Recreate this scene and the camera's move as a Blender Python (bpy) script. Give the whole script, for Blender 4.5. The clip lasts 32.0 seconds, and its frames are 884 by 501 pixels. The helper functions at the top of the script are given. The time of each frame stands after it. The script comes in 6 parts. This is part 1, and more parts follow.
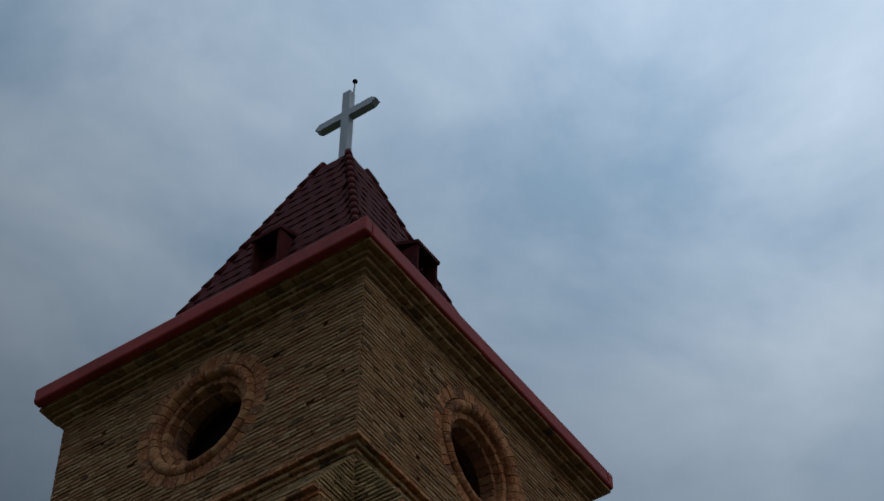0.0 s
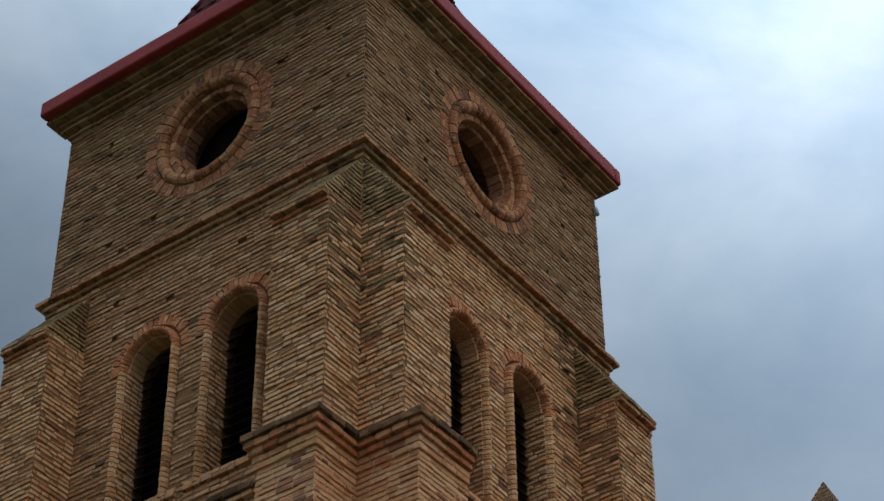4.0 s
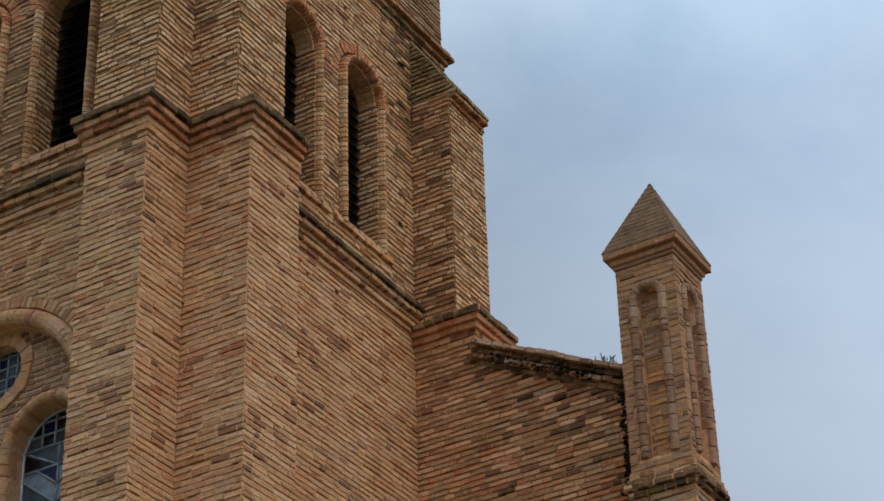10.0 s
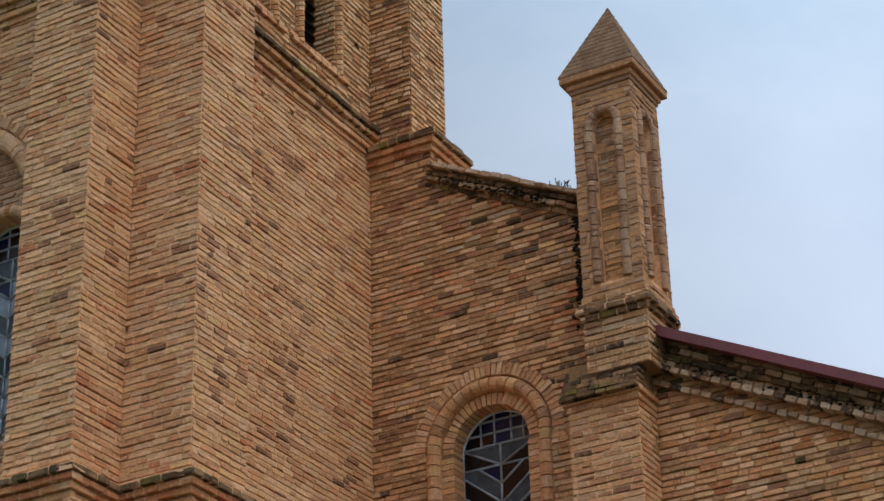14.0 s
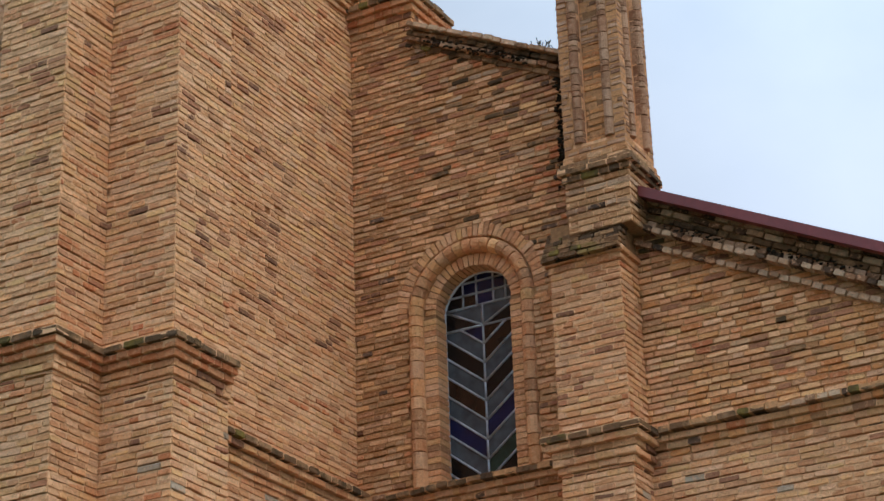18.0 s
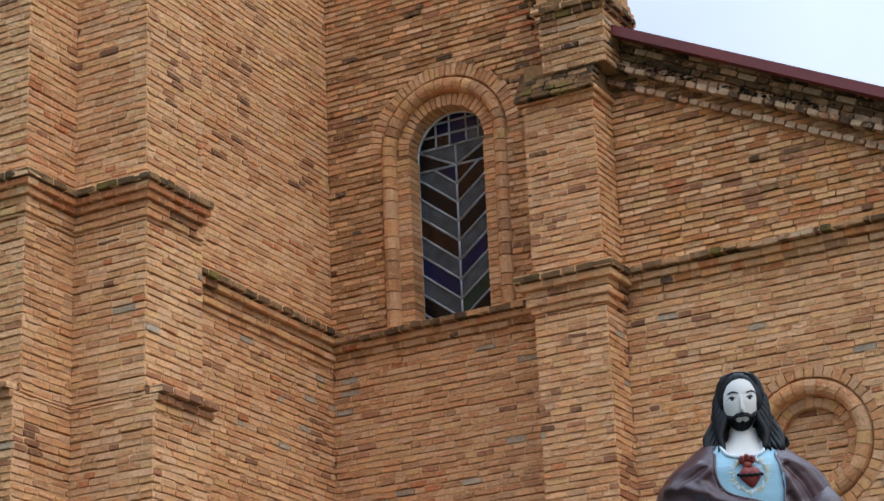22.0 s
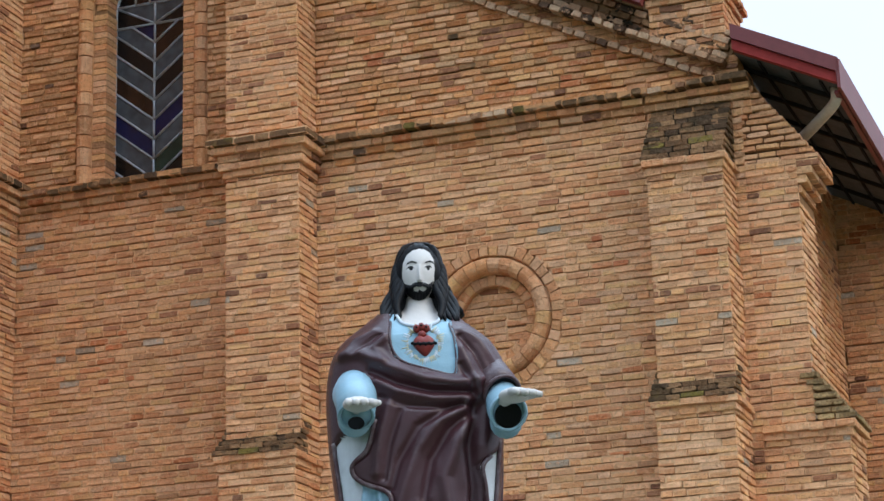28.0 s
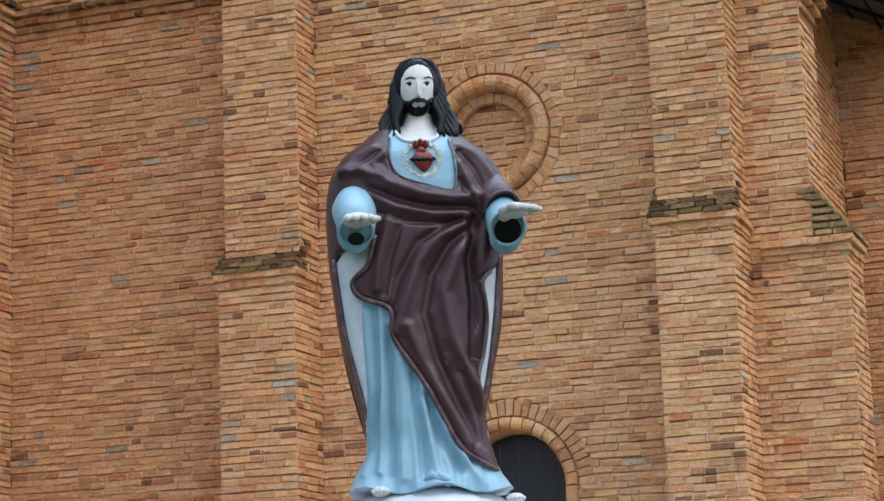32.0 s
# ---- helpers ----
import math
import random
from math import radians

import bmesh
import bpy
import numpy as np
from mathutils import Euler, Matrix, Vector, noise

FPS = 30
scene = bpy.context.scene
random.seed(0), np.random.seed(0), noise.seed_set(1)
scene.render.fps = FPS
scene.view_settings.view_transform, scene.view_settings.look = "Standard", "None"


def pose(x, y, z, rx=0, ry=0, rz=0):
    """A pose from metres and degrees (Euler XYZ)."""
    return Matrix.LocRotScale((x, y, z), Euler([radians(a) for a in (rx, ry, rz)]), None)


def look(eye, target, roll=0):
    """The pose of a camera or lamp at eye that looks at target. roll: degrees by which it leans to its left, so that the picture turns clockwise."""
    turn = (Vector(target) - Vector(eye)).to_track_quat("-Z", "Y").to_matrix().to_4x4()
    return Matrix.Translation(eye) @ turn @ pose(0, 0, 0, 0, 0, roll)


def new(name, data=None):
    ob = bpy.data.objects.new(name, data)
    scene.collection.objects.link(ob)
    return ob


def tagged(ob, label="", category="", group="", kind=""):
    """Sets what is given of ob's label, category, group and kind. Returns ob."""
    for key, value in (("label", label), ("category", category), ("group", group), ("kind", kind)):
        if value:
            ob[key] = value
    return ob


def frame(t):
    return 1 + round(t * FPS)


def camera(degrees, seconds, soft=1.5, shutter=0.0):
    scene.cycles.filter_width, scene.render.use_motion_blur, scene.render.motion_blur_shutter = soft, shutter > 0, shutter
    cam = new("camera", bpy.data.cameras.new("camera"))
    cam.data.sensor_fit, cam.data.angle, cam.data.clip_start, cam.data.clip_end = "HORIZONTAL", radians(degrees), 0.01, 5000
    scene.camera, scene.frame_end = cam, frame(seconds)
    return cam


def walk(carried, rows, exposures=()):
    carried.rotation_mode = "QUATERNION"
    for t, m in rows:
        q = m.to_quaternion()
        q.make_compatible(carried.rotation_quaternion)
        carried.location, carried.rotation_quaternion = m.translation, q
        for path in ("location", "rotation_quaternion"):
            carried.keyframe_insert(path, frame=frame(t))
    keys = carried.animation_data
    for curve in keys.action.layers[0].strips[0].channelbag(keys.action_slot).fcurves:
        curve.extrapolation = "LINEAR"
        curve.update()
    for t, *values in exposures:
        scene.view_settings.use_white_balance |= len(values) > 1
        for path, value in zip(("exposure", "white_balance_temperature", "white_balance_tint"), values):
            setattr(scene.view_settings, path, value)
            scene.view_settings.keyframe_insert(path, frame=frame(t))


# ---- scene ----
cam = camera(22.55, 32.0)
ROWS = [
    (0.0, 0.0, 0.0, 1.6, 138.284, -0.585, 34.852),
    (0.5, 0.0, 0.0, 1.6, 137.353, -0.369, 35.347),
    (1.0, 0.0, 0.0, 1.6, 136.473, -0.287, 35.692),
    (1.5, 0.0, 0.0, 1.6, 135.176, -0.159, 35.963),
    (2.0, 0.0, 0.0, 1.6, 134.083, -0.068, 36.182),
    (2.5, 0.0, 0.0, 1.6, 133.159, 0.011, 36.304),
    (3.0, 0.0, 0.0, 1.6, 132.362, 0.149, 36.285),
    (3.5, 0.0, 0.0, 1.6, 131.503, 0.366, 36.183),
    (5.5, 0.0, 0.0, 1.6, 127.799, 0.791, 35.907),
    (6.0, 0.0, 0.0, 1.6, 126.973, 0.975, 35.596),
    (6.5, 0.0, 0.0, 1.6, 126.339, 1.102, 35.306),
    (7.0, 0.0, 0.0, 1.6, 125.734, 1.19, 34.745),
    (7.5, 0.0, 0.0, 1.6, 125.176, 1.305, 34.148),
    (8.0, 0.0, 0.0, 1.6, 124.626, 1.48, 33.455),
    (8.5, 0.0, 0.0, 1.6, 124.082, 1.649, 32.932),
    (9.0, 0.0, 0.0, 1.6, 123.596, 1.64, 32.5),
    (9.5, 0.0, 0.0, 1.6, 123.103, 1.499, 31.934),
    (10.0, 0.0, 0.0, 1.6, 122.568, 1.46, 31.514),
    (10.5, 0.0, 0.0, 1.6, 122.136, 1.492, 31.149),
    (11.0, 0.0, 0.0, 1.6, 121.666, 1.553, 30.938),
    (11.5, 0.0, 0.0, 1.6, 121.132, 1.55, 30.718),
    (12.0, 0.0, 0.0, 1.6, 120.392, 1.515, 30.589),
    (12.5, 0.0, 0.0, 1.6, 119.599, 1.358, 30.354),
    (13.0, 0.0, 0.0, 1.6, 118.706, 1.262, 30.208),
    (13.5, 0.0, 0.0, 1.6, 118.278, 1.311, 30.148),
    (14.0, 0.0, 0.0, 1.6, 117.952, 1.337, 30.094),
    (14.5, -0.0031, -0.0018, 1.6052, 117.658, 1.407, 30.028),
    (16.5, -0.0155, -0.0089, 1.6262, 115.88, 1.52, 29.78),
    (17.0, -0.0186, -0.0106, 1.6315, 115.322, 1.601, 29.742),
    (17.5, -0.0217, -0.0124, 1.6367, 114.668, 1.717, 29.714),
    (18.0, -0.0248, -0.0142, 1.642, 114.263, 1.783, 29.702),
    (18.5, -0.0279, -0.0159, 1.6473, 113.791, 1.853, 29.668),
    (19.0, -0.031, -0.0177, 1.6527, 113.429, 1.977, 29.661),
    (19.5, -0.0341, -0.0195, 1.6579, 112.997, 2.005, 29.659),
    (20.0, -0.0372, -0.0213, 1.6633, 112.36, 2.087, 29.686),
    (20.5, -0.0402, -0.0231, 1.6687, 111.472, 2.243, 29.756),
    (21.0, -0.0434, -0.0248, 1.6739, 110.953, 2.227, 29.663),
    (21.5, -0.0426, -0.0242, 1.6739, 110.448, 2.223, 29.444),
    (22.0, -0.0419, -0.0234, 1.6739, 110.043, 2.244, 29.084),
    (22.5, -0.0264, -0.0142, 1.6652, 109.726, 2.28, 28.287),
    (23.0, -0.0107, -0.0054, 1.6605, 109.351, 2.349, 26.943),
    (23.5, 0.0036, 0.0017, 1.6579, 108.936, 2.106, 25.825),
    (24.0, 0.0091, 0.0041, 1.6527, 108.681, 1.809, 24.473),
    (24.5, 0.0137, 0.006, 1.6496, 108.473, 1.556, 23.622),
    (25.0, 0.0184, 0.0078, 1.6465, 108.262, 1.456, 22.921),
    (25.5, 0.0213, 0.0087, 1.6399, 108.039, 1.382, 22.361),
    (26.0, 0.0241, 0.0096, 1.6334, 107.767, 1.42, 21.789),
    (26.5, 0.0149, 0.0058, 1.6296, 107.447, 1.424, 21.365),
    (28.5, 0.0075, 0.0028, 1.6168, 105.931, 1.64, 20.556),
    (29.0, 0.0037, 0.0014, 1.6114, 105.224, 1.7, 20.592),
    (29.5, 0.0, 0.0, 1.606, 104.631, 1.736, 20.648),
    (30.0, 0.0, 0.0, 1.6048, 104.008, 1.76, 20.733),
    (30.5, 0.0, 0.0, 1.6036, 103.33, 1.86, 20.765),
    (31.0, 0.0, 0.0, 1.6024, 102.93, 1.782, 20.703),
    (31.5, 0.0, 0.0, 1.6012, 102.432, 1.861, 20.657),
    (32.0, 0.0, 0.0, 1.6, 101.829, 1.873, 20.635),
]
EXPOSURES = [(0.0, -2.65), (1.0, -2.52), (2.0, -2.15), (3.0, -1.84), (3.5, -1.72), (5.5, -1.28), (7.0, -1.21), (9.0, -1.23), (12.0, -1.01), (17.0, -0.71), (20.0, -0.50), (23.0, -0.48), (26.0, -0.47), (29.0, -0.25), (32.0, -0.31)]
walk(cam, [(t, pose(x, y, z, rx, ry, rz)) for t, x, y, z, rx, ry, rz in ROWS],
     exposures=EXPOSURES)

# ---- sky and sun: a bright overcast afternoon ----
world = bpy.data.worlds.new("overcast")
scene.world = world
world.use_nodes = True
wn, wl = world.node_tree.nodes, world.node_tree.links
wn.clear()
w_out = wn.new("ShaderNodeOutputWorld")
w_bg = wn.new("ShaderNodeBackground")
w_sky = wn.new("ShaderNodeTexSky")
w_sky.sky_type, w_sky.sun_disc = "NISHITA", False
w_sky.sun_elevation, w_sky.sun_rotation = radians(52), radians(150)
w_bg2 = wn.new("ShaderNodeBackground")
w_add = wn.new("ShaderNodeMixShader")
w_co = wn.new("ShaderNodeTexCoord")
w_map = wn.new("ShaderNodeMapping")
w_map.inputs["Scale"].default_value = (1.0, 1.0, 1.6)
w_map.inputs["Location"].default_value = (0.35, 0.2, 0.1)
w_noise = wn.new("ShaderNodeTexNoise")
w_noise.inputs["Scale"].default_value = 5.5
w_noise.inputs["Detail"].default_value = 8.0
w_noise.inputs["Roughness"].default_value = 0.55
w_noise.inputs["Distortion"].default_value = 0.25
w_ramp = wn.new("ShaderNodeValToRGB")
w_ramp.color_ramp.elements[0].position = 0.34
w_ramp.color_ramp.elements[0].color = (0.33, 0.49, 0.68, 1)
w_ramp.color_ramp.elements[1].position = 0.70
w_ramp.color_ramp.elements[1].color = (0.70, 0.84, 1.0, 1)
# an overcast sky is brighter towards the zenith
w_sep = wn.new("ShaderNodeSeparateXYZ")
w_high = wn.new("ShaderNodeMapRange")
for k, v in (("From Min", 0.2), ("From Max", 0.9), ("To Min", 1.36), ("To Max", 1.88)):
    w_high.inputs[k].default_value = v
wl.new(w_co.outputs["Generated"], w_sep.inputs[0])
wl.new(w_sep.outputs["Z"], w_high.inputs["Value"])
w_zenith = wn.new("ShaderNodeMapRange")
w_zenith.interpolation_type = "SMOOTHSTEP"
for k, v in (("From Min", 0.57), ("From Max", 0.86), ("To Min", 0.0), ("To Max", 2.8)):
    w_zenith.inputs[k].default_value = v
wl.new(w_sep.outputs["Z"], w_zenith.inputs["Value"])
w_sum = wn.new("ShaderNodeMath")
wl.new(w_high.outputs[0], w_sum.inputs[0])
wl.new(w_zenith.outputs[0], w_sum.inputs[1])
w_side = wn.new("ShaderNodeMapRange")
for k, v in (("From Min", -0.58), ("From Max", -0.27), ("To Min", 0.63), ("To Max", 1.45)):
    w_side.inputs[k].default_value = v
wl.new(w_sep.outputs["X"], w_side.inputs["Value"])
w_prod = wn.new("ShaderNodeMath")
w_prod.operation = "MULTIPLY"
wl.new(w_sum.outputs[0], w_prod.inputs[0])
wl.new(w_side.outputs[0], w_prod.inputs[1])
wl.new(w_prod.outputs[0], w_bg2.inputs["Strength"])
wl.new(w_co.outputs["Generated"], w_map.inputs["Vector"])
wl.new(w_map.outputs["Vector"], w_noise.inputs["Vector"])
# the cloud is even low down and broken overhead
w_even = wn.new("ShaderNodeMapRange")
for k, v in (("From Min", 0.48), ("From Max", 0.74), ("To Min", 0.35), ("To Max", 1.0)):
    w_even.inputs[k].default_value = v
wl.new(w_sep.outputs["Z"], w_even.inputs["Value"])
w_mid = wn.new("ShaderNodeMix")
w_mid.inputs[2].default_value = 0.55
wl.new(w_even.outputs[0], w_mid.inputs[0])
wl.new(w_noise.outputs["Fac"], w_mid.inputs[3])
wl.new(w_mid.outputs[0], w_ramp.inputs["Fac"])
wl.new(w_sky.outputs["Color"], w_bg.inputs["Color"])
# the cloud pales towards the horizon
w_pale = wn.new("ShaderNodeMapRange")
for k, v in (("From Min", 0.32), ("From Max", 0.62), ("To Min", 0.85), ("To Max", 0.0)):
    w_pale.inputs[k].default_value = v
wl.new(w_sep.outputs["Z"], w_pale.inputs["Value"])
w_tint = wn.new("ShaderNodeMix")
w_tint.data_type = "RGBA"
w_tint.inputs[7].default_value = (0.62, 0.68, 0.83, 1)
wl.new(w_pale.outputs[0], w_tint.inputs[0])
wl.new(w_ramp.outputs["Color"], w_tint.inputs[6])
wl.new(w_tint.outputs[2], w_bg2.inputs["Color"])
w_bg.inputs["Strength"].default_value = 0.08
w_add.inputs["Fac"].default_value = 0.88
wl.new(w_bg.outputs[0], w_add.inputs[1])
wl.new(w_bg2.outputs[0], w_add.inputs[2])
wl.new(w_add.outputs[0], w_out.inputs["Surface"])
sun = new("sun", bpy.data.lights.new("sun", "SUN"))
sun.data.energy, sun.data.angle, sun.data.color = 1.5, radians(35), (1.0, 0.88, 0.72)
sun.matrix_world = look((27, -6, 28), (0, 0, 0))


# ---- materials ----
class Nodes:
    """A material's node tree with short calls."""

    def __init__(self, name, rough=0.8, metal=0.0):
        self.mat = bpy.data.materials.new(name)
        self.mat.use_nodes = True
        self.tree = self.mat.node_tree
        self.bsdf = self.tree.nodes["Principled BSDF"]
        self.bsdf.inputs["Roughness"].default_value = rough
        self.bsdf.inputs["Metallic"].default_value = metal
        self.geo = self.node("ShaderNodeNewGeometry")

    def node(self, kind, **inputs):
        n = self.tree.nodes.new(kind)
        for k, v in inputs.items():
            self.put(v, n.inputs[k.replace("_", " ")])
        return n

    def put(self, v, socket):
        if isinstance(v, bpy.types.NodeSocket):
            self.tree.links.new(v, socket)
        elif isinstance(v, tuple) and len(v) == 3 and socket.type == "RGBA":
            socket.default_value = (*v, 1)
        else:
            socket.default_value = v

    def noise(self, scale, detail=4.0, rough=0.55, where=None, stretch=None):
        p = where or self.geo.outputs["Position"]
        if stretch:
            p = self.node("ShaderNodeMapping", Vector=p, Scale=stretch).outputs[0]
        return self.node("ShaderNodeTexNoise", Vector=p, Scale=scale, Detail=detail, Roughness=rough).outputs["Fac"]

    def ramp(self, fac, stops, kind="LINEAR"):
        n = self.node("ShaderNodeValToRGB", Fac=fac)
        r = n.color_ramp
        r.interpolation = kind
        while len(r.elements) < len(stops):
            r.elements.new(0.5)
        for e, (p, c) in zip(r.elements, stops):
            e.position = p
            e.color = (*c, 1) if isinstance(c, tuple) else (c, c, c, 1)
        return n.outputs["Color"]

    def mix(self, fac, a, b, blend="MIX"):
        n = self.tree.nodes.new("ShaderNodeMix")
        n.data_type, n.blend_type = "RGBA", blend
        self.put(fac, n.inputs[0])
        self.put(a, n.inputs[6])
        self.put(b, n.inputs[7])
        return n.outputs[2]

    def math(self, op, a, b=0.0):
        n = self.tree.nodes.new("ShaderNodeMath")
        n.operation = op
        self.put(a, n.inputs[0])
        self.put(b, n.inputs[1])
        return n.outputs[0]

    def done(self, color, bump=None, strength=0.5, dist=0.01, rough=None):
        self.put(color, self.bsdf.inputs["Base Color"])
        if rough is not None:
            self.put(rough, self.bsdf.inputs["Roughness"])
        if bump is not None:
            b = self.node("ShaderNodeBump", Height=bump, Strength=strength, Distance=dist)
            self.tree.links.new(b.outputs[0], self.bsdf.inputs["Normal"])
        return self.mat


TAN = [(0.0, (0.761, 0.377, 0.172)), (0.15, (0.777, 0.427, 0.194)), (0.30, (0.792, 0.433, 0.222)), (0.45, (0.709, 0.336, 0.159)), (0.57, (0.808, 0.463, 0.247)), (0.68, (0.684, 0.320, 0.150)),
       (0.76, (0.764, 0.441, 0.251)), (0.87, (0.643, 0.323, 0.163)), (0.93, (0.798, 0.466, 0.206)), (0.97, (0.541, 0.282, 0.143))]
RED = [(0.0, (0.620, 0.224, 0.094)), (0.3, (0.680, 0.286, 0.130)), (0.6, (0.700, 0.334, 0.164)), (0.85, (0.540, 0.185, 0.082)), (0.95, (0.380, 0.159, 0.086))]
TERRACOTTA = [(0.0, (0.42, 0.165, 0.075)), (0.3, (0.50, 0.225, 0.105)), (0.6, (0.36, 0.145, 0.070)), (0.8, (0.55, 0.28, 0.135)), (0.93, (0.24, 0.115, 0.065))]
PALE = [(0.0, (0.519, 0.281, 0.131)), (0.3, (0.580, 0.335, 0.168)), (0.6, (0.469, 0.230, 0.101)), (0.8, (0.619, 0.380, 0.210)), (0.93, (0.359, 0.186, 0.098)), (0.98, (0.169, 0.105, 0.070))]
GREENED = [(0.0, (0.40, 0.260, 0.120)), (0.3, (0.47, 0.320, 0.150)), (0.6, (0.32, 0.205, 0.095)), (0.8, (0.52, 0.355, 0.180)), (0.93, (0.20, 0.14, 0.075))]
MOSSY = [(0.0, (0.230, 0.124, 0.062)), (0.3, (0.310, 0.173, 0.088)), (0.5, (0.109, 0.065, 0.038)), (0.70, (0.391, 0.221, 0.110)), (0.94, (0.230, 0.173, 0.045))]
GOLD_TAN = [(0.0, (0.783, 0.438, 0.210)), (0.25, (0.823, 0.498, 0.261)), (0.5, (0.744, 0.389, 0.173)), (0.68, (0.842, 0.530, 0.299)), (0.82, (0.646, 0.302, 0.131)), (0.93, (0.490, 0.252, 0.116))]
ORANGE = [(0.0, (0.66, 0.285, 0.105)), (0.35, (0.72, 0.350, 0.140)), (0.65, (0.58, 0.225, 0.085)), (0.85, (0.72, 0.40, 0.19))]
LICHEN = [(0.0, (0.560, 0.375, 0.245)), (0.2, (0.122, 0.072, 0.045)), (0.33, (0.470, 0.290, 0.175)), (0.58, (0.265, 0.145, 0.079)), (0.74, (0.592, 0.408, 0.261)), (0.86, (0.316, 0.165, 0.091)), (0.94, (0.071, 0.048, 0.034))]
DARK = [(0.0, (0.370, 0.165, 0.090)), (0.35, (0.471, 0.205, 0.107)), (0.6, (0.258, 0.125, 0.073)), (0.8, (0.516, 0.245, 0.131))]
DULL_BROWN = [(0.0, (0.368, 0.211, 0.102)), (0.3, (0.431, 0.262, 0.137)), (0.55, (0.315, 0.162, 0.077)), (0.75, (0.473, 0.305, 0.172)), (0.90, (0.231, 0.134, 0.075)), (0.97, (0.126, 0.086, 0.055))]
PINKISH = [(0.0, (0.42, 0.235, 0.140)), (0.3, (0.48, 0.290, 0.180)), (0.55, (0.36, 0.190, 0.110)), (0.78, (0.52, 0.330, 0.215)), (0.93, (0.30, 0.165, 0.10))]


def brick_material(name, stops, single, grime=0.25, moss=0.0, smear=(0.75, 0.412, 0.225)):
    n = Nodes(name, 0.9)
    n.bsdf.inputs["Specular IOR Level"].default_value = 0.12
    rnd = n.node("ShaderNodeObjectInfo").outputs["Random"] if single else n.geo.outputs["Random Per Island"]
    base = n.ramp(rnd, stops, "CONSTANT")
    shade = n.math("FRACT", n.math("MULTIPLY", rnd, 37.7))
    base = n.mix(1.0, base, n.ramp(shade, [(0.0, 0.84), (1.0, 1.12)]), "MULTIPLY")
    patch = n.noise(0.45, 5.0, 0.6)
    base = n.mix(n.ramp(patch, [(0.40, 0.0), (0.70, 0.5)]), base, n.mix(1.0, base, (0.76, 0.64, 0.54), "MULTIPLY"))
    grain = n.noise(34.0, 6.0, 0.72)
    base = n.mix(1.0, base, n.ramp(grain, [(0.30, 0.62), (0.44, 0.94), (0.60, 1.04), (0.75, 1.24)]), "MULTIPLY")
    pits = n.node("ShaderNodeTexVoronoi", Vector=n.geo.outputs["Position"], Scale=31.0).outputs["Distance"]
    base = n.mix(n.ramp(pits, [(0.09, 0.85), (0.16, 0.0)]), base, n.mix(1.0, base, (0.35, 0.30, 0.26), "MULTIPLY"))
    soot = n.noise(9.0, 6.0, 0.7)
    base = n.mix(n.ramp(soot, [(0.62, 0.0), (0.76, grime * 2.2)]), base, (0.085, 0.055, 0.034))
    chips = n.noise(19.0, 5.0, 0.66)
    base = n.mix(n.ramp(chips, [(0.54, 0.0), (0.61, 0.55)]), base, smear if not moss else (0.17, 0.12, 0.075))
    if moss:
        m = n.noise(3.0, 6.0, 0.7)
        base = n.mix(n.ramp(m, [(0.46, 0.0), (0.58, moss)]), base, (0.060, 0.041, 0.021))
        y = n.noise(1.7, 5.0, 0.65)
        base = n.mix(n.ramp(y, [(0.60, 0.0), (0.68, moss * 0.8)]), base, (0.165, 0.135, 0.028))
    height = n.math("ADD", n.noise(48.0, 6.0, 0.75), n.math("MULTIPLY", n.noise(15.0, 4.0, 0.6), 1.8))
    return n.done(base, height, 0.95, 0.018)


def plain_material(name, color, rough=0.8, metal=0.0, var=0.25, scale=4.0, bump=0.3, dist=0.004, fine=40.0, spec=0.5):
    n = Nodes(name, rough, metal)
    n.bsdf.inputs["Specular IOR Level"].default_value = spec
    c = n.mix(1.0, color, n.ramp(n.noise(scale, 6.0, 0.65), [(0.28, 1 - var), (0.72, 1 + var * 0.6)]), "MULTIPLY")
    c = n.mix(1.0, c, n.ramp(n.noise(fine, 4.0, 0.6), [(0.3, 1 - var * 0.6), (0.7, 1 + var * 0.3)]), "MULTIPLY")
    return n.done(c, n.noise(fine * 1.5, 5.0, 0.6), bump, dist)


BRICK = brick_material("brick_tan", TAN, False)
BRICK_ONE = brick_material("brick_tan_single", TAN, True)
BRICK_RED = brick_material("brick_red", RED, False, 0.3)
BRICK_RED_ONE = brick_material("brick_red_single", RED, True, 0.3)
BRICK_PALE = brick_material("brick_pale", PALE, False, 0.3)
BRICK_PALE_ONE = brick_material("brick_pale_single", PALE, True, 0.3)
BRICK_MOSS = brick_material("brick_mossy", MOSSY, False, 0.4, 0.75)
BRICK_MOSS_ONE = brick_material("brick_mossy_single", MOSSY, True, 0.4, 0.75)
BRICK_TERRA = brick_material("terracotta_brick", TERRACOTTA, False, 0.3)
BRICK_TERRA_ONE = brick_material("terracotta_brick_single", TERRACOTTA, True, 0.3)
BRICK_GREEN = brick_material("brick_greened", GREENED, False, 0.4, 0.45)
BRICK_GREEN_ONE = brick_material("brick_greened_single", GREENED, True, 0.4, 0.45)
BRICK_ORANGE = brick_material("brick_orange", ORANGE, False, 0.3)
BRICK_ORANGE_ONE = brick_material("brick_orange_single", ORANGE, True, 0.3)
BRICK_LICHEN = brick_material("brick_lichened", LICHEN, False, 0.4)
BRICK_LICHEN_ONE = brick_material("brick_lichened_single", LICHEN, True, 0.4)
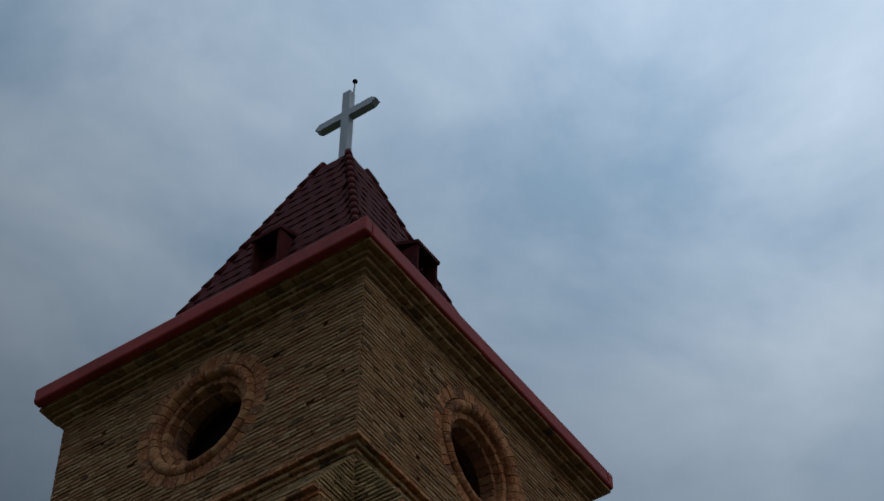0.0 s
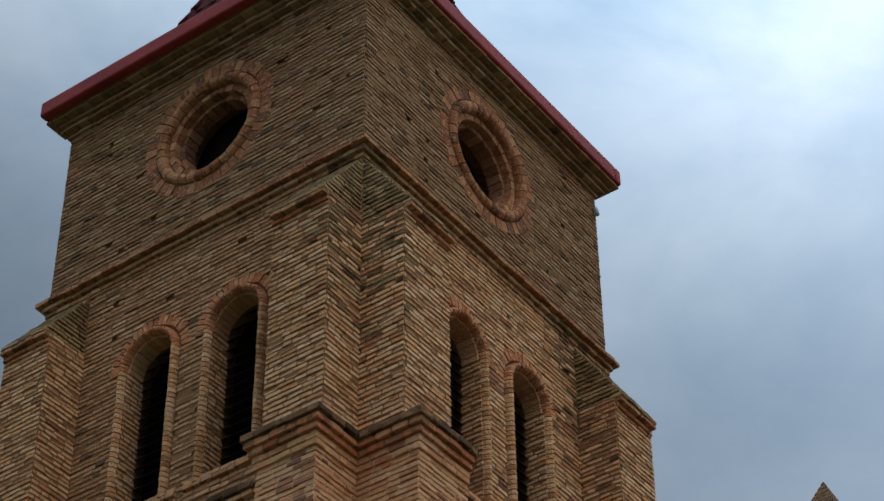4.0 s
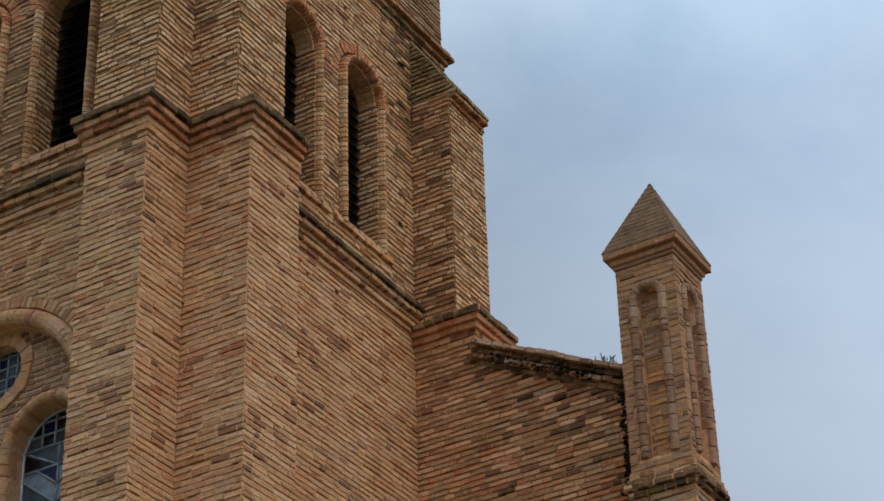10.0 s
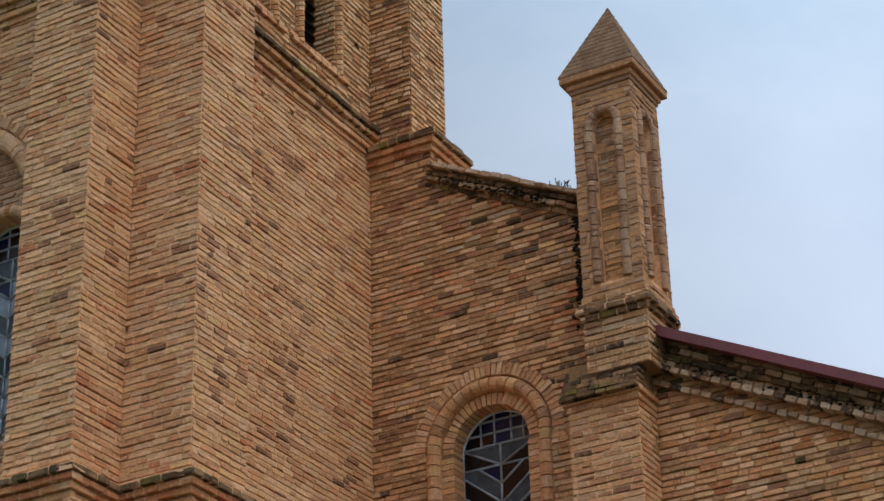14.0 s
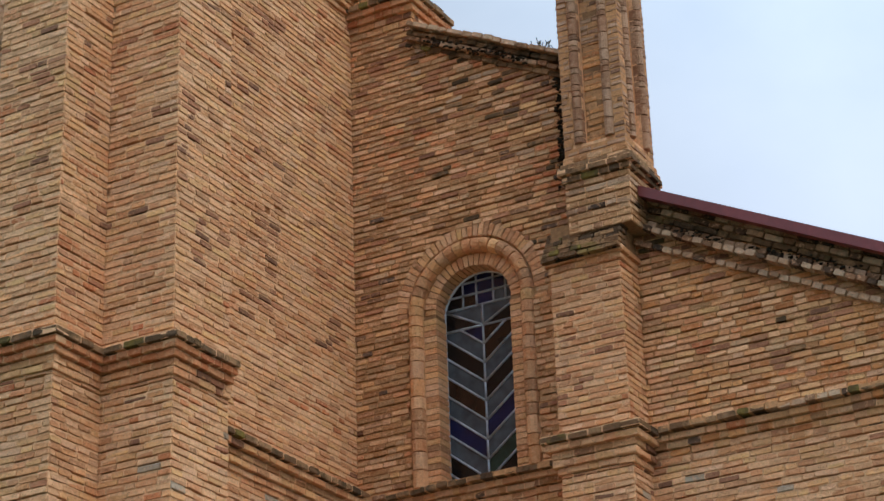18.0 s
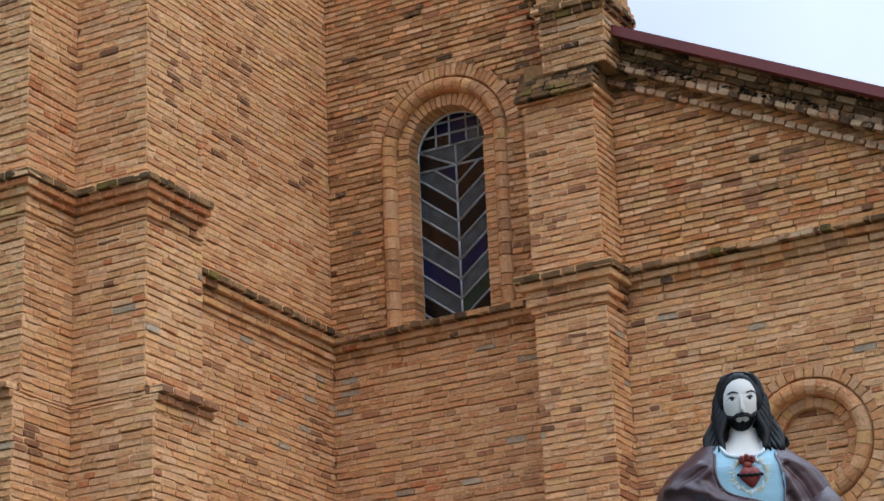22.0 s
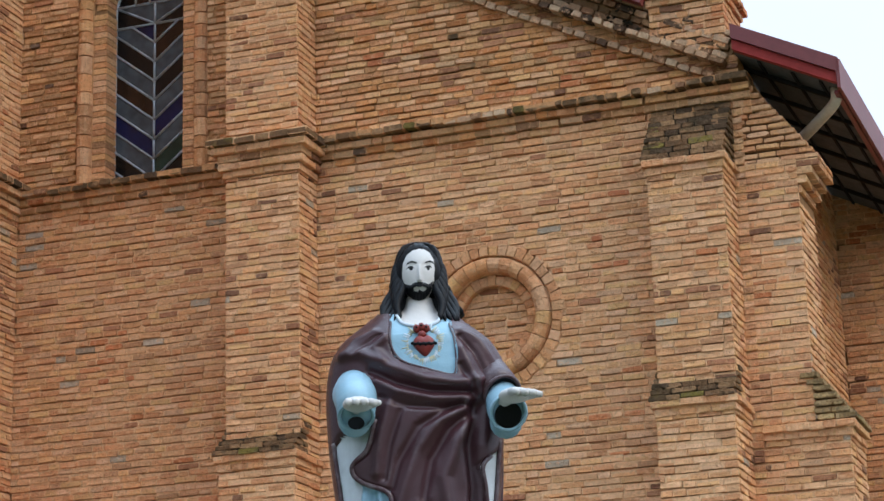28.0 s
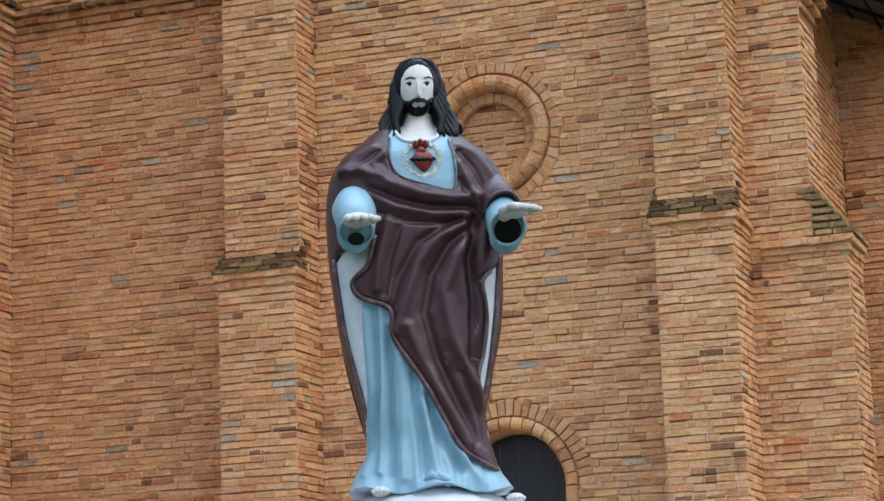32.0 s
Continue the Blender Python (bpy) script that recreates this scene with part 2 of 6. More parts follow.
GREY = [(0.0, (0.50, 0.395, 0.285)), (0.4, (0.56, 0.455, 0.345)), (0.7, (0.46, 0.345, 0.240))]
BRICK_GREY = brick_material("cement_patch", GREY, False, 0.2)
BRICK_GREY_ONE = brick_material("cement_patch_single", GREY, True, 0.2)
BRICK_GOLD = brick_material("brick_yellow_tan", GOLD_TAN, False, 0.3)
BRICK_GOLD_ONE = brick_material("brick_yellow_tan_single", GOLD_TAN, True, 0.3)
# darker, browner brick for the tower's top stage and cornice
BRICK_DULL = brick_material("brick_sooted", DULL_BROWN, False, 0.4, smear=(0.46, 0.27, 0.135))
BRICK_DULL_ONE = brick_material("brick_sooted_single", DULL_BROWN, True, 0.4, smear=(0.46, 0.27, 0.135))
BRICK_PINK = brick_material("brick_limewashed", PINKISH, False, 0.3, smear=(0.50, 0.31, 0.19))
BRICK_PINK_ONE = brick_material("brick_limewashed_single", PINKISH, True, 0.3, smear=(0.50, 0.31, 0.19))
BRICK_DARK = brick_material("brick_dark", DARK, False, 0.15, smear=(0.52, 0.27, 0.13))
BRICK_DARK_ONE = brick_material("brick_dark_single", DARK, True, 0.15, smear=(0.52, 0.27, 0.13))
SINGLE = {BRICK_DULL: BRICK_DULL_ONE, BRICK_PINK: BRICK_PINK_ONE, BRICK_GOLD: BRICK_GOLD_ONE, BRICK_GREY: BRICK_GREY_ONE, BRICK_ORANGE: BRICK_ORANGE_ONE, BRICK_LICHEN: BRICK_LICHEN_ONE, BRICK_TERRA: BRICK_TERRA_ONE, BRICK_GREEN: BRICK_GREEN_ONE, BRICK_DARK: BRICK_DARK_ONE, BRICK: BRICK_ONE, BRICK_RED: BRICK_RED_ONE, BRICK_PALE: BRICK_PALE_ONE, BRICK_MOSS: BRICK_MOSS_ONE}


def mortar_material(name, a, b, c):
    n = Nodes(name, 0.95)
    n.bsdf.inputs["Specular IOR Level"].default_value = 0.12
    col = n.ramp(n.noise(1.1, 6.0, 0.65), [(0.3, a), (0.55, b), (0.75, c)])
    col = n.mix(1.0, col, n.ramp(n.noise(24.0, 5.0, 0.65), [(0.3, 0.66), (0.65, 1.12)]), "MULTIPLY")
    return n.done(col, n.noise(60.0, 6.0, 0.7), 0.8, 0.01)


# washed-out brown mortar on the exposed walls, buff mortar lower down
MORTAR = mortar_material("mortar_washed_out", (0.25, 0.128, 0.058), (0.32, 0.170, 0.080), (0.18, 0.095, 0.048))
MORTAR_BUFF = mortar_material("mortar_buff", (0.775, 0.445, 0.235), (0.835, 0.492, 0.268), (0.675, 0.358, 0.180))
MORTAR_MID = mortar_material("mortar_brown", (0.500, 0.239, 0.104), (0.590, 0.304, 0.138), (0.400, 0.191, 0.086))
RED_METAL = plain_material("red_painted_metal", (0.34, 0.040, 0.034), 0.5, 0.0, 0.3, 2.0, 0.1, 0.002, 18.0, spec=0.15)
RED_DARK = plain_material("dark_red_sheet_metal", (0.17, 0.028, 0.026), 0.45, 0.0, 0.22, 2.0, 0.1, 0.002, 18.0)
TILE = plain_material("dark_red_roof_tile", (0.085, 0.014, 0.015), 0.85, 0.0, 0.45, 5.0, 0.3, 0.003, 30.0, spec=0.10)
CROSS_PAINT = plain_material("grey_painted_steel", (0.38, 0.42, 0.46), 0.45, 0.0, 0.15, 3.0, 0.1, 0.002)
# near black: interior shade painted into openings, also slats, rod tip and outlet
NEAR_BLACK = plain_material("dark_louvre_wood", (0.013, 0.011, 0.010), 0.9, 0.0, 0.3, spec=0.1)
STONE_CAP = plain_material("weathered_cement", (0.245, 0.142, 0.080), 0.95, 0.0, 0.5, 6.0, 0.6, 0.008, 30.0, spec=0.1)
MOSS = plain_material("black_moss", (0.034, 0.026, 0.017), 1.0, 0.0, 0.6, 9.0, 0.8, 0.01, 50.0, spec=0.05)
SHEET_UNDER = plain_material("grey_roof_underside", (0.105, 0.105, 0.098), 0.9, 0.0, 0.35, 3.0, 0.2, spec=0.08)
RAFTER = plain_material("dark_soffit_batten", (0.025, 0.022, 0.020), 0.9, 0.0, 0.35, 3.0, 0.2, spec=0.08)
PVC = plain_material("cream_pvc", (0.55, 0.46, 0.34), 0.45, 0.0, 0.2, 6.0, 0.1, 0.002)
DOOR_PAINT = plain_material("blue_black_door_paint", (0.012, 0.013, 0.018), 0.5, 0.0, 0.3, 3.0, 0.2)
LEAD = plain_material("grey_window_lead", (0.58, 0.61, 0.65), 0.5, 0.3, 0.2, 9.0, 0.1)
GRASS = plain_material("trodden_grass", (0.07, 0.09, 0.035), 0.95, 0.0, 0.5, 1.2, 0.8, 0.03, 14.0)
PAVING = plain_material("concrete_paving", (0.30, 0.27, 0.23), 0.9, 0.0, 0.3, 1.5, 0.4, 0.006, 22.0)
WHITEWASH = plain_material("white_painted_cement", (0.62, 0.66, 0.70), 0.6, 0.0, 0.15, 5.0, 0.3, 0.004)
TWIG = plain_material("dry_weed", (0.09, 0.08, 0.04), 0.9)


def glass_material(name, color):
    n = Nodes(name, 0.16)
    c = n.mix(1.0, color, n.ramp(n.noise(7.0, 3.0, 0.5), [(0.3, 0.6), (0.7, 1.4)]), "MULTIPLY")
    n.bsdf.inputs["Specular IOR Level"].default_value = 0.32
    return n.done(c, n.noise(14.0, 2.0), 0.15, 0.004)


GLASS = {k: glass_material(k + "_stained_glass", c) for k, c in dict(
    blue=(0.004, 0.008, 0.040), green=(0.014, 0.032, 0.025), amber=(0.020, 0.009, 0.006), grey=(0.052, 0.062, 0.072), black=(0.004, 0.0045, 0.006), plum=(0.030, 0.012, 0.022), pale=(0.20, 0.23, 0.26)).items()}


# ---- building helpers ----
def link(name, bm, mats, parent=None, label=""):
    me = bpy.data.meshes.new(name)
    bm.to_mesh(me)
    bm.free()
    for m in mats if isinstance(mats, (list, tuple)) else [mats]:
        me.materials.append(m)
    ob = new(name, me)
    if parent:
        ob.parent = parent
    if label:
        ob["label"] = label
    return ob


def part(name, bm, material, parent, label=""):
    return link(name, bm, material, parent, label)


def thing(name, label, category, group="", kind="", at=(0, 0, 0)):
    ob = new(name)
    ob.location = at
    ob.empty_display_size = 0.2
    bpy.context.view_layer.update()
    return tagged(ob, label, category, group, kind)


def box(lo, hi, bevel=0.0):
    bm = bmesh.new()
    c = [(a + b) / 2 for a, b in zip(lo, hi)]
    s = [b - a for a, b in zip(lo, hi)]
    bmesh.ops.create_cube(bm, size=1, matrix=Matrix.Translation(c) @ Matrix.Diagonal((*s, 1)))
    if bevel:
        bmesh.ops.bevel(bm, geom=bm.edges[:], offset=bevel, segments=2, profile=0.5, affect="EDGES")
    return bm


def solid(points, faces):
    bm = bmesh.new()
    vs = [bm.verts.new(p) for p in points]
    for f in faces:
        bm.faces.new([vs[i] for i in f])
    bmesh.ops.recalc_face_normals(bm, faces=bm.faces[:])
    return bm


def prism(profile, along, depth):
    """A closed profile of 3D points, pushed along a direction."""
    a = [Vector(p) for p in profile]
    d = Vector(along).normalized() * depth
    n = len(a)
    return solid(a + [p + d for p in a], [tuple(range(n)), tuple(range(2 * n - 1, n - 1, -1))] + [(i, (i + 1) % n, n + (i + 1) % n, n + i) for i in range(n)])


def tube(points, radius, sides=12):
    """A round bar along a line of points."""
    bm = bmesh.new()
    rings, pts = [], [Vector(p) for p in points]
    for i, p in enumerate(pts):
        d = (pts[min(i + 1, len(pts) - 1)] - pts[max(i - 1, 0)]).normalized()
        a = d.orthogonal().normalized() if i == 0 else (a - d * a.dot(d)).normalized()
        b = d.cross(a)
        r = radius[i] if isinstance(radius, (list, tuple)) else radius
        rings.append([bm.verts.new(p + r * (math.cos(k * math.tau / sides) * a + math.sin(k * math.tau / sides) * b)) for k in range(sides)])
    for r0, r1 in zip(rings, rings[1:]):
        for k in range(sides):
            bm.faces.new((r0[k], r0[(k + 1) % sides], r1[(k + 1) % sides], r1[k]))
    bm.faces.new(rings[0][::-1])
    bm.faces.new(rings[-1])
    for f in bm.faces:
        f.smooth = True
    return bm


class Plane:
    """An upright face: u runs along it, v is the height, n stands out of it."""

    def __init__(self, x, y, ux, uy):
        self.o, self.u = Vector((x, y, 0)), Vector((ux, uy, 0)).normalized()
        self.n = self.u.cross(Vector((0, 0, 1))).normalized()

        self.v = Vector((0, 0, 1))

    def at(self, u, v, n=0.0):
        return self.o + self.u * u + self.v * v + self.n * n

    def raked(self, u, v, rise):
        """The same face with its rows running up or down a slope from a point."""
        p = Plane(0, 0, 1, 0)
        p.n = self.n.copy()
        p.u = (self.u + Vector((0, 0, rise))).normalized()
        p.v = p.n.cross(p.u).normalized()
        p.o = self.at(u, v)
        return p

    def jamb(self, u, side):
        """The reveal of an opening at u; side is 1 where it faces along u."""
        p = Plane(0, 0, 1, 0)
        p.o, p.n, p.u = self.at(u, 0), self.u * side, -self.n * side
        return p


def arch_outline(cu, spring, r, sill, steps=20):
    top = [(cu + r * math.cos(a), spring + r * math.sin(a)) for a in np.linspace(0, math.pi, steps)]
    return [(cu + r, sill)] + top + [(cu - r, sill)]


def keyhole(cu, spring, r_top, r_side, sill, steps=20):
    """An arch whose head is wider than its jambs."""
    top = [(cu + r_top * math.cos(a), spring + r_top * math.sin(a)) for a in np.linspace(0, math.pi, steps)]
    return [(cu + r_side, sill), (cu + r_side, spring)] + top + [(cu - r_side, spring), (cu - r_side, sill)]


def ring_outline(cu, cv, r, steps=32):
    return [(cu + r * math.cos(a), cv + r * math.sin(a)) for a in np.linspace(0, math.tau, steps, endpoint=False)]


def slab(plane, outline, holes, thick, front=0.0):
    """A wall sheet with openings through it."""
    bm = bmesh.new()
    edges = []
    for loop in [outline] + list(holes):
        vs = [bm.verts.new(plane.at(u, v, front)) for u, v in loop]
        edges += [bm.edges.new((vs[i], vs[(i + 1) % len(vs)])) for i in range(len(vs))]
    bmesh.ops.triangle_fill(bm, use_beauty=True, use_dissolve=False, edges=edges)
    made = bmesh.ops.extrude_face_region(bm, geom=bm.faces[:])
    bmesh.ops.translate(bm, verts=[g for g in made["geom"] if isinstance(g, bmesh.types.BMVert)], vec=-plane.n * thick)
    bmesh.ops.recalc_face_normals(bm, faces=bm.faces[:])
    return bm


def inside(loop, u, v):
    hit = False
    for (u0, v0), (u1, v1) in zip(loop, loop[1:] + loop[:1]):
        if (v0 > v) != (v1 > v) and u < (u1 - u0) * (v - v0) / (v1 - v0) + u0:
            hit = not hit
    return hit


def tone(mat, p, r):
    """The kind of brick at a place: burnt and sooty ones come in clusters."""
    if mat in (None, BRICK, BRICK_PALE, BRICK_GOLD, BRICK_DULL):
        k = noise.noise(p * 1.3) + 0.5 * noise.noise(p * 3.1 + Vector((7, 3, 1)))
        if r.random() < (0.32 if k > (0.38 if 9 < p.z < 14.6 else 0.46) else 0.012):
            return BRICK_DARK
        if k < -0.25 and r.random() < (0.28 if p.z > 8.5 else 0.10) and mat not in (BRICK_PALE, BRICK_GOLD, BRICK_DULL):
            return BRICK_RED
        # green run-off in the corner between the belfry buttresses
        if 16.2 < p.z < 19.4 and math.hypot(p.x + 11.63, p.y - 14.64) < 0.55 + 0.25 * noise.noise(p * 2) and r.random() < (p.z - 15.6) / 4.2:
            return r.choice((BRICK_GREEN, BRICK_GREEN, BRICK_MOSS))
        # stained brick on the far buttress and below the ledge beside it
        if 16.9 < p.z < 19.3 and p.x > -11.66 and p.y > 18.3 and r.random() < 0.25 + 0.8 * noise.noise(p * 1.4 + Vector((2, 9, 4))) + 0.25 * (p.z - 17.4):
            return r.choice((BRICK_GREEN, BRICK_DARK, BRICK_MOSS))
        # grey cement patches among the lower bricks
        if p.z < 8.4 and r.random() < (0.020 if p.y > 18 else 0.014):
            return BRICK_GREY
        # a patch of redder bricks in the aisle front
        if abs(p.y - 19.0) < 0.03 and -8.3 < p.x < -3.9 and 6.8 < p.z < 10.8 and noise.noise(p * 0.8 + Vector((3.1, 0, 5.2))) + 0.3 * noise.noise(p * 4) > (-0.08 if p.z > 8.85 else 0.16) + 0.12 * max(0.0, p.x + 7.0) and r.random() < 0.5:
            return BRICK_ORANGE
        # black run-off beside the pinnacle and below the sloping coping
        if abs(p.y - 19.0) < 0.02 and -10.86 < p.x < -8.9 and p.z > 11.2:
            near = min(abs(p.x + 9.03) * 2.2, max(0.0, (14.17 - 0.527 * (p.x + 10.83)) - p.z) * 1.3)
            if r.random() < 0.85 * math.exp(-near * 1.3):
                return r.choice((BRICK_MOSS, BRICK_DARK, BRICK_LICHEN))
        # the upper part of the aisle front is dirtier
        if abs(p.y - 19.0) < 0.03 and p.z > 8.85 and r.random() < (0.55 if p.x < -8.6 else 0.12):
            return BRICK_PALE
        # soot below the raking coping of the gable
        if abs(p.y - 19.0) < 0.03 and p.z > 8.85 and p.x > -8.3:
            under = 10.88 - 0.5 * (p.x + 8.26) - p.z
            if noise.noise(p * 1.6 + Vector((5, 1, 8))) + 0.4 * noise.noise(p * 5) > 0.05 + 0.35 * under and r.random() < 0.6:
                return r.choice((BRICK_MOSS, BRICK_DARK, BRICK_DARK, BRICK_RED))
    return mat or BRICK


COURSE = 0.0675
BACK = 0.035
JOINT = 0.0125
RECESS = 0.03       # how far the core lies behind the wall's face, so that open bed joints are deep


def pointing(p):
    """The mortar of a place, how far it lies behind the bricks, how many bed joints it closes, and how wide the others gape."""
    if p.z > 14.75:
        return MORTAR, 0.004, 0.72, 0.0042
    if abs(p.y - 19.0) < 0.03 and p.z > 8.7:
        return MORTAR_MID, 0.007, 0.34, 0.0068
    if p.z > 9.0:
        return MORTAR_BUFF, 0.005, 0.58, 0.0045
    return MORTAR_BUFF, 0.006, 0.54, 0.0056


class Bricks:
    """The bricks of one wall: the nearest as objects of their own, the rest joined."""

    def __init__(self, parent, pick=None, limit=300, tight=0.0, paste=None):
        self.parent, self.pick, self.limit, self.tight, self.paste = parent, pick, limit, tight, paste
        self.rest, self.single, self.fill = {}, [], {}
        self.rng = random.Random(len(parent.name) * 7 + 3)

    def put(self, plane, u0, u1, v0, v1, proud, mat, back=BACK):
        c = plane.at((u0 + u1) / 2, (v0 + v1) / 2)
        if self.pick and len(self.single) < self.limit and back == BACK and self.pick(c):
            self.single.append((plane, u0, u1, v0, v1, proud, mat))
        else:
            self.rest.setdefault(mat, []).append((plane, u0, u1, v0, v1, proud, back))

    def row(self, plane, u0, u1, v0, v1, proud=0.018, mat=None, keep=None, back=BACK, joint=0.015, lengths=(0.205, 0.10, 0.215, 0.19, 0.11, 0.20, 0.15, 0.21), rough=1.0):
        r = self.rng
        u = u0 - r.choice((0.0, 0.06, 0.12, 0.18))
        drift, split = r.uniform(0, 9), -1
        while u < u1 - 0.02:
            length = r.choice(lengths) * r.uniform(0.92, 1.08)
            a, b = max(u, u0), min(u + length, u1)
            u += length + joint
            if u1 - u < 0.05:
                b, u = u1, u1
            if b - a < 0.03:
                continue
            if keep:
                vm = (v0 + v1) / 2
                ends = [keep(q, vm) for q in (a + 0.01, (a + b) / 2, b - 0.01)]
                if not any(ends):
                    continue
                if not all(ends):
                    # cut the brick to the part that stays clear of the opening
                    n = max(3, int((b - a) / 0.012))
                    clear = [keep(a + (b - a) * (i + 0.5) / n, vm) for i in range(n)]
                    best, at = 0, 0
                    for i in range(n):
                        m = i
                        while m < n and clear[m]:
                            m += 1
                        if m - i > best:
                            best, at = m - i, i
                    a, b = a + (b - a) * at / n, a + (b - a) * (at + best) / n
                    if b - a < 0.03:
                        continue
            wave = (0.004 * math.sin(2.1 * a + drift) + 0.0015 * math.sin(7.3 * a + 2 * drift) + r.gauss(0, 0.0024)) * rough
            top = v1 + wave - r.uniform(0.0, 0.006) * rough
            low = v0 + wave + r.uniform(0.0, 0.003) * rough
            mid = plane.at((a + b) / 2, v0)
            kind = tone(mat, mid, r)
            self.put(plane, a, b, low, top, proud + r.uniform(-0.005, 0.006) * rough, kind, back)
            if back == BACK:
                paste, behind, closed, gape = pointing(mid)
                behind = 0.0025 if self.tight else behind
                closed = max(closed + 0.55 * noise.noise(mid * 0.9 + Vector((4, 7, 2))), self.tight)
                rise = JOINT + 0.004 if r.random() < closed else JOINT - r.uniform(0.3, 1.0) * gape
                paste = kind if kind is BRICK_GREY else self.paste or paste
                # the paste has shrunk away from some bricks' ends
                start = a - joint * (0.62 if split < 0 else 1.0) + max(0.0, split)
                split = r.uniform(0.003, 0.006) if r.random() < 0.55 - 0.5 * self.tight else -1
                self.fill.setdefault(paste, []).append((plane, max(u0, start), min(u1, b + (joint * 0.62 if split < 0 else 0.0)), low + 0.002, top + rise, proud - behind - r.uniform(0, 0.002)))
            elif back in (0.1, 0.12):
                self.fill.setdefault(pointing(mid)[0], []).append((plane, max(u0, a - joint * 0.6), min(u1, b + joint * 0.6), low + 0.002, top + 0.002, proud - 0.007))

    def face(self, plane, u0, u1, v0, v1, mat=None, keep=None, proud=0.015):
        k0, k1 = math.ceil(v0 / COURSE - 1e-6), math.floor(v1 / COURSE + 1e-6)
        for k in range(k0, k1):
            self.row(plane, u0, u1, k * COURSE + JOINT * 0.6, (k + 1) * COURSE - JOINT * 0.4, proud, mat, keep)
        # cut courses close the gaps at the foot and the head
        for lo, hi in ((v0, k0 * COURSE), (k1 * COURSE, v1)):
            if hi - lo > 0.02:
                self.row(plane, u0, u1, lo + JOINT * 0.6, hi - JOINT * 0.4, proud, mat, keep)

    def build(self):
        rng = np.random.default_rng(5)
        for mat, items in self.rest.items():
            n = len(items)
            o = np.array([i[0].o[:] for i in items])
            du = np.array([i[0].u[:] for i in items])
            dn = np.array([i[0].n[:] for i in items])
            dv = np.array([i[0].v[:] for i in items])
            q = np.array([i[1:5] for i in items])
            proud = np.array([i[5] for i in items])
            back = np.array([i[6] for i in items])
            verts = np.zeros((n, 24, 3))
            hh, ww = q[:, 3] - q[:, 2], q[:, 1] - q[:, 0]
            worn = np.where(rng.random(n) < 0.18, 2.2, 1.0)
            cu, cv = np.minimum(0.011, ww * 0.11) * rng.uniform(0.4, 1.5, n) * worn, hh * 0.11 * rng.uniform(0.5, 1.3, n) * worn
            c = np.minimum(0.0035, hh * 0.06)
            lean = rng.normal(0, 0.021, n)
            for j, (su, ou, sv, ov) in enumerate(((0, 1, 2, 0), (1, -1, 2, 0), (1, 0, 2, 1), (1, 0, 3, -1), (1, -1, 3, 0), (0, 1, 3, 0), (0, 0, 3, -1), (0, 0, 2, 1))):
                low = sv == 2
                for layer in range(3):
                    jit = (0.0, 0.0025, 0.0025)[layer]
                    u = q[:, su] + ou * cu + rng.uniform(-jit, jit, n)
                    v = q[:, sv] + ov * cv + rng.uniform(-jit, jit, n)
                    if layer == 2:
                        u = u + c * (1 if su == 0 else -1)
                        v = v + c * 0.8 * (1 if low else -1)
                    v = v + lean * (u - (q[:, 0] + q[:, 1]) / 2)
                    tip = proud + (0.0025 if low else -0.0025)
                    nn = (-back, tip - c, tip)[layer] + (rng.uniform(-0.0025, 0.003, n) if layer == 2 else 0)
                    verts[:, layer * 8 + j] = o + du * u[:, None] + dn * np.broadcast_to(nn, n)[:, None] + dv * v[:, None]
            quads = []
            for j in range(8):
                k = (j + 1) % 8
                quads += [(j, k, 8 + k, 8 + j), (8 + j, 8 + k, 16 + k, 16 + j)]
            quads += [(16, 17, 18, 23), (23, 18, 19, 22), (22, 19, 20, 21)]
            faces = (np.array(quads)[None] + 24 * np.arange(n)[:, None, None]).reshape(-1, 4)
            me = bpy.data.meshes.new("bricks")
            me.from_pydata(verts.reshape(-1, 3).tolist(), [], faces.tolist())
            me.materials.append(mat)
            ob = new("bricks", me)
            ob.parent = self.parent
            ob["kind"] = "stuff"
        for paste, items in self.fill.items():
            pts, quads = [], []
            for plane, u0, u1, v0, v1, out in items:
                k = len(pts)
                for n in (out, -RECESS - 0.01):
                    pts += [plane.at(u, v, n)[:] for u, v in ((u0, v0), (u1, v0), (u1, v1), (u0, v1))]
                quads += [(k, k + 1, k + 2, k + 3), (k, k + 4, k + 5, k + 1), (k + 1, k + 5, k + 6, k + 2), (k + 2, k + 6, k + 7, k + 3), (k + 3, k + 7, k + 4, k)]
            me = bpy.data.meshes.new("mortar")
            me.from_pydata(pts, [], quads)
            me.materials.append(paste)
            ob = new("mortar", me)
            ob.parent = self.parent
            ob["kind"] = "stuff"
        for plane, u0, u1, v0, v1, proud, mat in self.single:
            ob = new("brick", brick_mesh(self.rng.randrange(8), SINGLE[mat]))
            m = Matrix((plane.u, plane.v, plane.n)).transposed().to_4x4()
            m.translation = plane.at((u0 + u1) / 2, (v0 + v1) / 2, proud)
            ob.parent = self.parent
            ob.matrix_basis = m @ Matrix.Diagonal((u1 - u0, v1 - v0, 1, 1))


BRICK_MESHES = {}


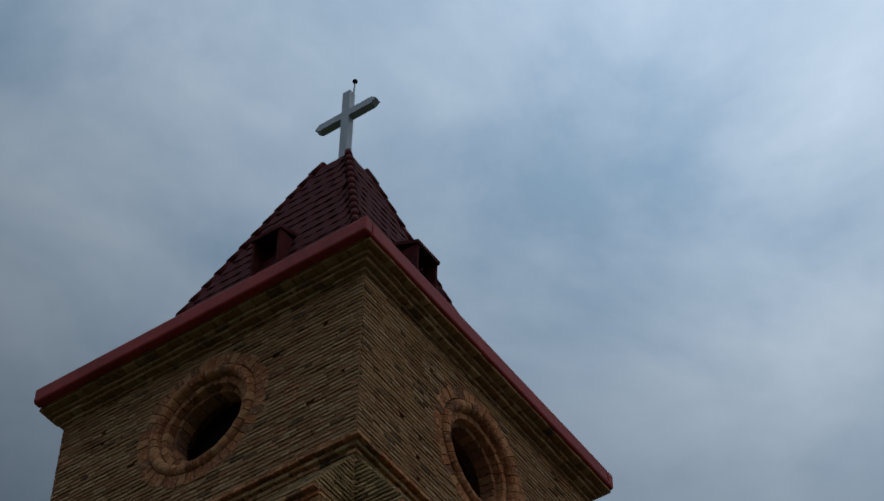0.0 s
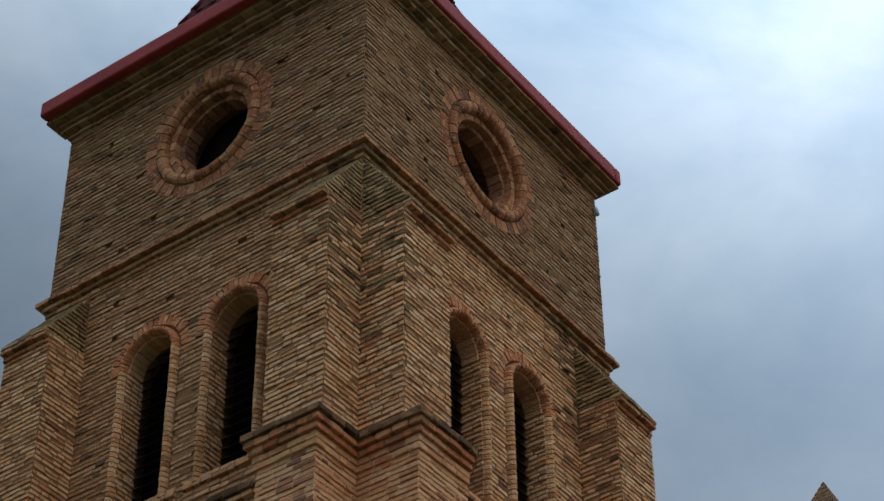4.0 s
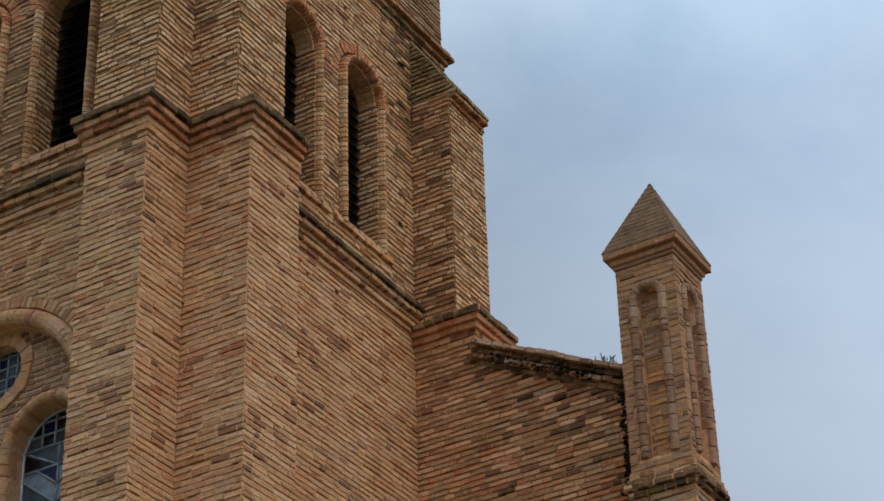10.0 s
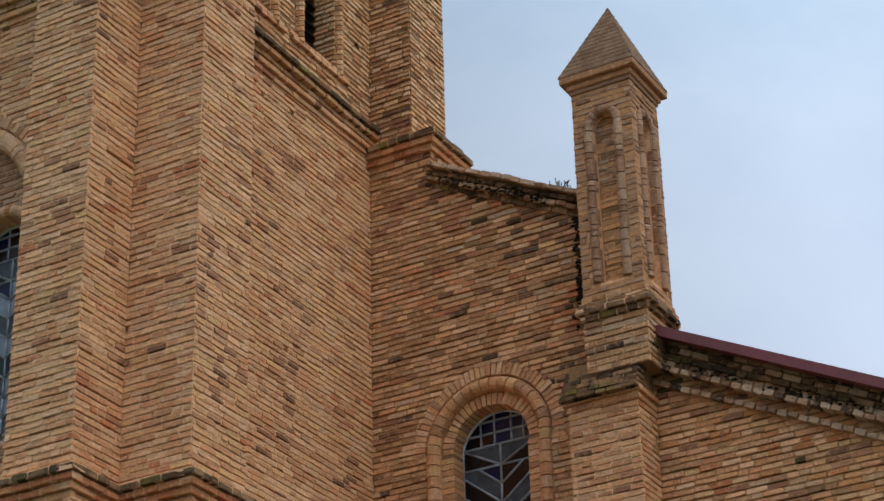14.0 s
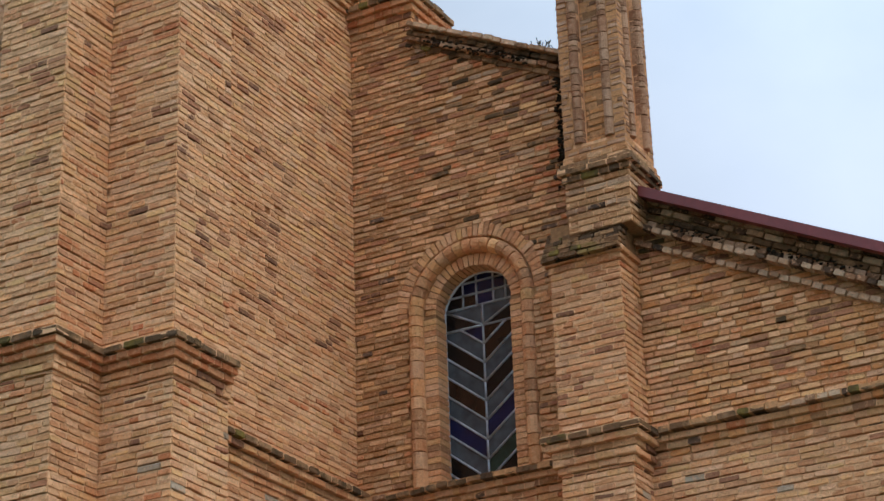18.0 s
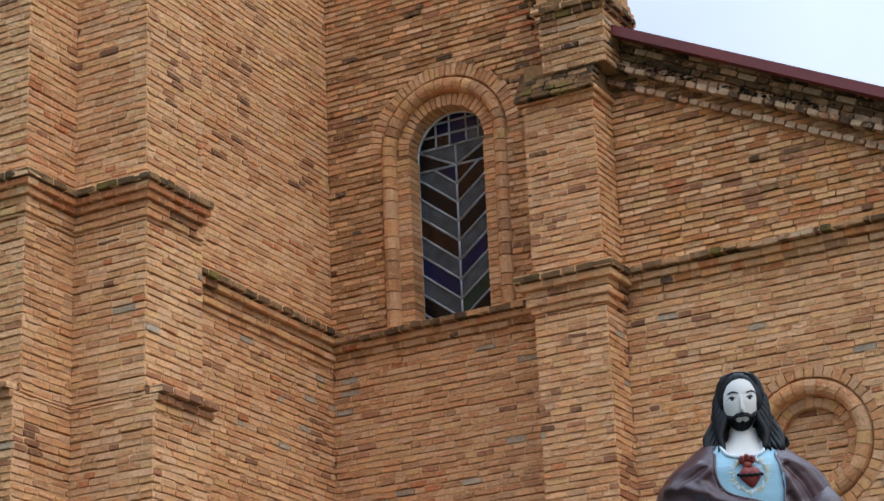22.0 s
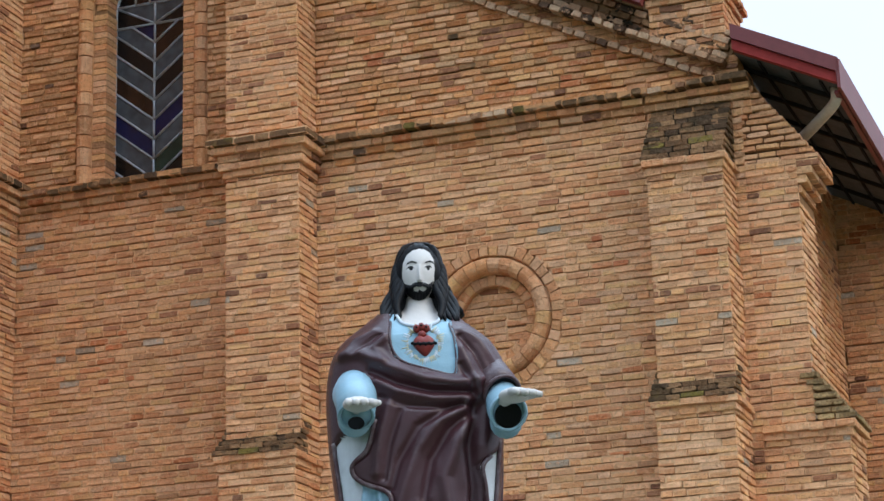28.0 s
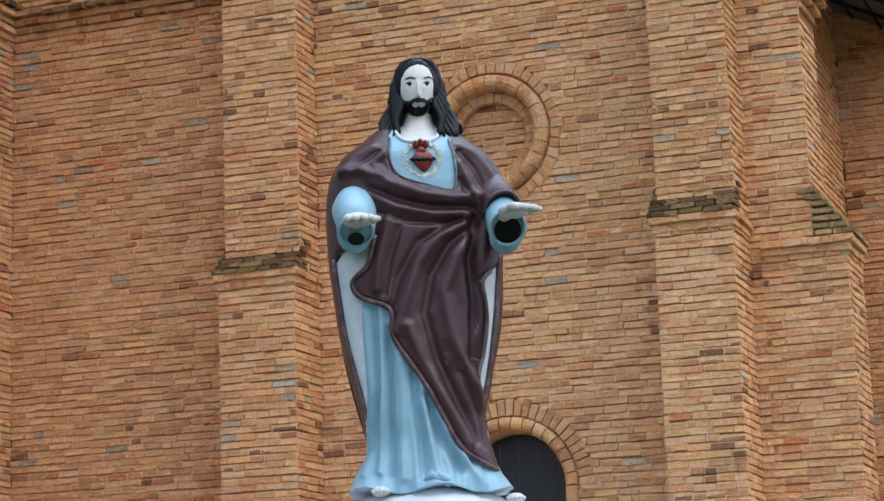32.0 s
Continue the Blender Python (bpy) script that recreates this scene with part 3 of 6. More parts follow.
def brick_mesh(k, mat):
    """One of eight uneven bricks, one long and one high, its front at nought."""
    if (k, mat.name) not in BRICK_MESHES:
        r = random.Random(k * 11 + 1)
        pts, faces = [], []
        for inset_u, inset_v, deep in ((0, 0, -0.05), (0, 0, -0.005), (0.014, 0.05, 0)):
            for su, ou, sv, ov in ((-1, 1, -1, 0), (1, 1, -1, 0), (1, 0, -1, 1), (1, 0, 1, 1), (1, 1, 1, 0), (-1, 1, 1, 0), (-1, 0, 1, 1), (-1, 0, -1, 1)):
                pts.append((su * (0.5 - inset_u - ou * 0.022) + r.uniform(-0.008, 0.008), sv * (0.5 - inset_v - ov * 0.07) + r.uniform(-0.035, 0.035), deep + (r.uniform(-0.002, 0.003) - 0.005 * (sv > 0) if deep > -0.04 else 0)))
        for j in range(8):
            i = (j + 1) % 8
            faces += [(j, i, 8 + i, 8 + j), (8 + j, 8 + i, 16 + i, 16 + j)]
        faces += [(16, 17, 18, 23), (23, 18, 19, 22), (22, 19, 20, 21)]
        me = bpy.data.meshes.new("brick")
        me.from_pydata(pts, [], faces)
        me.materials.append(mat)
        BRICK_MESHES[k, mat.name] = me
    return BRICK_MESHES[k, mat.name]


def wedge(plane, cu, cv, a0, a1, r0, r1, proud, back, round_top=False):
    """One voussoir, or one piece of a round moulding."""
    bm = bmesh.new()
    prof = []
    if round_top:
        for k in range(7):
            a = math.pi * k / 6
            prof.append(((r0 + r1) / 2 - (r1 - r0) / 2 * math.cos(a), proud * math.sin(a)))
        prof = [(r0, -back)] + prof + [(r1, -back)]
    else:
        c = 0.008
        prof = [(r0, -back), (r0, proud - c), (r0 + c, proud), (r1 - c, proud), (r1, proud - c), (r1, -back)]
    rings = []
    for a in (a0, (a0 + a1) / 2, a1):
        rings.append([bm.verts.new(plane.at(cu + r * math.cos(a), cv + r * math.sin(a), n)) for r, n in prof])
    for r, s in zip(rings, rings[1:]):
        for k in range(len(prof)):
            bm.faces.new((r[k], r[(k + 1) % len(prof)], s[(k + 1) % len(prof)], s[k]))
    bm.faces.new(rings[0][::-1])
    bm.faces.new(rings[-1])
    bmesh.ops.recalc_face_normals(bm, faces=bm.faces[:])
    return bm


def arch_ring(parent, plane, cu, cv, r0, r1, count, name, mat, a0=0.0, a1=math.pi, proud=0.02, back=0.12, round_top=False, gap=0.10):
    r = random.Random(int(cu * 100 + cv * 10 + r0 * 1000))
    step = (a1 - a0) / count
    for i in range(count):
        g = step * gap / 2
        part(name, wedge(plane, cu, cv, a0 + i * step + g, a0 + (i + 1) * step - g, r0 + r.uniform(-0.004, 0.004), r1 + r.uniform(-0.02, 0.02) * (not round_top), proud + r.uniform(-0.006, 0.006), back, round_top), mat, parent)


def roll_post(parent, plane, u0, u1, v0, v1, proud, mat, back=0.1, heights=(0.13, 0.14, 0.2)):
    """The upright of a round moulding, brick by brick."""
    r = random.Random(int(u0 * 977 + v0 * 31))
    v = v0
    while v < v1 - 0.02:
        h = min(r.choice(heights), v1 - v)
        bm = bmesh.new()
        prof = [(u0, -back)] + [((u0 + u1) / 2 - (u1 - u0) / 2 * math.cos(math.pi * k / 6), proud * math.sin(math.pi * k / 6)) for k in range(7)] + [(u1, -back)]
        du = r.uniform(-0.004, 0.004)
        lo = [bm.verts.new(plane.at(u + du, v + 0.007, n)) for u, n in prof]
        hi = [bm.verts.new(plane.at(u + du, v + h - 0.006, n)) for u, n in prof]
        for k in range(len(prof)):
            bm.faces.new((lo[k], lo[(k + 1) % len(prof)], hi[(k + 1) % len(prof)], hi[k]))
        bm.faces.new(lo[::-1])
        bm.faces.new(hi)
        bmesh.ops.recalc_face_normals(bm, faces=bm.faces[:])
        part("moulding_brick", bm, mat, parent)
        v += h


# ---- the plan: tower, aisle front, levels ----
X0, X1, Y0, Y1 = -16.60, -11.63, 14.64, 19.80     # tower core
TCX, TCY = -14.11, 17.22
GY = 19.0                                          # aisle front
FRONT, SIDE, GABLE = Plane(0, Y0, 1, 0), Plane(X1, 0, 0, 1), Plane(0, GY, 1, 0)
STRING = [(0.03, BRICK), (0.065, BRICK), (0.07, BRICK_PALE), (0.12, BRICK), (0.155, BRICK_MOSS)]
CAP = [(0.03, BRICK), (0.035, BRICK), (0.07, BRICK_RED), (0.105, BRICK_RED), (0.135, BRICK_MOSS)]


def wrap(bag, x0, x1, y0, y1, z, rows, faces="FR", h=0.072, back=0.12):
    """Courses of bricks that step out round the free sides of a block."""
    for k, (proud, mat) in enumerate(rows):
        lo, hi = z + k * h + 0.004, z + (k + 1) * h - 0.003
        if "F" in faces:
            bag.row(Plane(0, y0, 1, 0), x0 - proud * ("L" in faces), x1 + proud * ("R" in faces), lo, hi, proud, mat, back=back)
        if "R" in faces:
            bag.row(Plane(x1, 0, 0, 1), y0 - proud * ("F" in faces), y1, lo, hi, proud, mat, back=back)
        if "L" in faces:
            bag.row(Plane(x0, 0, 0, -1), -y1, -y0 + proud * ("F" in faces), lo, hi, proud, mat, back=back)


def stage(parent, bag, x0, x1, y0, y1, z0, z1, faces, mat=None, mortar=None, proud=0.010):
    """A block of brickwork: its mortar core and the bricks on its free sides."""
    d = RECESS
    part("core", box((x0 + d * ("L" in faces), y0 + d * ("F" in faces), z0), (x1 - d * ("R" in faces), y1, z1)), mortar or MORTAR_BUFF, parent)
    if "F" in faces:
        bag.face(Plane(0, y0, 1, 0), x0, x1, z0, z1, mat, proud=proud)
    if "R" in faces:
        bag.face(Plane(x1, 0, 0, 1), y0, y1, z0, z1, mat, proud=proud)
    if "L" in faces:
        bag.face(Plane(x0, 0, 0, -1), -y1, -y0, z0, z1, mat, proud=proud)


def weathering(parent, bag, x0, x1, y0, y1, z0, z1, toward, mat=None, faces="FRL", high=0.066):
    """A sloped top of stepped brick courses that falls towards the free side."""
    rows = max(2, round((z1 - z0) / high))
    mat = mat or BRICK_MOSS
    for k in range(rows):
        f, lo, hi = (k + 0.15) / rows, z0 + (z1 - z0) * k / rows, z0 + (z1 - z0) * (k + 1) / rows - 0.014
        if toward == "F":
            a = (x0, x1, y0 + (y1 - y0) * f, y1)
        elif toward == "R":
            a = (x0, x1 + (x0 - x1) * f, y0, y1)
        part("core", box((a[0] + 0.02, a[2] + 0.03, lo), (a[1] - 0.03, a[3] - 0.02, hi + 0.004)), MOSS if mat is BRICK_MOSS else MORTAR, parent)
        if "F" in faces:
            bag.row(Plane(0, a[2], 1, 0), a[0], a[1], lo, hi, 0.0, mat, back=0.15)
        if "R" in faces:
            bag.row(Plane(a[1], 0, 0, 1), a[2], a[3], lo, hi, 0.0, mat, back=0.15)
        if "L" in faces:
            bag.row(Plane(a[0], 0, 0, -1), -a[3], -a[2], lo, hi, 0.0, mat, back=0.15)


# ---- tower walls ----
BELFRY_F, BELFRY_S = (-14.74, -13.42), (16.56, 17.88)
OCULUS_F, OCULUS_S = (-14.10, 20.90), (17.19, 20.86)
B_SPRING, B_SILL, B_R = 17.50, 15.48, 0.36
A_CU, A_SPRING, A_R, A_SILL = -14.10, 12.21, 1.19, 9.6


def belfry_holes(centres):
    return [arch_outline(c, B_SPRING, B_R, B_SILL) for c in centres]


def belfry_arch(parent, plane, c):
    """A belfry opening's round moulding, voussoirs, sill and louvres."""
    arch_ring(parent, plane, c, B_SPRING, B_R + 0.005, B_R + 0.095, 24, "moulding_brick", BRICK_RED_ONE, proud=0.085, round_top=True, gap=0.16)
    arch_ring(parent, plane, c, B_SPRING, B_R + 0.125, B_R + 0.27, 22, "voussoir", BRICK_RED_ONE, proud=0.014, gap=0.16)
    for s in (-1, 1):
        a, b = sorted((c + s * (B_R + 0.005), c + s * (B_R + 0.095)))
        roll_post(parent, plane, a, b, B_SILL - 0.1, B_SPRING, 0.088, BRICK_GOLD_ONE, heights=(0.0675, 0.07))
    arch_ring(parent, plane, c, B_SPRING, B_R - 0.012, B_R + 0.06, 15, "soffit_brick", BRICK_ONE, proud=-0.02, back=0.26)
    slats = 17
    for k in range(slats):
        v = B_SILL + 0.05 + k * (B_SPRING + B_R - B_SILL) / slats
        w = B_R if v < B_SPRING else math.sqrt(max(0.01, B_R ** 2 - (v + 0.06 - B_SPRING) ** 2))
        pr = [plane.at(c - w, v, -0.25), plane.at(c - w, v + 0.012, -0.25), plane.at(c - w, v + 0.10, -0.35), plane.at(c - w, v + 0.085, -0.35)]
        part("louvre_slat", prism(pr, plane.u, 2 * w), NEAR_BLACK, parent)
    # black sheet behind the slats carries the belfry's inner shade as colour
    part("louvre_backing", slab(plane, arch_outline(c, B_SPRING, B_R + 0.05, B_SILL - 0.05), [], 0.03, -0.42), NEAR_BLACK, parent)


def oculus(parent, plane, cu, cv):
    """The round opening under the eaves, with two rolls and a ring of voussoirs."""
    arch_ring(parent, plane, cu, cv, 0.70, 0.85, 36, "moulding_brick", BRICK_TERRA_ONE, 0, math.tau, 0.075, round_top=True)
    arch_ring(parent, plane, cu, cv, 0.86, 1.04, 44, "voussoir", BRICK_TERRA_ONE, 0, math.tau, 0.018)
    arch_ring(parent, plane, cu, cv, 0.60, 0.70, 30, "moulding_brick", BRICK_TERRA_ONE, 0, math.tau, -0.035, 0.30, round_top=False)
    # inner ring in darker brick: the recess's shade is put into its colour
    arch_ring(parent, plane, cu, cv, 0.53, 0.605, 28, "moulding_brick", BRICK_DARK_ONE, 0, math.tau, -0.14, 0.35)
    # black sheet in place of the shaded hollow inside the tower
    part("dark_backing", slab(plane, ring_outline(cu, cv, 0.72), [], 0.03, -0.55), NEAR_BLACK, parent)


def not_in(*loops):
    return lambda u, v: not any(inside(l, u, v) for l in loops)


def tower_wall(name, label, plane, lo, hi, holes, blocked, bands, pick, putlogs=()):
    r, gone = random.Random(name), []
    for _ in range(400):
        u, k = r.uniform(lo + 0.15, hi - 0.15), r.randrange(212, 326)
        z = k * COURSE
        near = any(inside(l, u + du, z + dz) for l in blocked for du in (-0.2, 0, 0.2) for dz in (-0.12, 0.15))
        clear = all(abs(u - q) > 0.3 or abs(k - j) > 2 for q, j in gone + list(putlogs))
        behind = z < 18.9 and (plane is FRONT and not -15.7 < u < -12.6 or plane is SIDE and not 15.7 < u < 18.8)
        if len(gone) < 13 and clear and not near and not behind and not 14.4 < z < 15.6 and not 18.8 < z < 19.5 and z < 21.9:
            gone.append((u, k))
    putlogs = list(putlogs) + gone
    slots = []
    for u, k in putlogs:
        half, tall = r.uniform(0.03, 0.075), r.uniform(0.6, 1.0) * COURSE
        slots.append([(u - half, k * COURSE), (u + half, k * COURSE), (u + half * r.uniform(0.6, 1.0), k * COURSE + tall), (u - half * r.uniform(0.6, 1.0), k * COURSE + tall)])
    holes, blocked = holes + slots, blocked + slots
    low = [h for h in holes if h[0][1] < 14]
    high = [h for h in holes if h[0][1] >= 14]
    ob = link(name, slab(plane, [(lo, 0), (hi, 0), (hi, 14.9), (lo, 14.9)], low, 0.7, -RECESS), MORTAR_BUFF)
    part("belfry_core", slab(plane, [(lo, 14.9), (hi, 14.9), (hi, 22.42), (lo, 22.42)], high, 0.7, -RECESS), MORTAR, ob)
    tagged(ob, label, "wall", kind="structure")
    bag = Bricks(ob, pick)
    keep = not_in(*blocked)
    for z0, z1, a, b, mat in bands:
        bag.face(plane, a, b, z0, z1, mat, keep, 0.010 if z1 < 14.9 else 0.013)
    return ob, bag


front_blocked = [keyhole(c, B_SPRING, B_R + 0.25, B_R + 0.125, B_SILL - 0.02) for c in BELFRY_F] + [ring_outline(*OCULUS_F, 1.0), keyhole(A_CU, A_SPRING, A_R + 0.31, A_R + 0.20, A_SILL)]
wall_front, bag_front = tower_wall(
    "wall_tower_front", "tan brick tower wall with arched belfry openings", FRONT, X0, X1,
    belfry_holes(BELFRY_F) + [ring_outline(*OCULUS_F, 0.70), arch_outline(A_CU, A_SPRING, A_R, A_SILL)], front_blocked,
    # belfry band in darker brick than the side wall's: front shading put into colour
    [(0.3, 8.53, -15.9, -12.35, None), (8.86, 14.63, -15.9, -12.35, None), (15.0, 19.05, X0, X1, BRICK_PALE), (19.33, 22.13, X0, X1, BRICK_DULL)],
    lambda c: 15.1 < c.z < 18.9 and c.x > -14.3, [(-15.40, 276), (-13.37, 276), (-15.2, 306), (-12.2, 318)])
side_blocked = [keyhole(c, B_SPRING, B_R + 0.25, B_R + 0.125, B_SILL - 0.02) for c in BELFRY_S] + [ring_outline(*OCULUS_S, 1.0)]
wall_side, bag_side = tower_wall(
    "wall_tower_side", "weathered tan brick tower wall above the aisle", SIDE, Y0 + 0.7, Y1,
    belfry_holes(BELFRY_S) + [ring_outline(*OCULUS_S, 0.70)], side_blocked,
    [(0.3, 8.53, 15.4, GY, None), (8.86, 14.63, 15.4, GY, None), (15.0, 19.05, Y0, Y1, BRICK_GOLD), (19.33, 22.13, Y0, Y1, BRICK_DULL)],
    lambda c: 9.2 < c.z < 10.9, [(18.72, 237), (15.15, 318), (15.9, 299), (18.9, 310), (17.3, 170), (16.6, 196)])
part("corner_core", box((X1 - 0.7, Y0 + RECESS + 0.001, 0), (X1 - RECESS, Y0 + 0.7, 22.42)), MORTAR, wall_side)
for parent, plane, cs, oc in ((wall_front, FRONT, BELFRY_F, OCULUS_F), (wall_side, SIDE, BELFRY_S, OCULUS_S)):
    for c in cs:
        belfry_arch(parent, plane, c)
    oculus(parent, plane, *oc)
for bag, plane, lo, hi, a, b in ((bag_front, FRONT, X0, X1, -15.86, -12.40), (bag_side, SIDE, Y0, Y1, 15.48, GY)):
    for k, (proud, mat) in enumerate(STRING):
        for z in (8.50, 14.62):
            bag.row(plane, a, b, z + k * 0.075, z + k * 0.075 + 0.068, proud, mat, back=0.1)
    for k, proud in enumerate((0.02, 0.02, 0.06, 0.03)):
        for c in BELFRY_F if plane is FRONT else BELFRY_S:
            bag.row(plane, c - 0.60, c + 0.60, 15.20 + k * 0.07, 15.264 + k * 0.07, proud, BRICK, back=0.1)
for k, (proud, mat) in enumerate([(0.03, BRICK_PALE), (0.07, BRICK_PALE), (0.13, BRICK_TERRA), (0.06, BRICK_GREEN)]):
    bag_front.row(FRONT, X0 - proud, X1 + proud, 19.02 + k * 0.08, 19.09 + k * 0.08, proud, mat, back=0.1)
    bag_side.row(SIDE, Y0 - proud, Y1 + proud, 19.02 + k * 0.08, 19.09 + k * 0.08, proud, mat, back=0.1)
for k, proud in enumerate((0.04, 0.12, 0.16, 0.26)):
    bag_front.row(FRONT, X0 - proud, X1 + proud, 22.11 + k * 0.072, 22.174 + k * 0.072, proud, BRICK_DULL, back=0.1)
    bag_side.row(SIDE, Y0 - proud, Y1 + proud, 22.11 + k * 0.072, 22.174 + k * 0.072, proud, BRICK_DULL, back=0.1)
for bag, plane, cs in ((bag_front, FRONT, BELFRY_F), (bag_side, SIDE, BELFRY_S)):
    for c in cs:
        bag.face(plane.jamb(c - B_R, 1), 0.0, 0.28, B_SILL, B_SPRING, BRICK_GOLD, proud=0.008)
        bag.face(plane.jamb(c + B_R, -1), -0.28, 0.0, B_SILL, B_SPRING, BRICK_GOLD, proud=0.008)
bag_front.build()
bag_side.build()
for name, plane, lo, hi in (("wall_tower_left", Plane(X0, 0, 0, -1), -Y1, -Y0 - 0.7), ("wall_tower_back", Plane(0, Y1, -1, 0), -X1 + 0.7, -X0 - 0.7)):
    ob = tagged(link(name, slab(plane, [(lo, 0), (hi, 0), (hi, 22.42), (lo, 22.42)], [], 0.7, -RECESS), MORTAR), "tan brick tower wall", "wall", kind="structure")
    bag = Bricks(ob)
    bag.face(plane, lo - 0.7 * (name[-1] == "k"), hi + 0.7, 0.3, 22.13)
    bag.build()


# ---- buttresses of the tower ----
def tower_buttress(label, lower, upper, faces, toward, z_top, zc=14.58, foot=0.0):
    x0, x1, y0, y1 = lower
    ob = thing("buttress", label, "buttress", "tower buttresses", at=((x0 + x1) / 2, (y0 + y1) / 2, 0))
    ob.location = (0, 0, 0)
    bag = Bricks(ob, lambda c: 7.0 < c.z < 14.0 and toward == "R" and c.x > X1 + 0.1 and c.y < 16, 260)
    if not foot:
        stage(ob, bag, x0, x1, y0, y1, 7.05, 8.68, faces)
        g = 0.09
        lx1, ly0 = x1 + g * (toward == "R"), y0 - g * (toward == "F")
        stage(ob, bag, x0, lx1, ly0, y1, 0, 7.05, faces)
        wrap(bag, x0, lx1, ly0, y1, 6.92, [(0.02, BRICK), (0.05, BRICK_DARK), (0.10, BRICK_DARK)], toward, 0.07)
        weathering(ob, bag, x0, lx1, ly0, y1, 7.13, 7.27, toward, BRICK, toward)
        wrap(bag, x0, x1, y0, y1, 8.68, CAP, faces)
        part("core", box((x0, y0, 8.68), (x1, y1, 9.04)), MORTAR, ob)
    stage(ob, bag, x0, x1, y0, y1, foot or 9.04, zc, faces)
    wrap(bag, x0, x1, y0, y1, zc, CAP, faces, 0.085)
    part("core", box((x0, y0, zc), (x1, y1, zc + 0.42)), MORTAR_BUFF, ob)
    x0, x1, y0, y1 = upper
    stage(ob, bag, x0, x1, y0, y1, zc + 0.42, z_top + 0.14, faces, BRICK_GOLD, MORTAR, 0.014)
    wrap(bag, x0, x1, y0, y1, z_top, [(0.04, BRICK_RED), (0.10, BRICK_TERRA)], toward)
    part("core", box((x0, y0, z_top), (x1, y1, z_top + 0.15)), MORTAR, ob)
    weathering(ob, bag, x0, x1 + 0.12 * (toward == "R"), y0 - 0.10 * (toward == "F"), y1, z_top + 0.14, 19.0, toward, BRICK_GREEN, faces)
    bag.build()
    return ob


tower_buttress("tan brick buttress on the tower front with mossy caps", (-12.40, X1, 13.97, Y0), (-12.42, X1, 14.06, Y0), "FRL", "F", 17.95)
tower_buttress("tan brick buttress beside the tower portal with mossy caps", (X0, -15.86, 13.97, Y0), (X0, -15.86, 14.06, Y0), "FRL", "F", 17.95)
tower_buttress("tan brick buttress on the tower side, stepped and mossy", (X1, -10.84, Y0, 15.48), (X1, -11.03, Y0, 15.46), "FR", "R", 17.85)
tower_buttress("tan brick buttress where the tower meets the aisle", (X1, -10.83, GY - 0.004, 19.80), (X1, -11.07, GY, 19.80), "FR", "R", 17.80, 14.30, 12.2)

# ---- tower eaves, roof and cross ----
skirt = [(X0 - 0.2, Y0 - 0.2, 22.58), (X1 + 0.2, Y0 - 0.2, 22.58), (X1 + 0.2, Y1 + 0.1, 22.58), (X0 - 0.2, Y1 + 0.1, 22.58)]
eaves = thing("tower_eaves", "dark red painted metal gutter round the tower eaves", "gutter")
E0 = 0.30
ex0, ex1, ey0, ey1 = X0 - E0 + 0.03, X1 + E0, Y0 - 0.40, Y1 + 0.28
for lo, hi in (((ex0, ey0, 22.38), (ex1, ey0 + 0.14, 22.64)), ((ex0, ey1 - 0.14, 22.38), (ex1, ey1, 22.64)), ((ex0, ey0 + 0.14, 22.38), (ex0 + 0.14, ey1 - 0.14, 22.64)), ((ex1 - 0.14, ey0 + 0.14, 22.38), (ex1, ey1 - 0.14, 22.64))):
    part("gutter", box(lo, hi, 0.03), RED_METAL, eaves)
part("soffit", box((ex0 + 0.1, ey0 + 0.1, 22.385), (ex1 - 0.1, ey1 - 0.1, 22.45)), BRICK_DARK_ONE, eaves)

spout = thing("roof_spout", "short grey drain spout at the tower corner", "spout")
part("tube", tube([(X1 - 0.02, 19.74, 21.86), (X1 + 0.05, 19.74, 21.84), (X1 + 0.075, 19.74, 21.72)], [0.035, 0.035, 0.03], 10), CROSS_PAINT, spout)

roof = thing("roof_tower", "steep dark red tiled pyramid roof with small vents", "roof", kind="structure")
RB, RT, ZB, ZT = 2.22, 0.25, 22.58, 28.47


def roof_corner(sx, sy, f):
    s = RB + (RT - RB) * f
    return Vector((-14.21 + sx * s - 0.28 * (1 - f) * (sx < 0), 17.25 + sy * s, ZB + (ZT - ZB) * f))


cs = [roof_corner(sx, sy, f) for f in (0, 1) for sx, sy in ((1, -1), (1, 1), (-1, 1), (-1, -1))]
part("roof_deck", solid(cs, [(0, 1, 5, 4), (1, 2, 6, 5), (2, 3, 7, 6), (3, 0, 4, 7), (4, 5, 6, 7), (0, 3, 2, 1)]), TILE, roof)


def tile_mesh():
    bm = bmesh.new()
    prof = [(-0.13, 0.0), (-0.10, 0.006), (-0.05, 0.010), (0.0, 0.006), (0.035, 0.002), (0.08, 0.0), (0.13, 0.005)]
    rings = []
    for y, lift in ((0.0, 0.020), (0.40, 0.004)):
        rings.append([[bm.verts.new((x, y, z + lift + t if t else -0.03)) for x, z in prof] for t in (0.0, 0.012)])
    for k in range(len(prof) - 1):
        bm.faces.new((rings[0][1][k], rings[0][1][k + 1], rings[1][1][k + 1], rings[1][1][k]))
        bm.faces.new((rings[0][0][k], rings[0][0][k + 1], rings[0][1][k + 1], rings[0][1][k]))
    me = bpy.data.meshes.new("tile")
    bm.to_mesh(me)
    bm.free()
    me.materials.append(TILE)
    return me


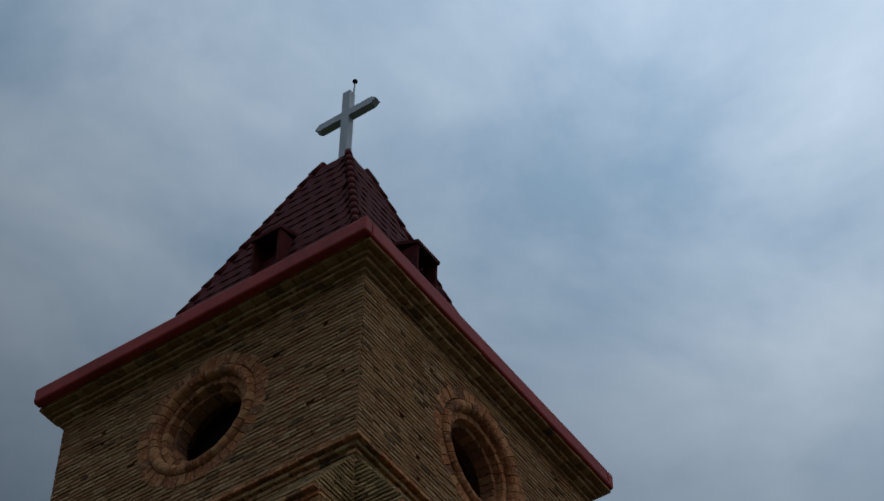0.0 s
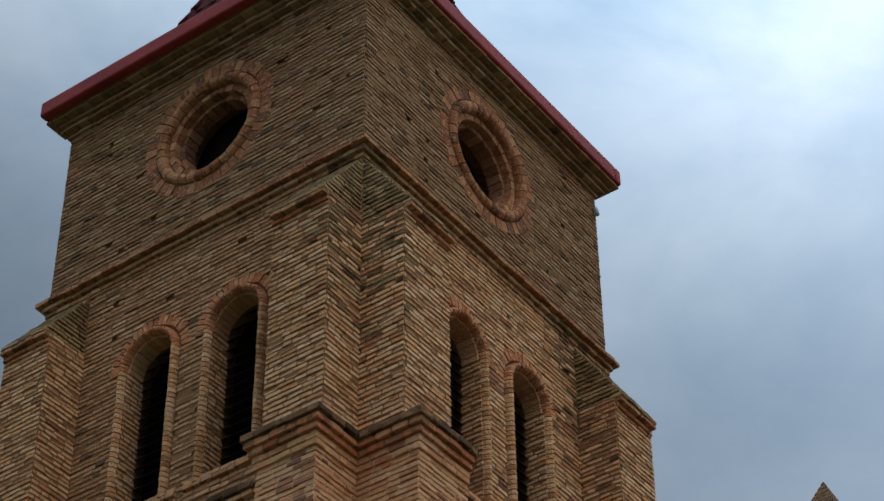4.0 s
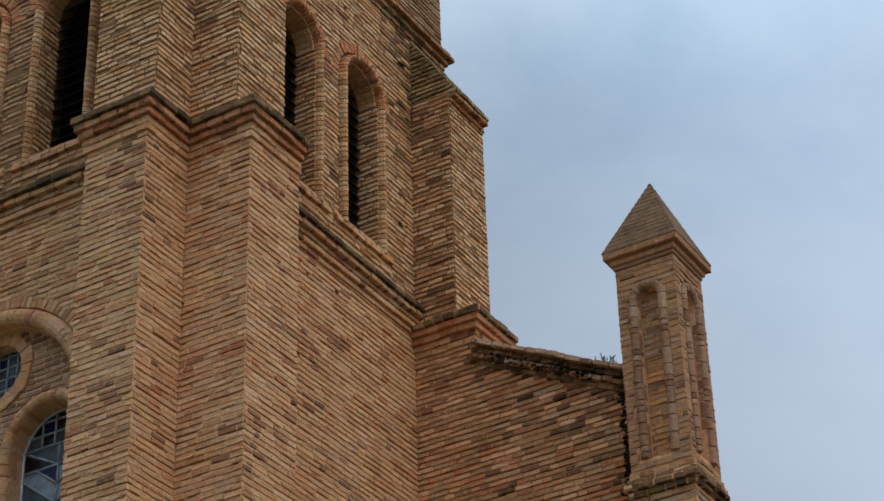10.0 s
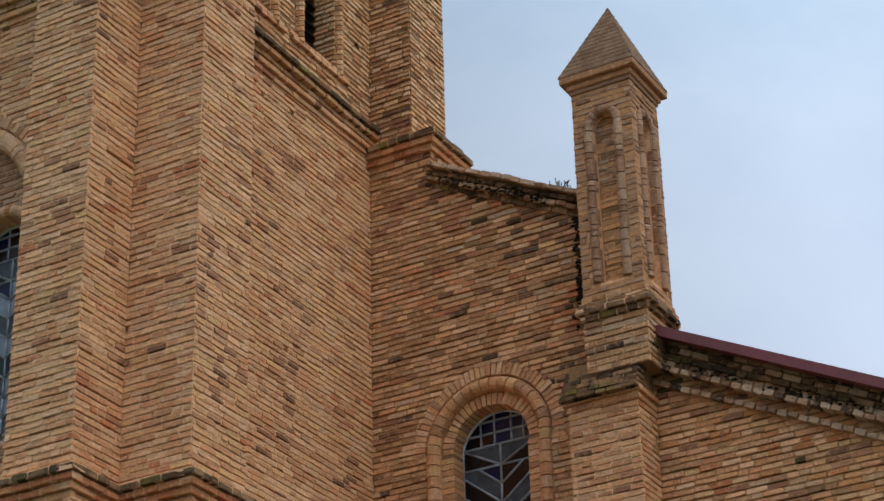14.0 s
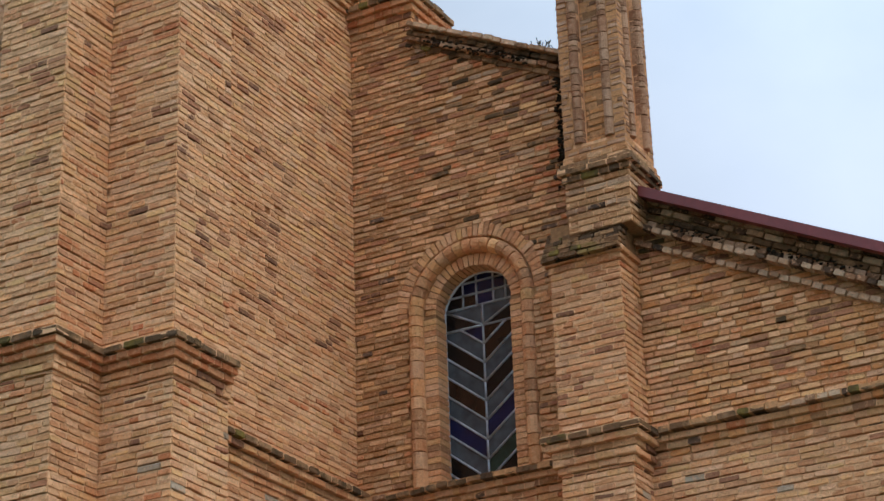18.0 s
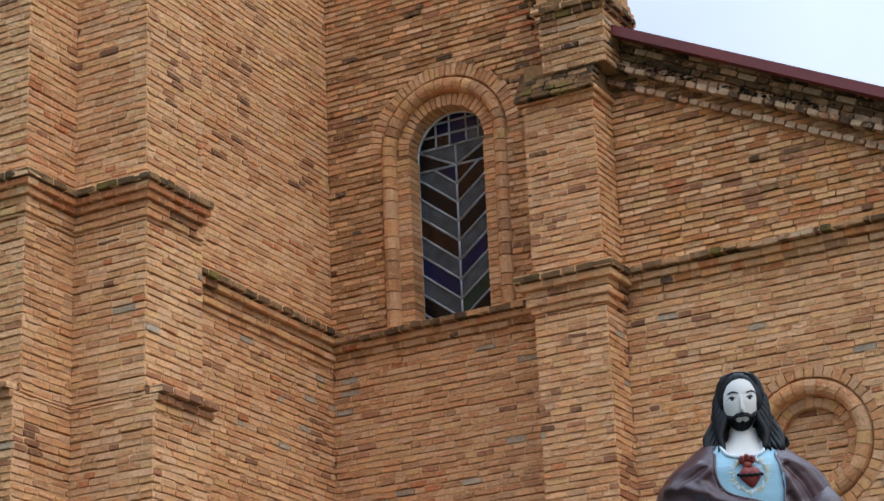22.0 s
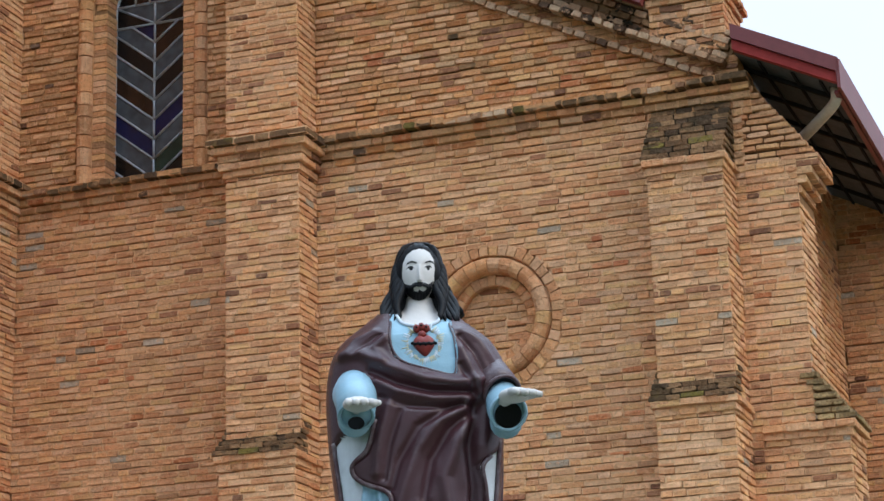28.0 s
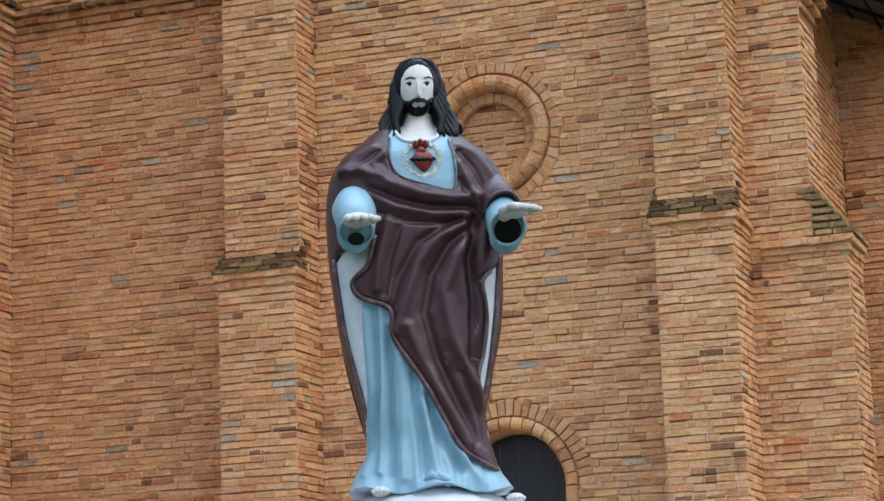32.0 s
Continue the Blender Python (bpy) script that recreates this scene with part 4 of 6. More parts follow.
top = [(TCX + sx * 2.3, TCY + sy * 2.3, 22.80) for sx, sy in ((-1, -1), (1, -1), (1, 1), (-1, 1))]
part("roof_skirt", solid(skirt + top, [(0, 1, 5, 4), (1, 2, 6, 5), (2, 3, 7, 6), (3, 0, 4, 7), (4, 5, 6, 7), (0, 3, 2, 1)]), TILE, roof)
TILE_MESH = tile_mesh()
tile_rest = bmesh.new()
tile_count = 0
for c0, c1 in (((-1, -1), (1, -1)), ((1, -1), (1, 1)), ((1, 1), (-1, 1)), ((-1, 1), (-1, -1))):
    a, b, up = roof_corner(*c0, 0), roof_corner(*c1, 0), (roof_corner(*c0, 1) + roof_corner(*c1, 1)) / 2
    mid = (a + b) / 2
    slope = (up - mid)
    du, dv = (b - a).normalized(), slope.normalized()
    dn = du.cross(dv)
    rows = int(slope.length / 0.315)
    for k in range(rows):
        half = (b - a).length / 2 * (1 - k / rows) + RT * k / rows - 0.05
        n = int(2 * half / 0.25)
        for i in range(n):
            m = Matrix((du, dv, dn)).transposed().to_4x4()
            m.translation = mid + dv * k * 0.315 + du * ((i + 0.5) * 0.25 - n * 0.125 + 0.0) + dn * 0.01
            m = m @ pose(0, 0, 0, random.uniform(-1, 1), 0, random.uniform(-1.2, 1.2))
            if tile_count < 300 and (c0, c1) in (((-1, -1), (1, -1)), ((1, -1), (1, 1))) and (k + i) % 2 == 0:
                ob = new("tile", TILE_MESH)
                ob.parent, ob.matrix_basis = roof, m
                tile_count += 1
            else:
                tile_rest.from_mesh(TILE_MESH)
                tile_rest.verts.ensure_lookup_table()
                for v in tile_rest.verts[-28:]:
                    v.co = m @ v.co
part("tiles", tile_rest, TILE, roof)["kind"] = "stuff"
for sx, sy in ((1, -1), (1, 1), (-1, 1), (-1, -1)):
    n = 19
    for k in range(n):
        a, b = roof_corner(sx, sy, k / n), roof_corner(sx, sy, (k + 1.12) / n)
        part("hip_tile", tube([a + Vector((0, 0, 0.05)), b + Vector((0, 0, 0.02))], [0.068, 0.056], 10), TILE, roof)


def dormer(cx, cy, ang):
    """A small hooded roof vent; a black sheet gives its mouth the inner shade."""
    m = Matrix.Translation((cx, cy, 0)) @ pose(0, 0, 0, 0, 0, ang)
    def at(x, y, z):
        return m @ Vector((x, y, z))
    w, z0, z1, y0, y1 = 0.25, 24.45, 25.42, -0.20, 0.30
    sides = part("vent_cheek", solid([at(-w, y0, z0), at(-w, y0, z1), at(-w, y1, z1), at(-w, y1, z0), at(-w + .04, y0, z0), at(-w + .04, y0, z1), at(-w + .04, y1, z1), at(-w + .04, y1, z0)],
         [(0, 1, 2, 3), (4, 7, 6, 5), (0, 4, 5, 1), (1, 5, 6, 2), (3, 2, 6, 7), (0, 3, 7, 4)]), TILE, roof)
    part("vent_cheek", solid([at(w, y0, z0), at(w, y0, z1), at(w, y1, z1), at(w, y1, z0), at(w - .04, y0, z0), at(w - .04, y0, z1), at(w - .04, y1, z1), at(w - .04, y1, z0)],
         [(0, 3, 2, 1), (4, 5, 6, 7), (0, 1, 5, 4), (1, 2, 6, 5), (3, 7, 6, 2), (0, 4, 7, 3)]), TILE, roof)
    part("vent_mouth", solid([at(-w, 0.1, z0), at(w, 0.1, z0), at(w, 0.1, z1), at(-w, 0.1, z1)], [(0, 1, 2, 3)]), NEAR_BLACK, roof)
    part("vent_hood", solid([at(-w - .02, y0 - .03, z1 - .02), at(w + .02, y0 - .03, z1 - .02), at(w + .02, y1 + .06, z1 + .20), at(-w - .08, y1 + .06, z1 + .20),
         at(-w - .02, y0 - .03, z1 + .05), at(w + .02, y0 - .03, z1 + .05), at(w + .02, y1 + .06, z1 + .27), at(-w - .08, y1 + .06, z1 + .27)],
         [(0, 3, 2, 1), (4, 5, 6, 7), (0, 1, 5, 4), (1, 2, 6, 5), (2, 3, 7, 6), (3, 0, 4, 7)]), TILE, roof)


dormer(-14.24, 15.83, 0)
dormer(-12.74, 17.22, 90)

cross = thing("roof_cross", "grey painted metal cross on the tower roof", "cross", at=(0, 0, 0))
CX, CY, CZ = -14.19, 17.20, 28.05
part("upright", box((CX - 0.075, CY - 0.07, CZ), (CX + 0.075, CY + 0.07, 30.36), 0.006), CROSS_PAINT, cross)
for s in (-1, 1):
    pr = [(CX + s * 0.075, CY - 0.065, 29.69), (CX + s * 0.52, CY - 0.065, 29.69), (CX + s * 0.61, CY - 0.065, 29.77), (CX + s * 0.52, CY - 0.065, 29.85), (CX + s * 0.075, CY - 0.065, 29.85)]
    part("arm", prism(pr, (0, 1, 0), 0.13), CROSS_PAINT, cross)
rod = thing("lightning_rod", "thin metal lightning rod with a round tip", "lightning rod")
part("rod", tube([(CX + 0.02, CY + 0.085, 29.9), (CX + 0.02, CY + 0.09, 30.40), (CX + 0.03, CY + 0.10, 30.74)], [0.02, 0.02, 0.012], 8), CROSS_PAINT, rod)
bm = bmesh.new()
bmesh.ops.create_uvsphere(bm, u_segments=10, v_segments=8, radius=0.045, matrix=pose(CX + 0.03, CY + 0.10, 30.78))
part("tip", bm, NEAR_BLACK, rod)

# ---- aisle front ----
W_CU, W_SPRING, W_SILL = -10.20, 10.73, 8.80
N_CU, N_CV = -6.50, 6.88
D_CU, D_SPRING, D_R = -6.44, 3.57, 0.54
gable_line = [(-11.63, 0), (-4.0, 0), (-4.0, 9.12), (-8.25, 11.32), (-8.25, 11.5), (-8.95, 11.5), (-8.95, 13.18), (-10.83, 14.17), (-10.83, 14.5), (-11.63, 14.5)]
gable_low = [(-11.63, 0), (-4.0, 0), (-4.0, 8.7), (-11.63, 8.7)]
gable_high = [(-11.63, 8.7), (-4.0, 8.7)] + gable_line[2:]
gable = link("wall_aisle_front", slab(GABLE, gable_low, [ring_outline(N_CU, N_CV, 0.44), arch_outline(D_CU, D_SPRING, D_R, 0.0001 + 0.25)], 0.6, -RECESS), MORTAR_BUFF)
part("gable_core", slab(GABLE, gable_high, [arch_outline(W_CU, W_SPRING, 0.60, W_SILL)], 0.6, -RECESS), MORTAR_MID, gable)
tagged(gable, "tan brick aisle front under a sloping coping", "wall", kind="structure")
bag = Bricks(gable, lambda c: 4.3 < c.z < 6.3 and -7.9 < c.x < -4.9)
blocked = [keyhole(W_CU, W_SPRING, 0.90, 0.755, W_SILL), ring_outline(N_CU, N_CV, 0.695), keyhole(D_CU, D_SPRING, D_R + 0.26, D_R + 0.125, 0.25)]
keep_g = lambda u, v: inside(gable_line, u, v + 0.03) and not any(inside(l, u, v) for l in blocked)
bag.face(GABLE, -11.63, -9.03, 0.3, 8.44, None, keep_g, 0.011)
bag.face(GABLE, -8.265, -4.0, 0.3, 8.54, None, keep_g, 0.011)
bag.face(GABLE, -11.63, -8.26, 8.76, 14.5, None, keep_g)
bag.face(GABLE, -8.26, -4.0, 8.86, 14.5, None, keep_g)
for k, (proud, mat) in enumerate(STRING):
    proud = (0.015, 0.02, 0.05, 0.085, 0.145)[k]
    for a, b, foot in ((-11.63, -9.03, 8.42), (-8.265, -3.9, 8.52)):
        lo, x = foot + k * 0.075, a
        while x < b:
            # the top course is mossy in patches
            end = min(b, x + 0.42)
            top_mat = BRICK_LICHEN if noise.noise(Vector((x * 1.9, 3.3, 0))) > 0.26 else BRICK_MOSS
            bag.row(GABLE, x, end, lo, lo + 0.068, proud, top_mat if k == 4 else mat, back=0.1, rough=2.2 if k == 4 else 1.0, lengths=(0.12, 0.13, 0.11) if k == 4 else (0.20, 0.105, 0.19, 0.21))
            x = end
bag.build()
arch_ring(gable, GABLE, W_CU, W_SPRING, 0.60, 0.745, 19, "moulding_brick", BRICK_ONE, proud=0.07, round_top=True)
arch_ring(gable, GABLE, W_CU, W_SPRING, 0.455, 0.60, 25, "moulding_brick", BRICK_ONE, proud=-0.045, back=0.27, gap=0.16)
arch_ring(gable, GABLE, W_CU, W_SPRING, 0.765, 0.92, 40, "voussoir", BRICK_ONE, proud=0.016, gap=0.16)
for s in (-1, 1):
    a, b = sorted((W_CU + s * 0.60, W_CU + s * 0.745))
    roll_post(gable, GABLE, a, b, W_SILL, W_SPRING, 0.07, BRICK_ONE)
    a, b = sorted((W_CU + s * 0.45, W_CU + s * 0.60))
    part("jamb", slab(GABLE, [(a, W_SILL), (b, W_SILL), (b, W_SPRING), (a, W_SPRING)], [], 0.3, -0.055), MORTAR, gable)
    for k in range(28):
        lo = W_SILL + k * COURSE
        part("jamb_brick", slab(GABLE, [(a - 0.006, lo + 0.005), (b + 0.006, lo + 0.005), (b + 0.006, lo + 0.062), (a - 0.006, lo + 0.062)], [], 0.27, -0.045), BRICK_ONE, gable)
arch_ring(gable, GABLE, N_CU, N_CV, 0.44, 0.59, 28, "moulding_brick", BRICK_ONE, 0, math.tau, 0.075, round_top=True, gap=0.05)
arch_ring(gable, GABLE, N_CU, N_CV, 0.605, 0.72, 44, "voussoir", BRICK_ONE, 0, math.tau, 0.02)
arch_ring(gable, GABLE, N_CU, N_CV, 0.335, 0.445, 30, "moulding_brick", BRICK_ONE, 0, math.tau, -0.06, 0.2, gap=0.07)
niche = part("niche_back", slab(GABLE, ring_outline(N_CU, N_CV, 0.45), [], 0.1, -0.17), MORTAR, gable)
arch_ring(gable, GABLE, D_CU, D_SPRING, D_R, D_R + 0.12, 17, "moulding_brick", BRICK_ONE, proud=0.06, round_top=True)
arch_ring(gable, GABLE, D_CU, D_SPRING, D_R + 0.13, D_R + 0.28, 30, "voussoir", BRICK_ONE, proud=0.016, gap=0.14)
for s in (-1, 1):
    a, b = sorted((D_CU + s * D_R, D_CU + s * (D_R + 0.12)))
    roll_post(gable, GABLE, a, b, 0.25, D_SPRING, 0.06, BRICK_ONE)
door = thing("door_1", "blue-black boarded door under a brick arch", "door", kind="structure")
for k in range(6):
    a = D_CU - D_R + k * D_R / 3
    top = D_SPRING + math.sqrt(max(0.0, D_R ** 2 - max(abs(a - D_CU), abs(a + D_R / 3 - D_CU)) ** 2))
    pts = [(a + 0.006, 0.25), (a + D_R / 3 - 0.006, 0.25)] + [(u, D_SPRING + math.sqrt(max(0, (D_R - 0.01) ** 2 - (u - D_CU) ** 2))) for u in np.linspace(a + D_R / 3 - 0.006, a + 0.006, 6)]
    part("board", slab(GABLE, pts, [], 0.05, -0.32), DOOR_PAINT, door)


# ---- leaded windows ----
def clip(poly, loop):
    """A polygon cut to a convex outline that runs anticlockwise."""
    for (x0, y0), (x1, y1) in zip(loop, loop[1:] + loop[:1]):
        out = []
        side = lambda p: (x1 - x0) * (p[1] - y0) - (y1 - y0) * (p[0] - x0)
        for p, q in zip(poly, poly[1:] + poly[:1]):
            a, b = side(p), side(q)
            if a >= 0:
                out.append(p)
            if (a > 0) != (b > 0) and a != b:
                t = a / (a - b)
                out.append((p[0] + (q[0] - p[0]) * t, p[1] + (q[1] - p[1]) * t))
        poly = [p for p, q in zip(out, out[1:] + out[:1]) if math.dist(p, q) > 1e-4]
        if len(poly) < 3:
            return []
    return poly


def pane(win, plane, poly, loop, depth, colour, lead=0.013):
    poly = clip(poly, loop)
    if len(poly) < 3:
        return
    cu, cv = sum(p[0] for p in poly) / len(poly), sum(p[1] for p in poly) / len(poly)
    small = [(p[0] + (cu - p[0]) * 0.01, p[1] + (cv - p[1]) * 0.01) for p in poly]
    ob = part("pane", slab(plane, small, [], 0.006, -depth), GLASS[colour], win)
    for p, q in zip(poly, poly[1:] + poly[:1]):
        if math.dist(p, q) > 0.06:
            part("lead", tube([plane.at(*p, -depth + 0.004), plane.at(*q, -depth + 0.004)], lead, 6), LEAD, win)


def chevron_window(name, label, plane, cu, r, sill, spring, depth, seed, tints=(("grey", "black", "grey", "amber", "grey", "blue", "grey", "black"), ("amber", "grey", "black", "grey", "blue", "grey", "green", "black"))):
    """An arched leaded window: chevrons of stained glass below a squared head."""
    win = thing(name, label, "window", kind="structure")
    rnd = random.Random(seed)
    loop = arch_outline(cu, spring, r, sill, 24)
    step, drop = 0.215, 0.36
    head = spring - 0.15
    count = math.ceil((head - sill + drop) / step)
    for k in range(count, 0, -1):
        v = head - k * step
        for s in (-1, 1):
            e = cu + s * r
            poly = [(cu, v), (cu, v + step), (e, v + step + drop), (e, v + drop)]
            poly = clip(poly[::-1] if s > 0 else poly, [(cu - r, sill - 1), (cu + r, sill - 1), (cu + r, head), (cu - r, head)])
            if len(poly) < 3:
                continue
            row = tints[s > 0]
            pane(win, plane, poly, loop, depth, "blue" if k == 1 and s < 0 else row[max(0, k - 2) % len(row)])
    for s in (-1, 1):
        a = sorted((cu, cu + s * r))
        pane(win, plane, [(a[0], head), (a[1], head), (a[1], head + 0.24)] if s > 0 else [(a[0], head), (a[1], head), (a[0], head + 0.24)], loop, depth, "black")
        pane(win, plane, [(cu, head), (cu + r, head + 0.24), (cu, head + 0.24)] if s > 0 else [(cu, head), (cu, head + 0.24), (cu - r, head + 0.24)], loop, depth, "grey")
    us = [cu - r, cu - 0.5 * r, cu - 0.14 * r, cu + 0.3 * r, cu + 0.62 * r, cu + r]
    for v0, v1 in ((head + 0.24, head + 0.38), (head + 0.38, head + 0.52), (head + 0.52, spring + r)):
        for a, b in zip(us, us[1:]):
            pane(win, plane, [(a, v0), (b, v0), (b, v1), (a, v1)], loop, depth, rnd.choice(("blue", "black", "amber", "grey", "black")))
    rim = [plane.at(u, v, -depth + 0.005) for u, v in loop]
    part("window_frame", tube(rim + rim[:1], 0.018, 8), LEAD, win)
    # black sheet stands for the unlit interior behind the panes
    part("dark_backing", slab(plane, arch_outline(cu, spring, r + 0.13, sill - 0.05, 24), [], 0.02, -depth - 0.10), NEAR_BLACK, win)
    return win


chevron_window("window_1", "arched leaded window with chevrons of dark stained glass", GABLE, W_CU, 0.46, W_SILL, W_SPRING, 0.27, 4)

# the great arch of the tower front: two lancets and a round light
L_OFF, L_SPRING, L_R, T_CV, T_R = 0.72, 11.95, 0.46, 12.96, 0.31
tr = tagged(link("wall_tracery", slab(FRONT, arch_outline(A_CU, A_SPRING, A_R + 0.02, A_SILL), [arch_outline(A_CU - L_OFF, L_SPRING, L_R, A_SILL + 0.35), arch_outline(A_CU + L_OFF, L_SPRING, L_R, A_SILL + 0.35), ring_outline(A_CU, T_CV, T_R)], 0.4, -0.165), MORTAR_BUFF), "brick tracery filling the great tower arch", "wall", kind="structure")
bag = Bricks(tr)
P_TR = Plane(0, Y0 + 0.16, 1, 0)
tr_in = arch_outline(A_CU, A_SPRING, A_R, A_SILL)
tr_no = [arch_outline(A_CU + s * L_OFF, L_SPRING, L_R + 0.13, A_SILL + 0.35) for s in (-1, 1)] + [ring_outline(A_CU, T_CV, T_R + 0.15)]
bag.face(P_TR, A_CU - A_R, A_CU + A_R, A_SILL, 13.6, BRICK_PINK, lambda u, v: inside(tr_in, u, v) and not any(inside(l, u, v) for l in tr_no), 0.006)
bag.build()
for s in (-1, 1):
    arch_ring(tr, P_TR, A_CU + s * L_OFF, L_SPRING, L_R, L_R + 0.13, 26, "moulding_brick", BRICK_ONE, proud=0.07, back=0.2, round_top=True, gap=0.05)
    for q in (-1, 1):
        a, b = sorted((A_CU + s * L_OFF + q * L_R, A_CU + s * L_OFF + q * (L_R + 0.13)))
        roll_post(tr, P_TR, a, b, A_SILL + 0.35, L_SPRING, 0.07, BRICK_ONE)
    chevron_window("window_2" if s < 0 else "window_3", "tall leaded lancet of blue and grey stained glass", P_TR, A_CU + s * L_OFF, L_R, A_SILL + 0.35, L_SPRING, 0.20, 8 + s, (("pale", "grey", "pale", "green", "grey"), ("pale", "grey", "pale", "blue", "pale")))
arch_ring(tr, P_TR, A_CU, T_CV, T_R, T_R + 0.15, 26, "moulding_brick", BRICK_ONE, 0, math.tau, 0.03, back=0.2, gap=0.05)
win = thing("window_4", "round leaded window of small dark squares", "window", kind="structure")
loop = ring_outline(A_CU, T_CV, T_R + 0.02, 28)
rnd = random.Random(2)
for i in range(-3, 3):
    for j in range(-3, 3):
        pane(win, P_TR, [(A_CU + i * 0.13, T_CV + j * 0.13), (A_CU + (i + 1) * 0.13, T_CV + j * 0.13), (A_CU + (i + 1) * 0.13, T_CV + 0.13 + j * 0.13), (A_CU + i * 0.13, T_CV + 0.13 + j * 0.13)], loop, 0.13, rnd.choice(("grey", "black", "blue", "grey", "plum")), 0.015)
# interior shade behind the round light, as a black sheet
part("dark_backing", slab(P_TR, loop, [], 0.02, -0.5), NEAR_BLACK, win)
arch_ring(wall_front, FRONT, A_CU, A_SPRING, A_R, A_R + 0.19, 46, "moulding_brick", BRICK_ONE, proud=0.085, round_top=True, gap=0.05)
arch_ring(wall_front, FRONT, A_CU, A_SPRING, A_R + 0.205, A_R + 0.34, 60, "voussoir", BRICK_ONE, proud=0.012, gap=0.16)
for s in (-1, 1):
    a, b = sorted((A_CU + s * A_R, A_CU + s * (A_R + 0.19)))
    roll_post(wall_front, FRONT, a, b, A_SILL, A_SPRING, 0.085, BRICK_ONE)

# round niche: its bricked-up back
bag = Bricks(niche)
NICHE = Plane(0, GY + 0.15, 1, 0)
nl = ring_outline(N_CU, N_CV, 0.39)
bag.face(NICHE, N_CU - 0.44, N_CU + 0.44, N_CV - 0.44, N_CV + 0.44, BRICK, lambda u, v: inside(nl, u, v), 0.006)
bag.build()

# ---- pilasters of the aisle front ----
def pilaster(label, x0, x1, y_low, y_mid, z_mid, z_mid2, z_top, upper=None):
    ob = thing("pilaster", label, "pilaster", "aisle pilasters")
    bag = Bricks(ob, lambda c: c.z > 3.2 and c.y < GY - 0.3, 300)
    stage(ob, bag, x0, x1, y_low, GY, 0, z_mid, "FRL")
    wrap(bag, x0, x1, y_low, GY, z_mid - 0.14, [(0.02, BRICK), (0.045, BRICK)], "FRL")
    weathering(ob, bag, x0 - 0.05, x1 + 0.02, y_low - 0.06, y_mid + 0.12, z_mid, z_mid2, "F", BRICK_MOSS, high=0.070)
    stage(ob, bag, x0, x1, y_mid, GY, z_mid, z_top, "FRL")
    if upper:
        wrap(bag, x0, x1, y_mid, GY, z_top, STRING, "FRL", 0.077)
        part("core", box((x0, y_mid, z_top), (x1, GY, z_top + 0.385)), MORTAR, ob)
        stage(ob, bag, x0, x1, y_mid, GY, z_top + 0.38, upper, "FRL")
        wrap(bag, x0, x1, y_mid, GY, upper - 0.14, [(0.02, BRICK), (0.05, BRICK)], "FRL")
        weathering(ob, bag, x0 - 0.05, x1 + 0.04, y_mid - 0.13, y_mid + 0.10, upper - 0.04, upper + 0.36, "F", BRICK_MOSS)
        part("core", box((x0, y_mid + 0.05, upper), (x1, GY, upper + 0.40)), MORTAR, ob)
    else:
        wrap(bag, x0, x1, y_mid, GY, z_top - 0.14, [(0.02, BRICK), (0.045, BRICK)], "FRL")
        weathering(ob, bag, x0 - 0.05, x1 + 0.02, y_mid - 0.05, GY + 0.02, z_top, 8.68, "F", BRICK_MOSS, high=0.070)
    bag.build()
    return ob


pilaster("tan brick pilaster under the pinnacle, with mossy set-offs", -9.03, -8.265, 18.42, 18.57, 5.70, 6.02, 8.47, 10.75)
pilaster("tan brick pilaster with two sloping mossy caps", -4.795, -4.107, 18.38, 18.52, 5.78, 6.10, 8.03)

# ---- corner buttress of the aisle ----
cb = thing("buttress", "pale tan brick corner buttress with sloping caps", "buttress", "aisle buttresses")
bag = Bricks(cb, lambda c: 5.9 < c.z < 7.7, 200)
stage(cb, bag, -4.0, -3.24, GY, 19.69, 0, 5.60, "FR")
wrap(bag, -4.0, -3.24, GY, 19.69, 5.45, [(0.03, BRICK), (0.06, BRICK)], "FR")
weathering(cb, bag, -3.53, -3.16, GY - 0.03, 19.72, 5.60, 6.06, "R", BRICK_GREEN, "FR")
stage(cb, bag, -4.0, -3.53, GY, 19.69, 5.60, 7.62, "FR")
part("core", box((-4.0, GY, 7.62), (-3.53, 19.69, 8.05)), MORTAR, cb)
wrap(bag, -4.0, -3.53, GY, 19.69, 7.72, [(0.03, BRICK), (0.08, BRICK), (0.14, BRICK_PALE), (0.20, BRICK)], "R", 0.077)
bag.face(Plane(0, GY, 1, 0), -4.0, -3.53, 7.62, 8.05)
weathering(cb, bag, -4.02, -3.32, GY - 0.005, 19.69, 8.02, 8.93, "R", BRICK, "FR")
bag.build()

# ---- raking copings ----
rake = thing("coping", "mossy brick coping stepping up the aisle gable", "coping")
bag = Bricks(rake, lambda c: c.x > -7.9, 290)
R1 = GABLE.raked(-8.26, 10.90, -0.500)
# second row: dark brick paints in the shadow between the projecting rows
for k, (proud, mat, lens) in enumerate([(0.075, BRICK_LICHEN, (0.10, 0.105, 0.11)), (-0.01, BRICK_MOSS, (0.12, 0.125)), (0.15, BRICK_LICHEN, (0.10, 0.105, 0.11)), (0.055, BRICK_LICHEN, (0.12, 0.15, 0.11)), (0.050, BRICK_MOSS, (0.12, 0.2, 0.25)), (0.06, BRICK_LICHEN, (0.20, 0.12, 0.14)), (0.05, BRICK_LICHEN, (0.12, 0.2, 0.16))]):
    lo = k * 0.074
    bag.row(R1, 0.0, 4.60 - 0.02 * k, lo, lo + 0.066, proud, mat, back=0.16, lengths=lens, rough=1.6, joint=0.016)
bag.build()
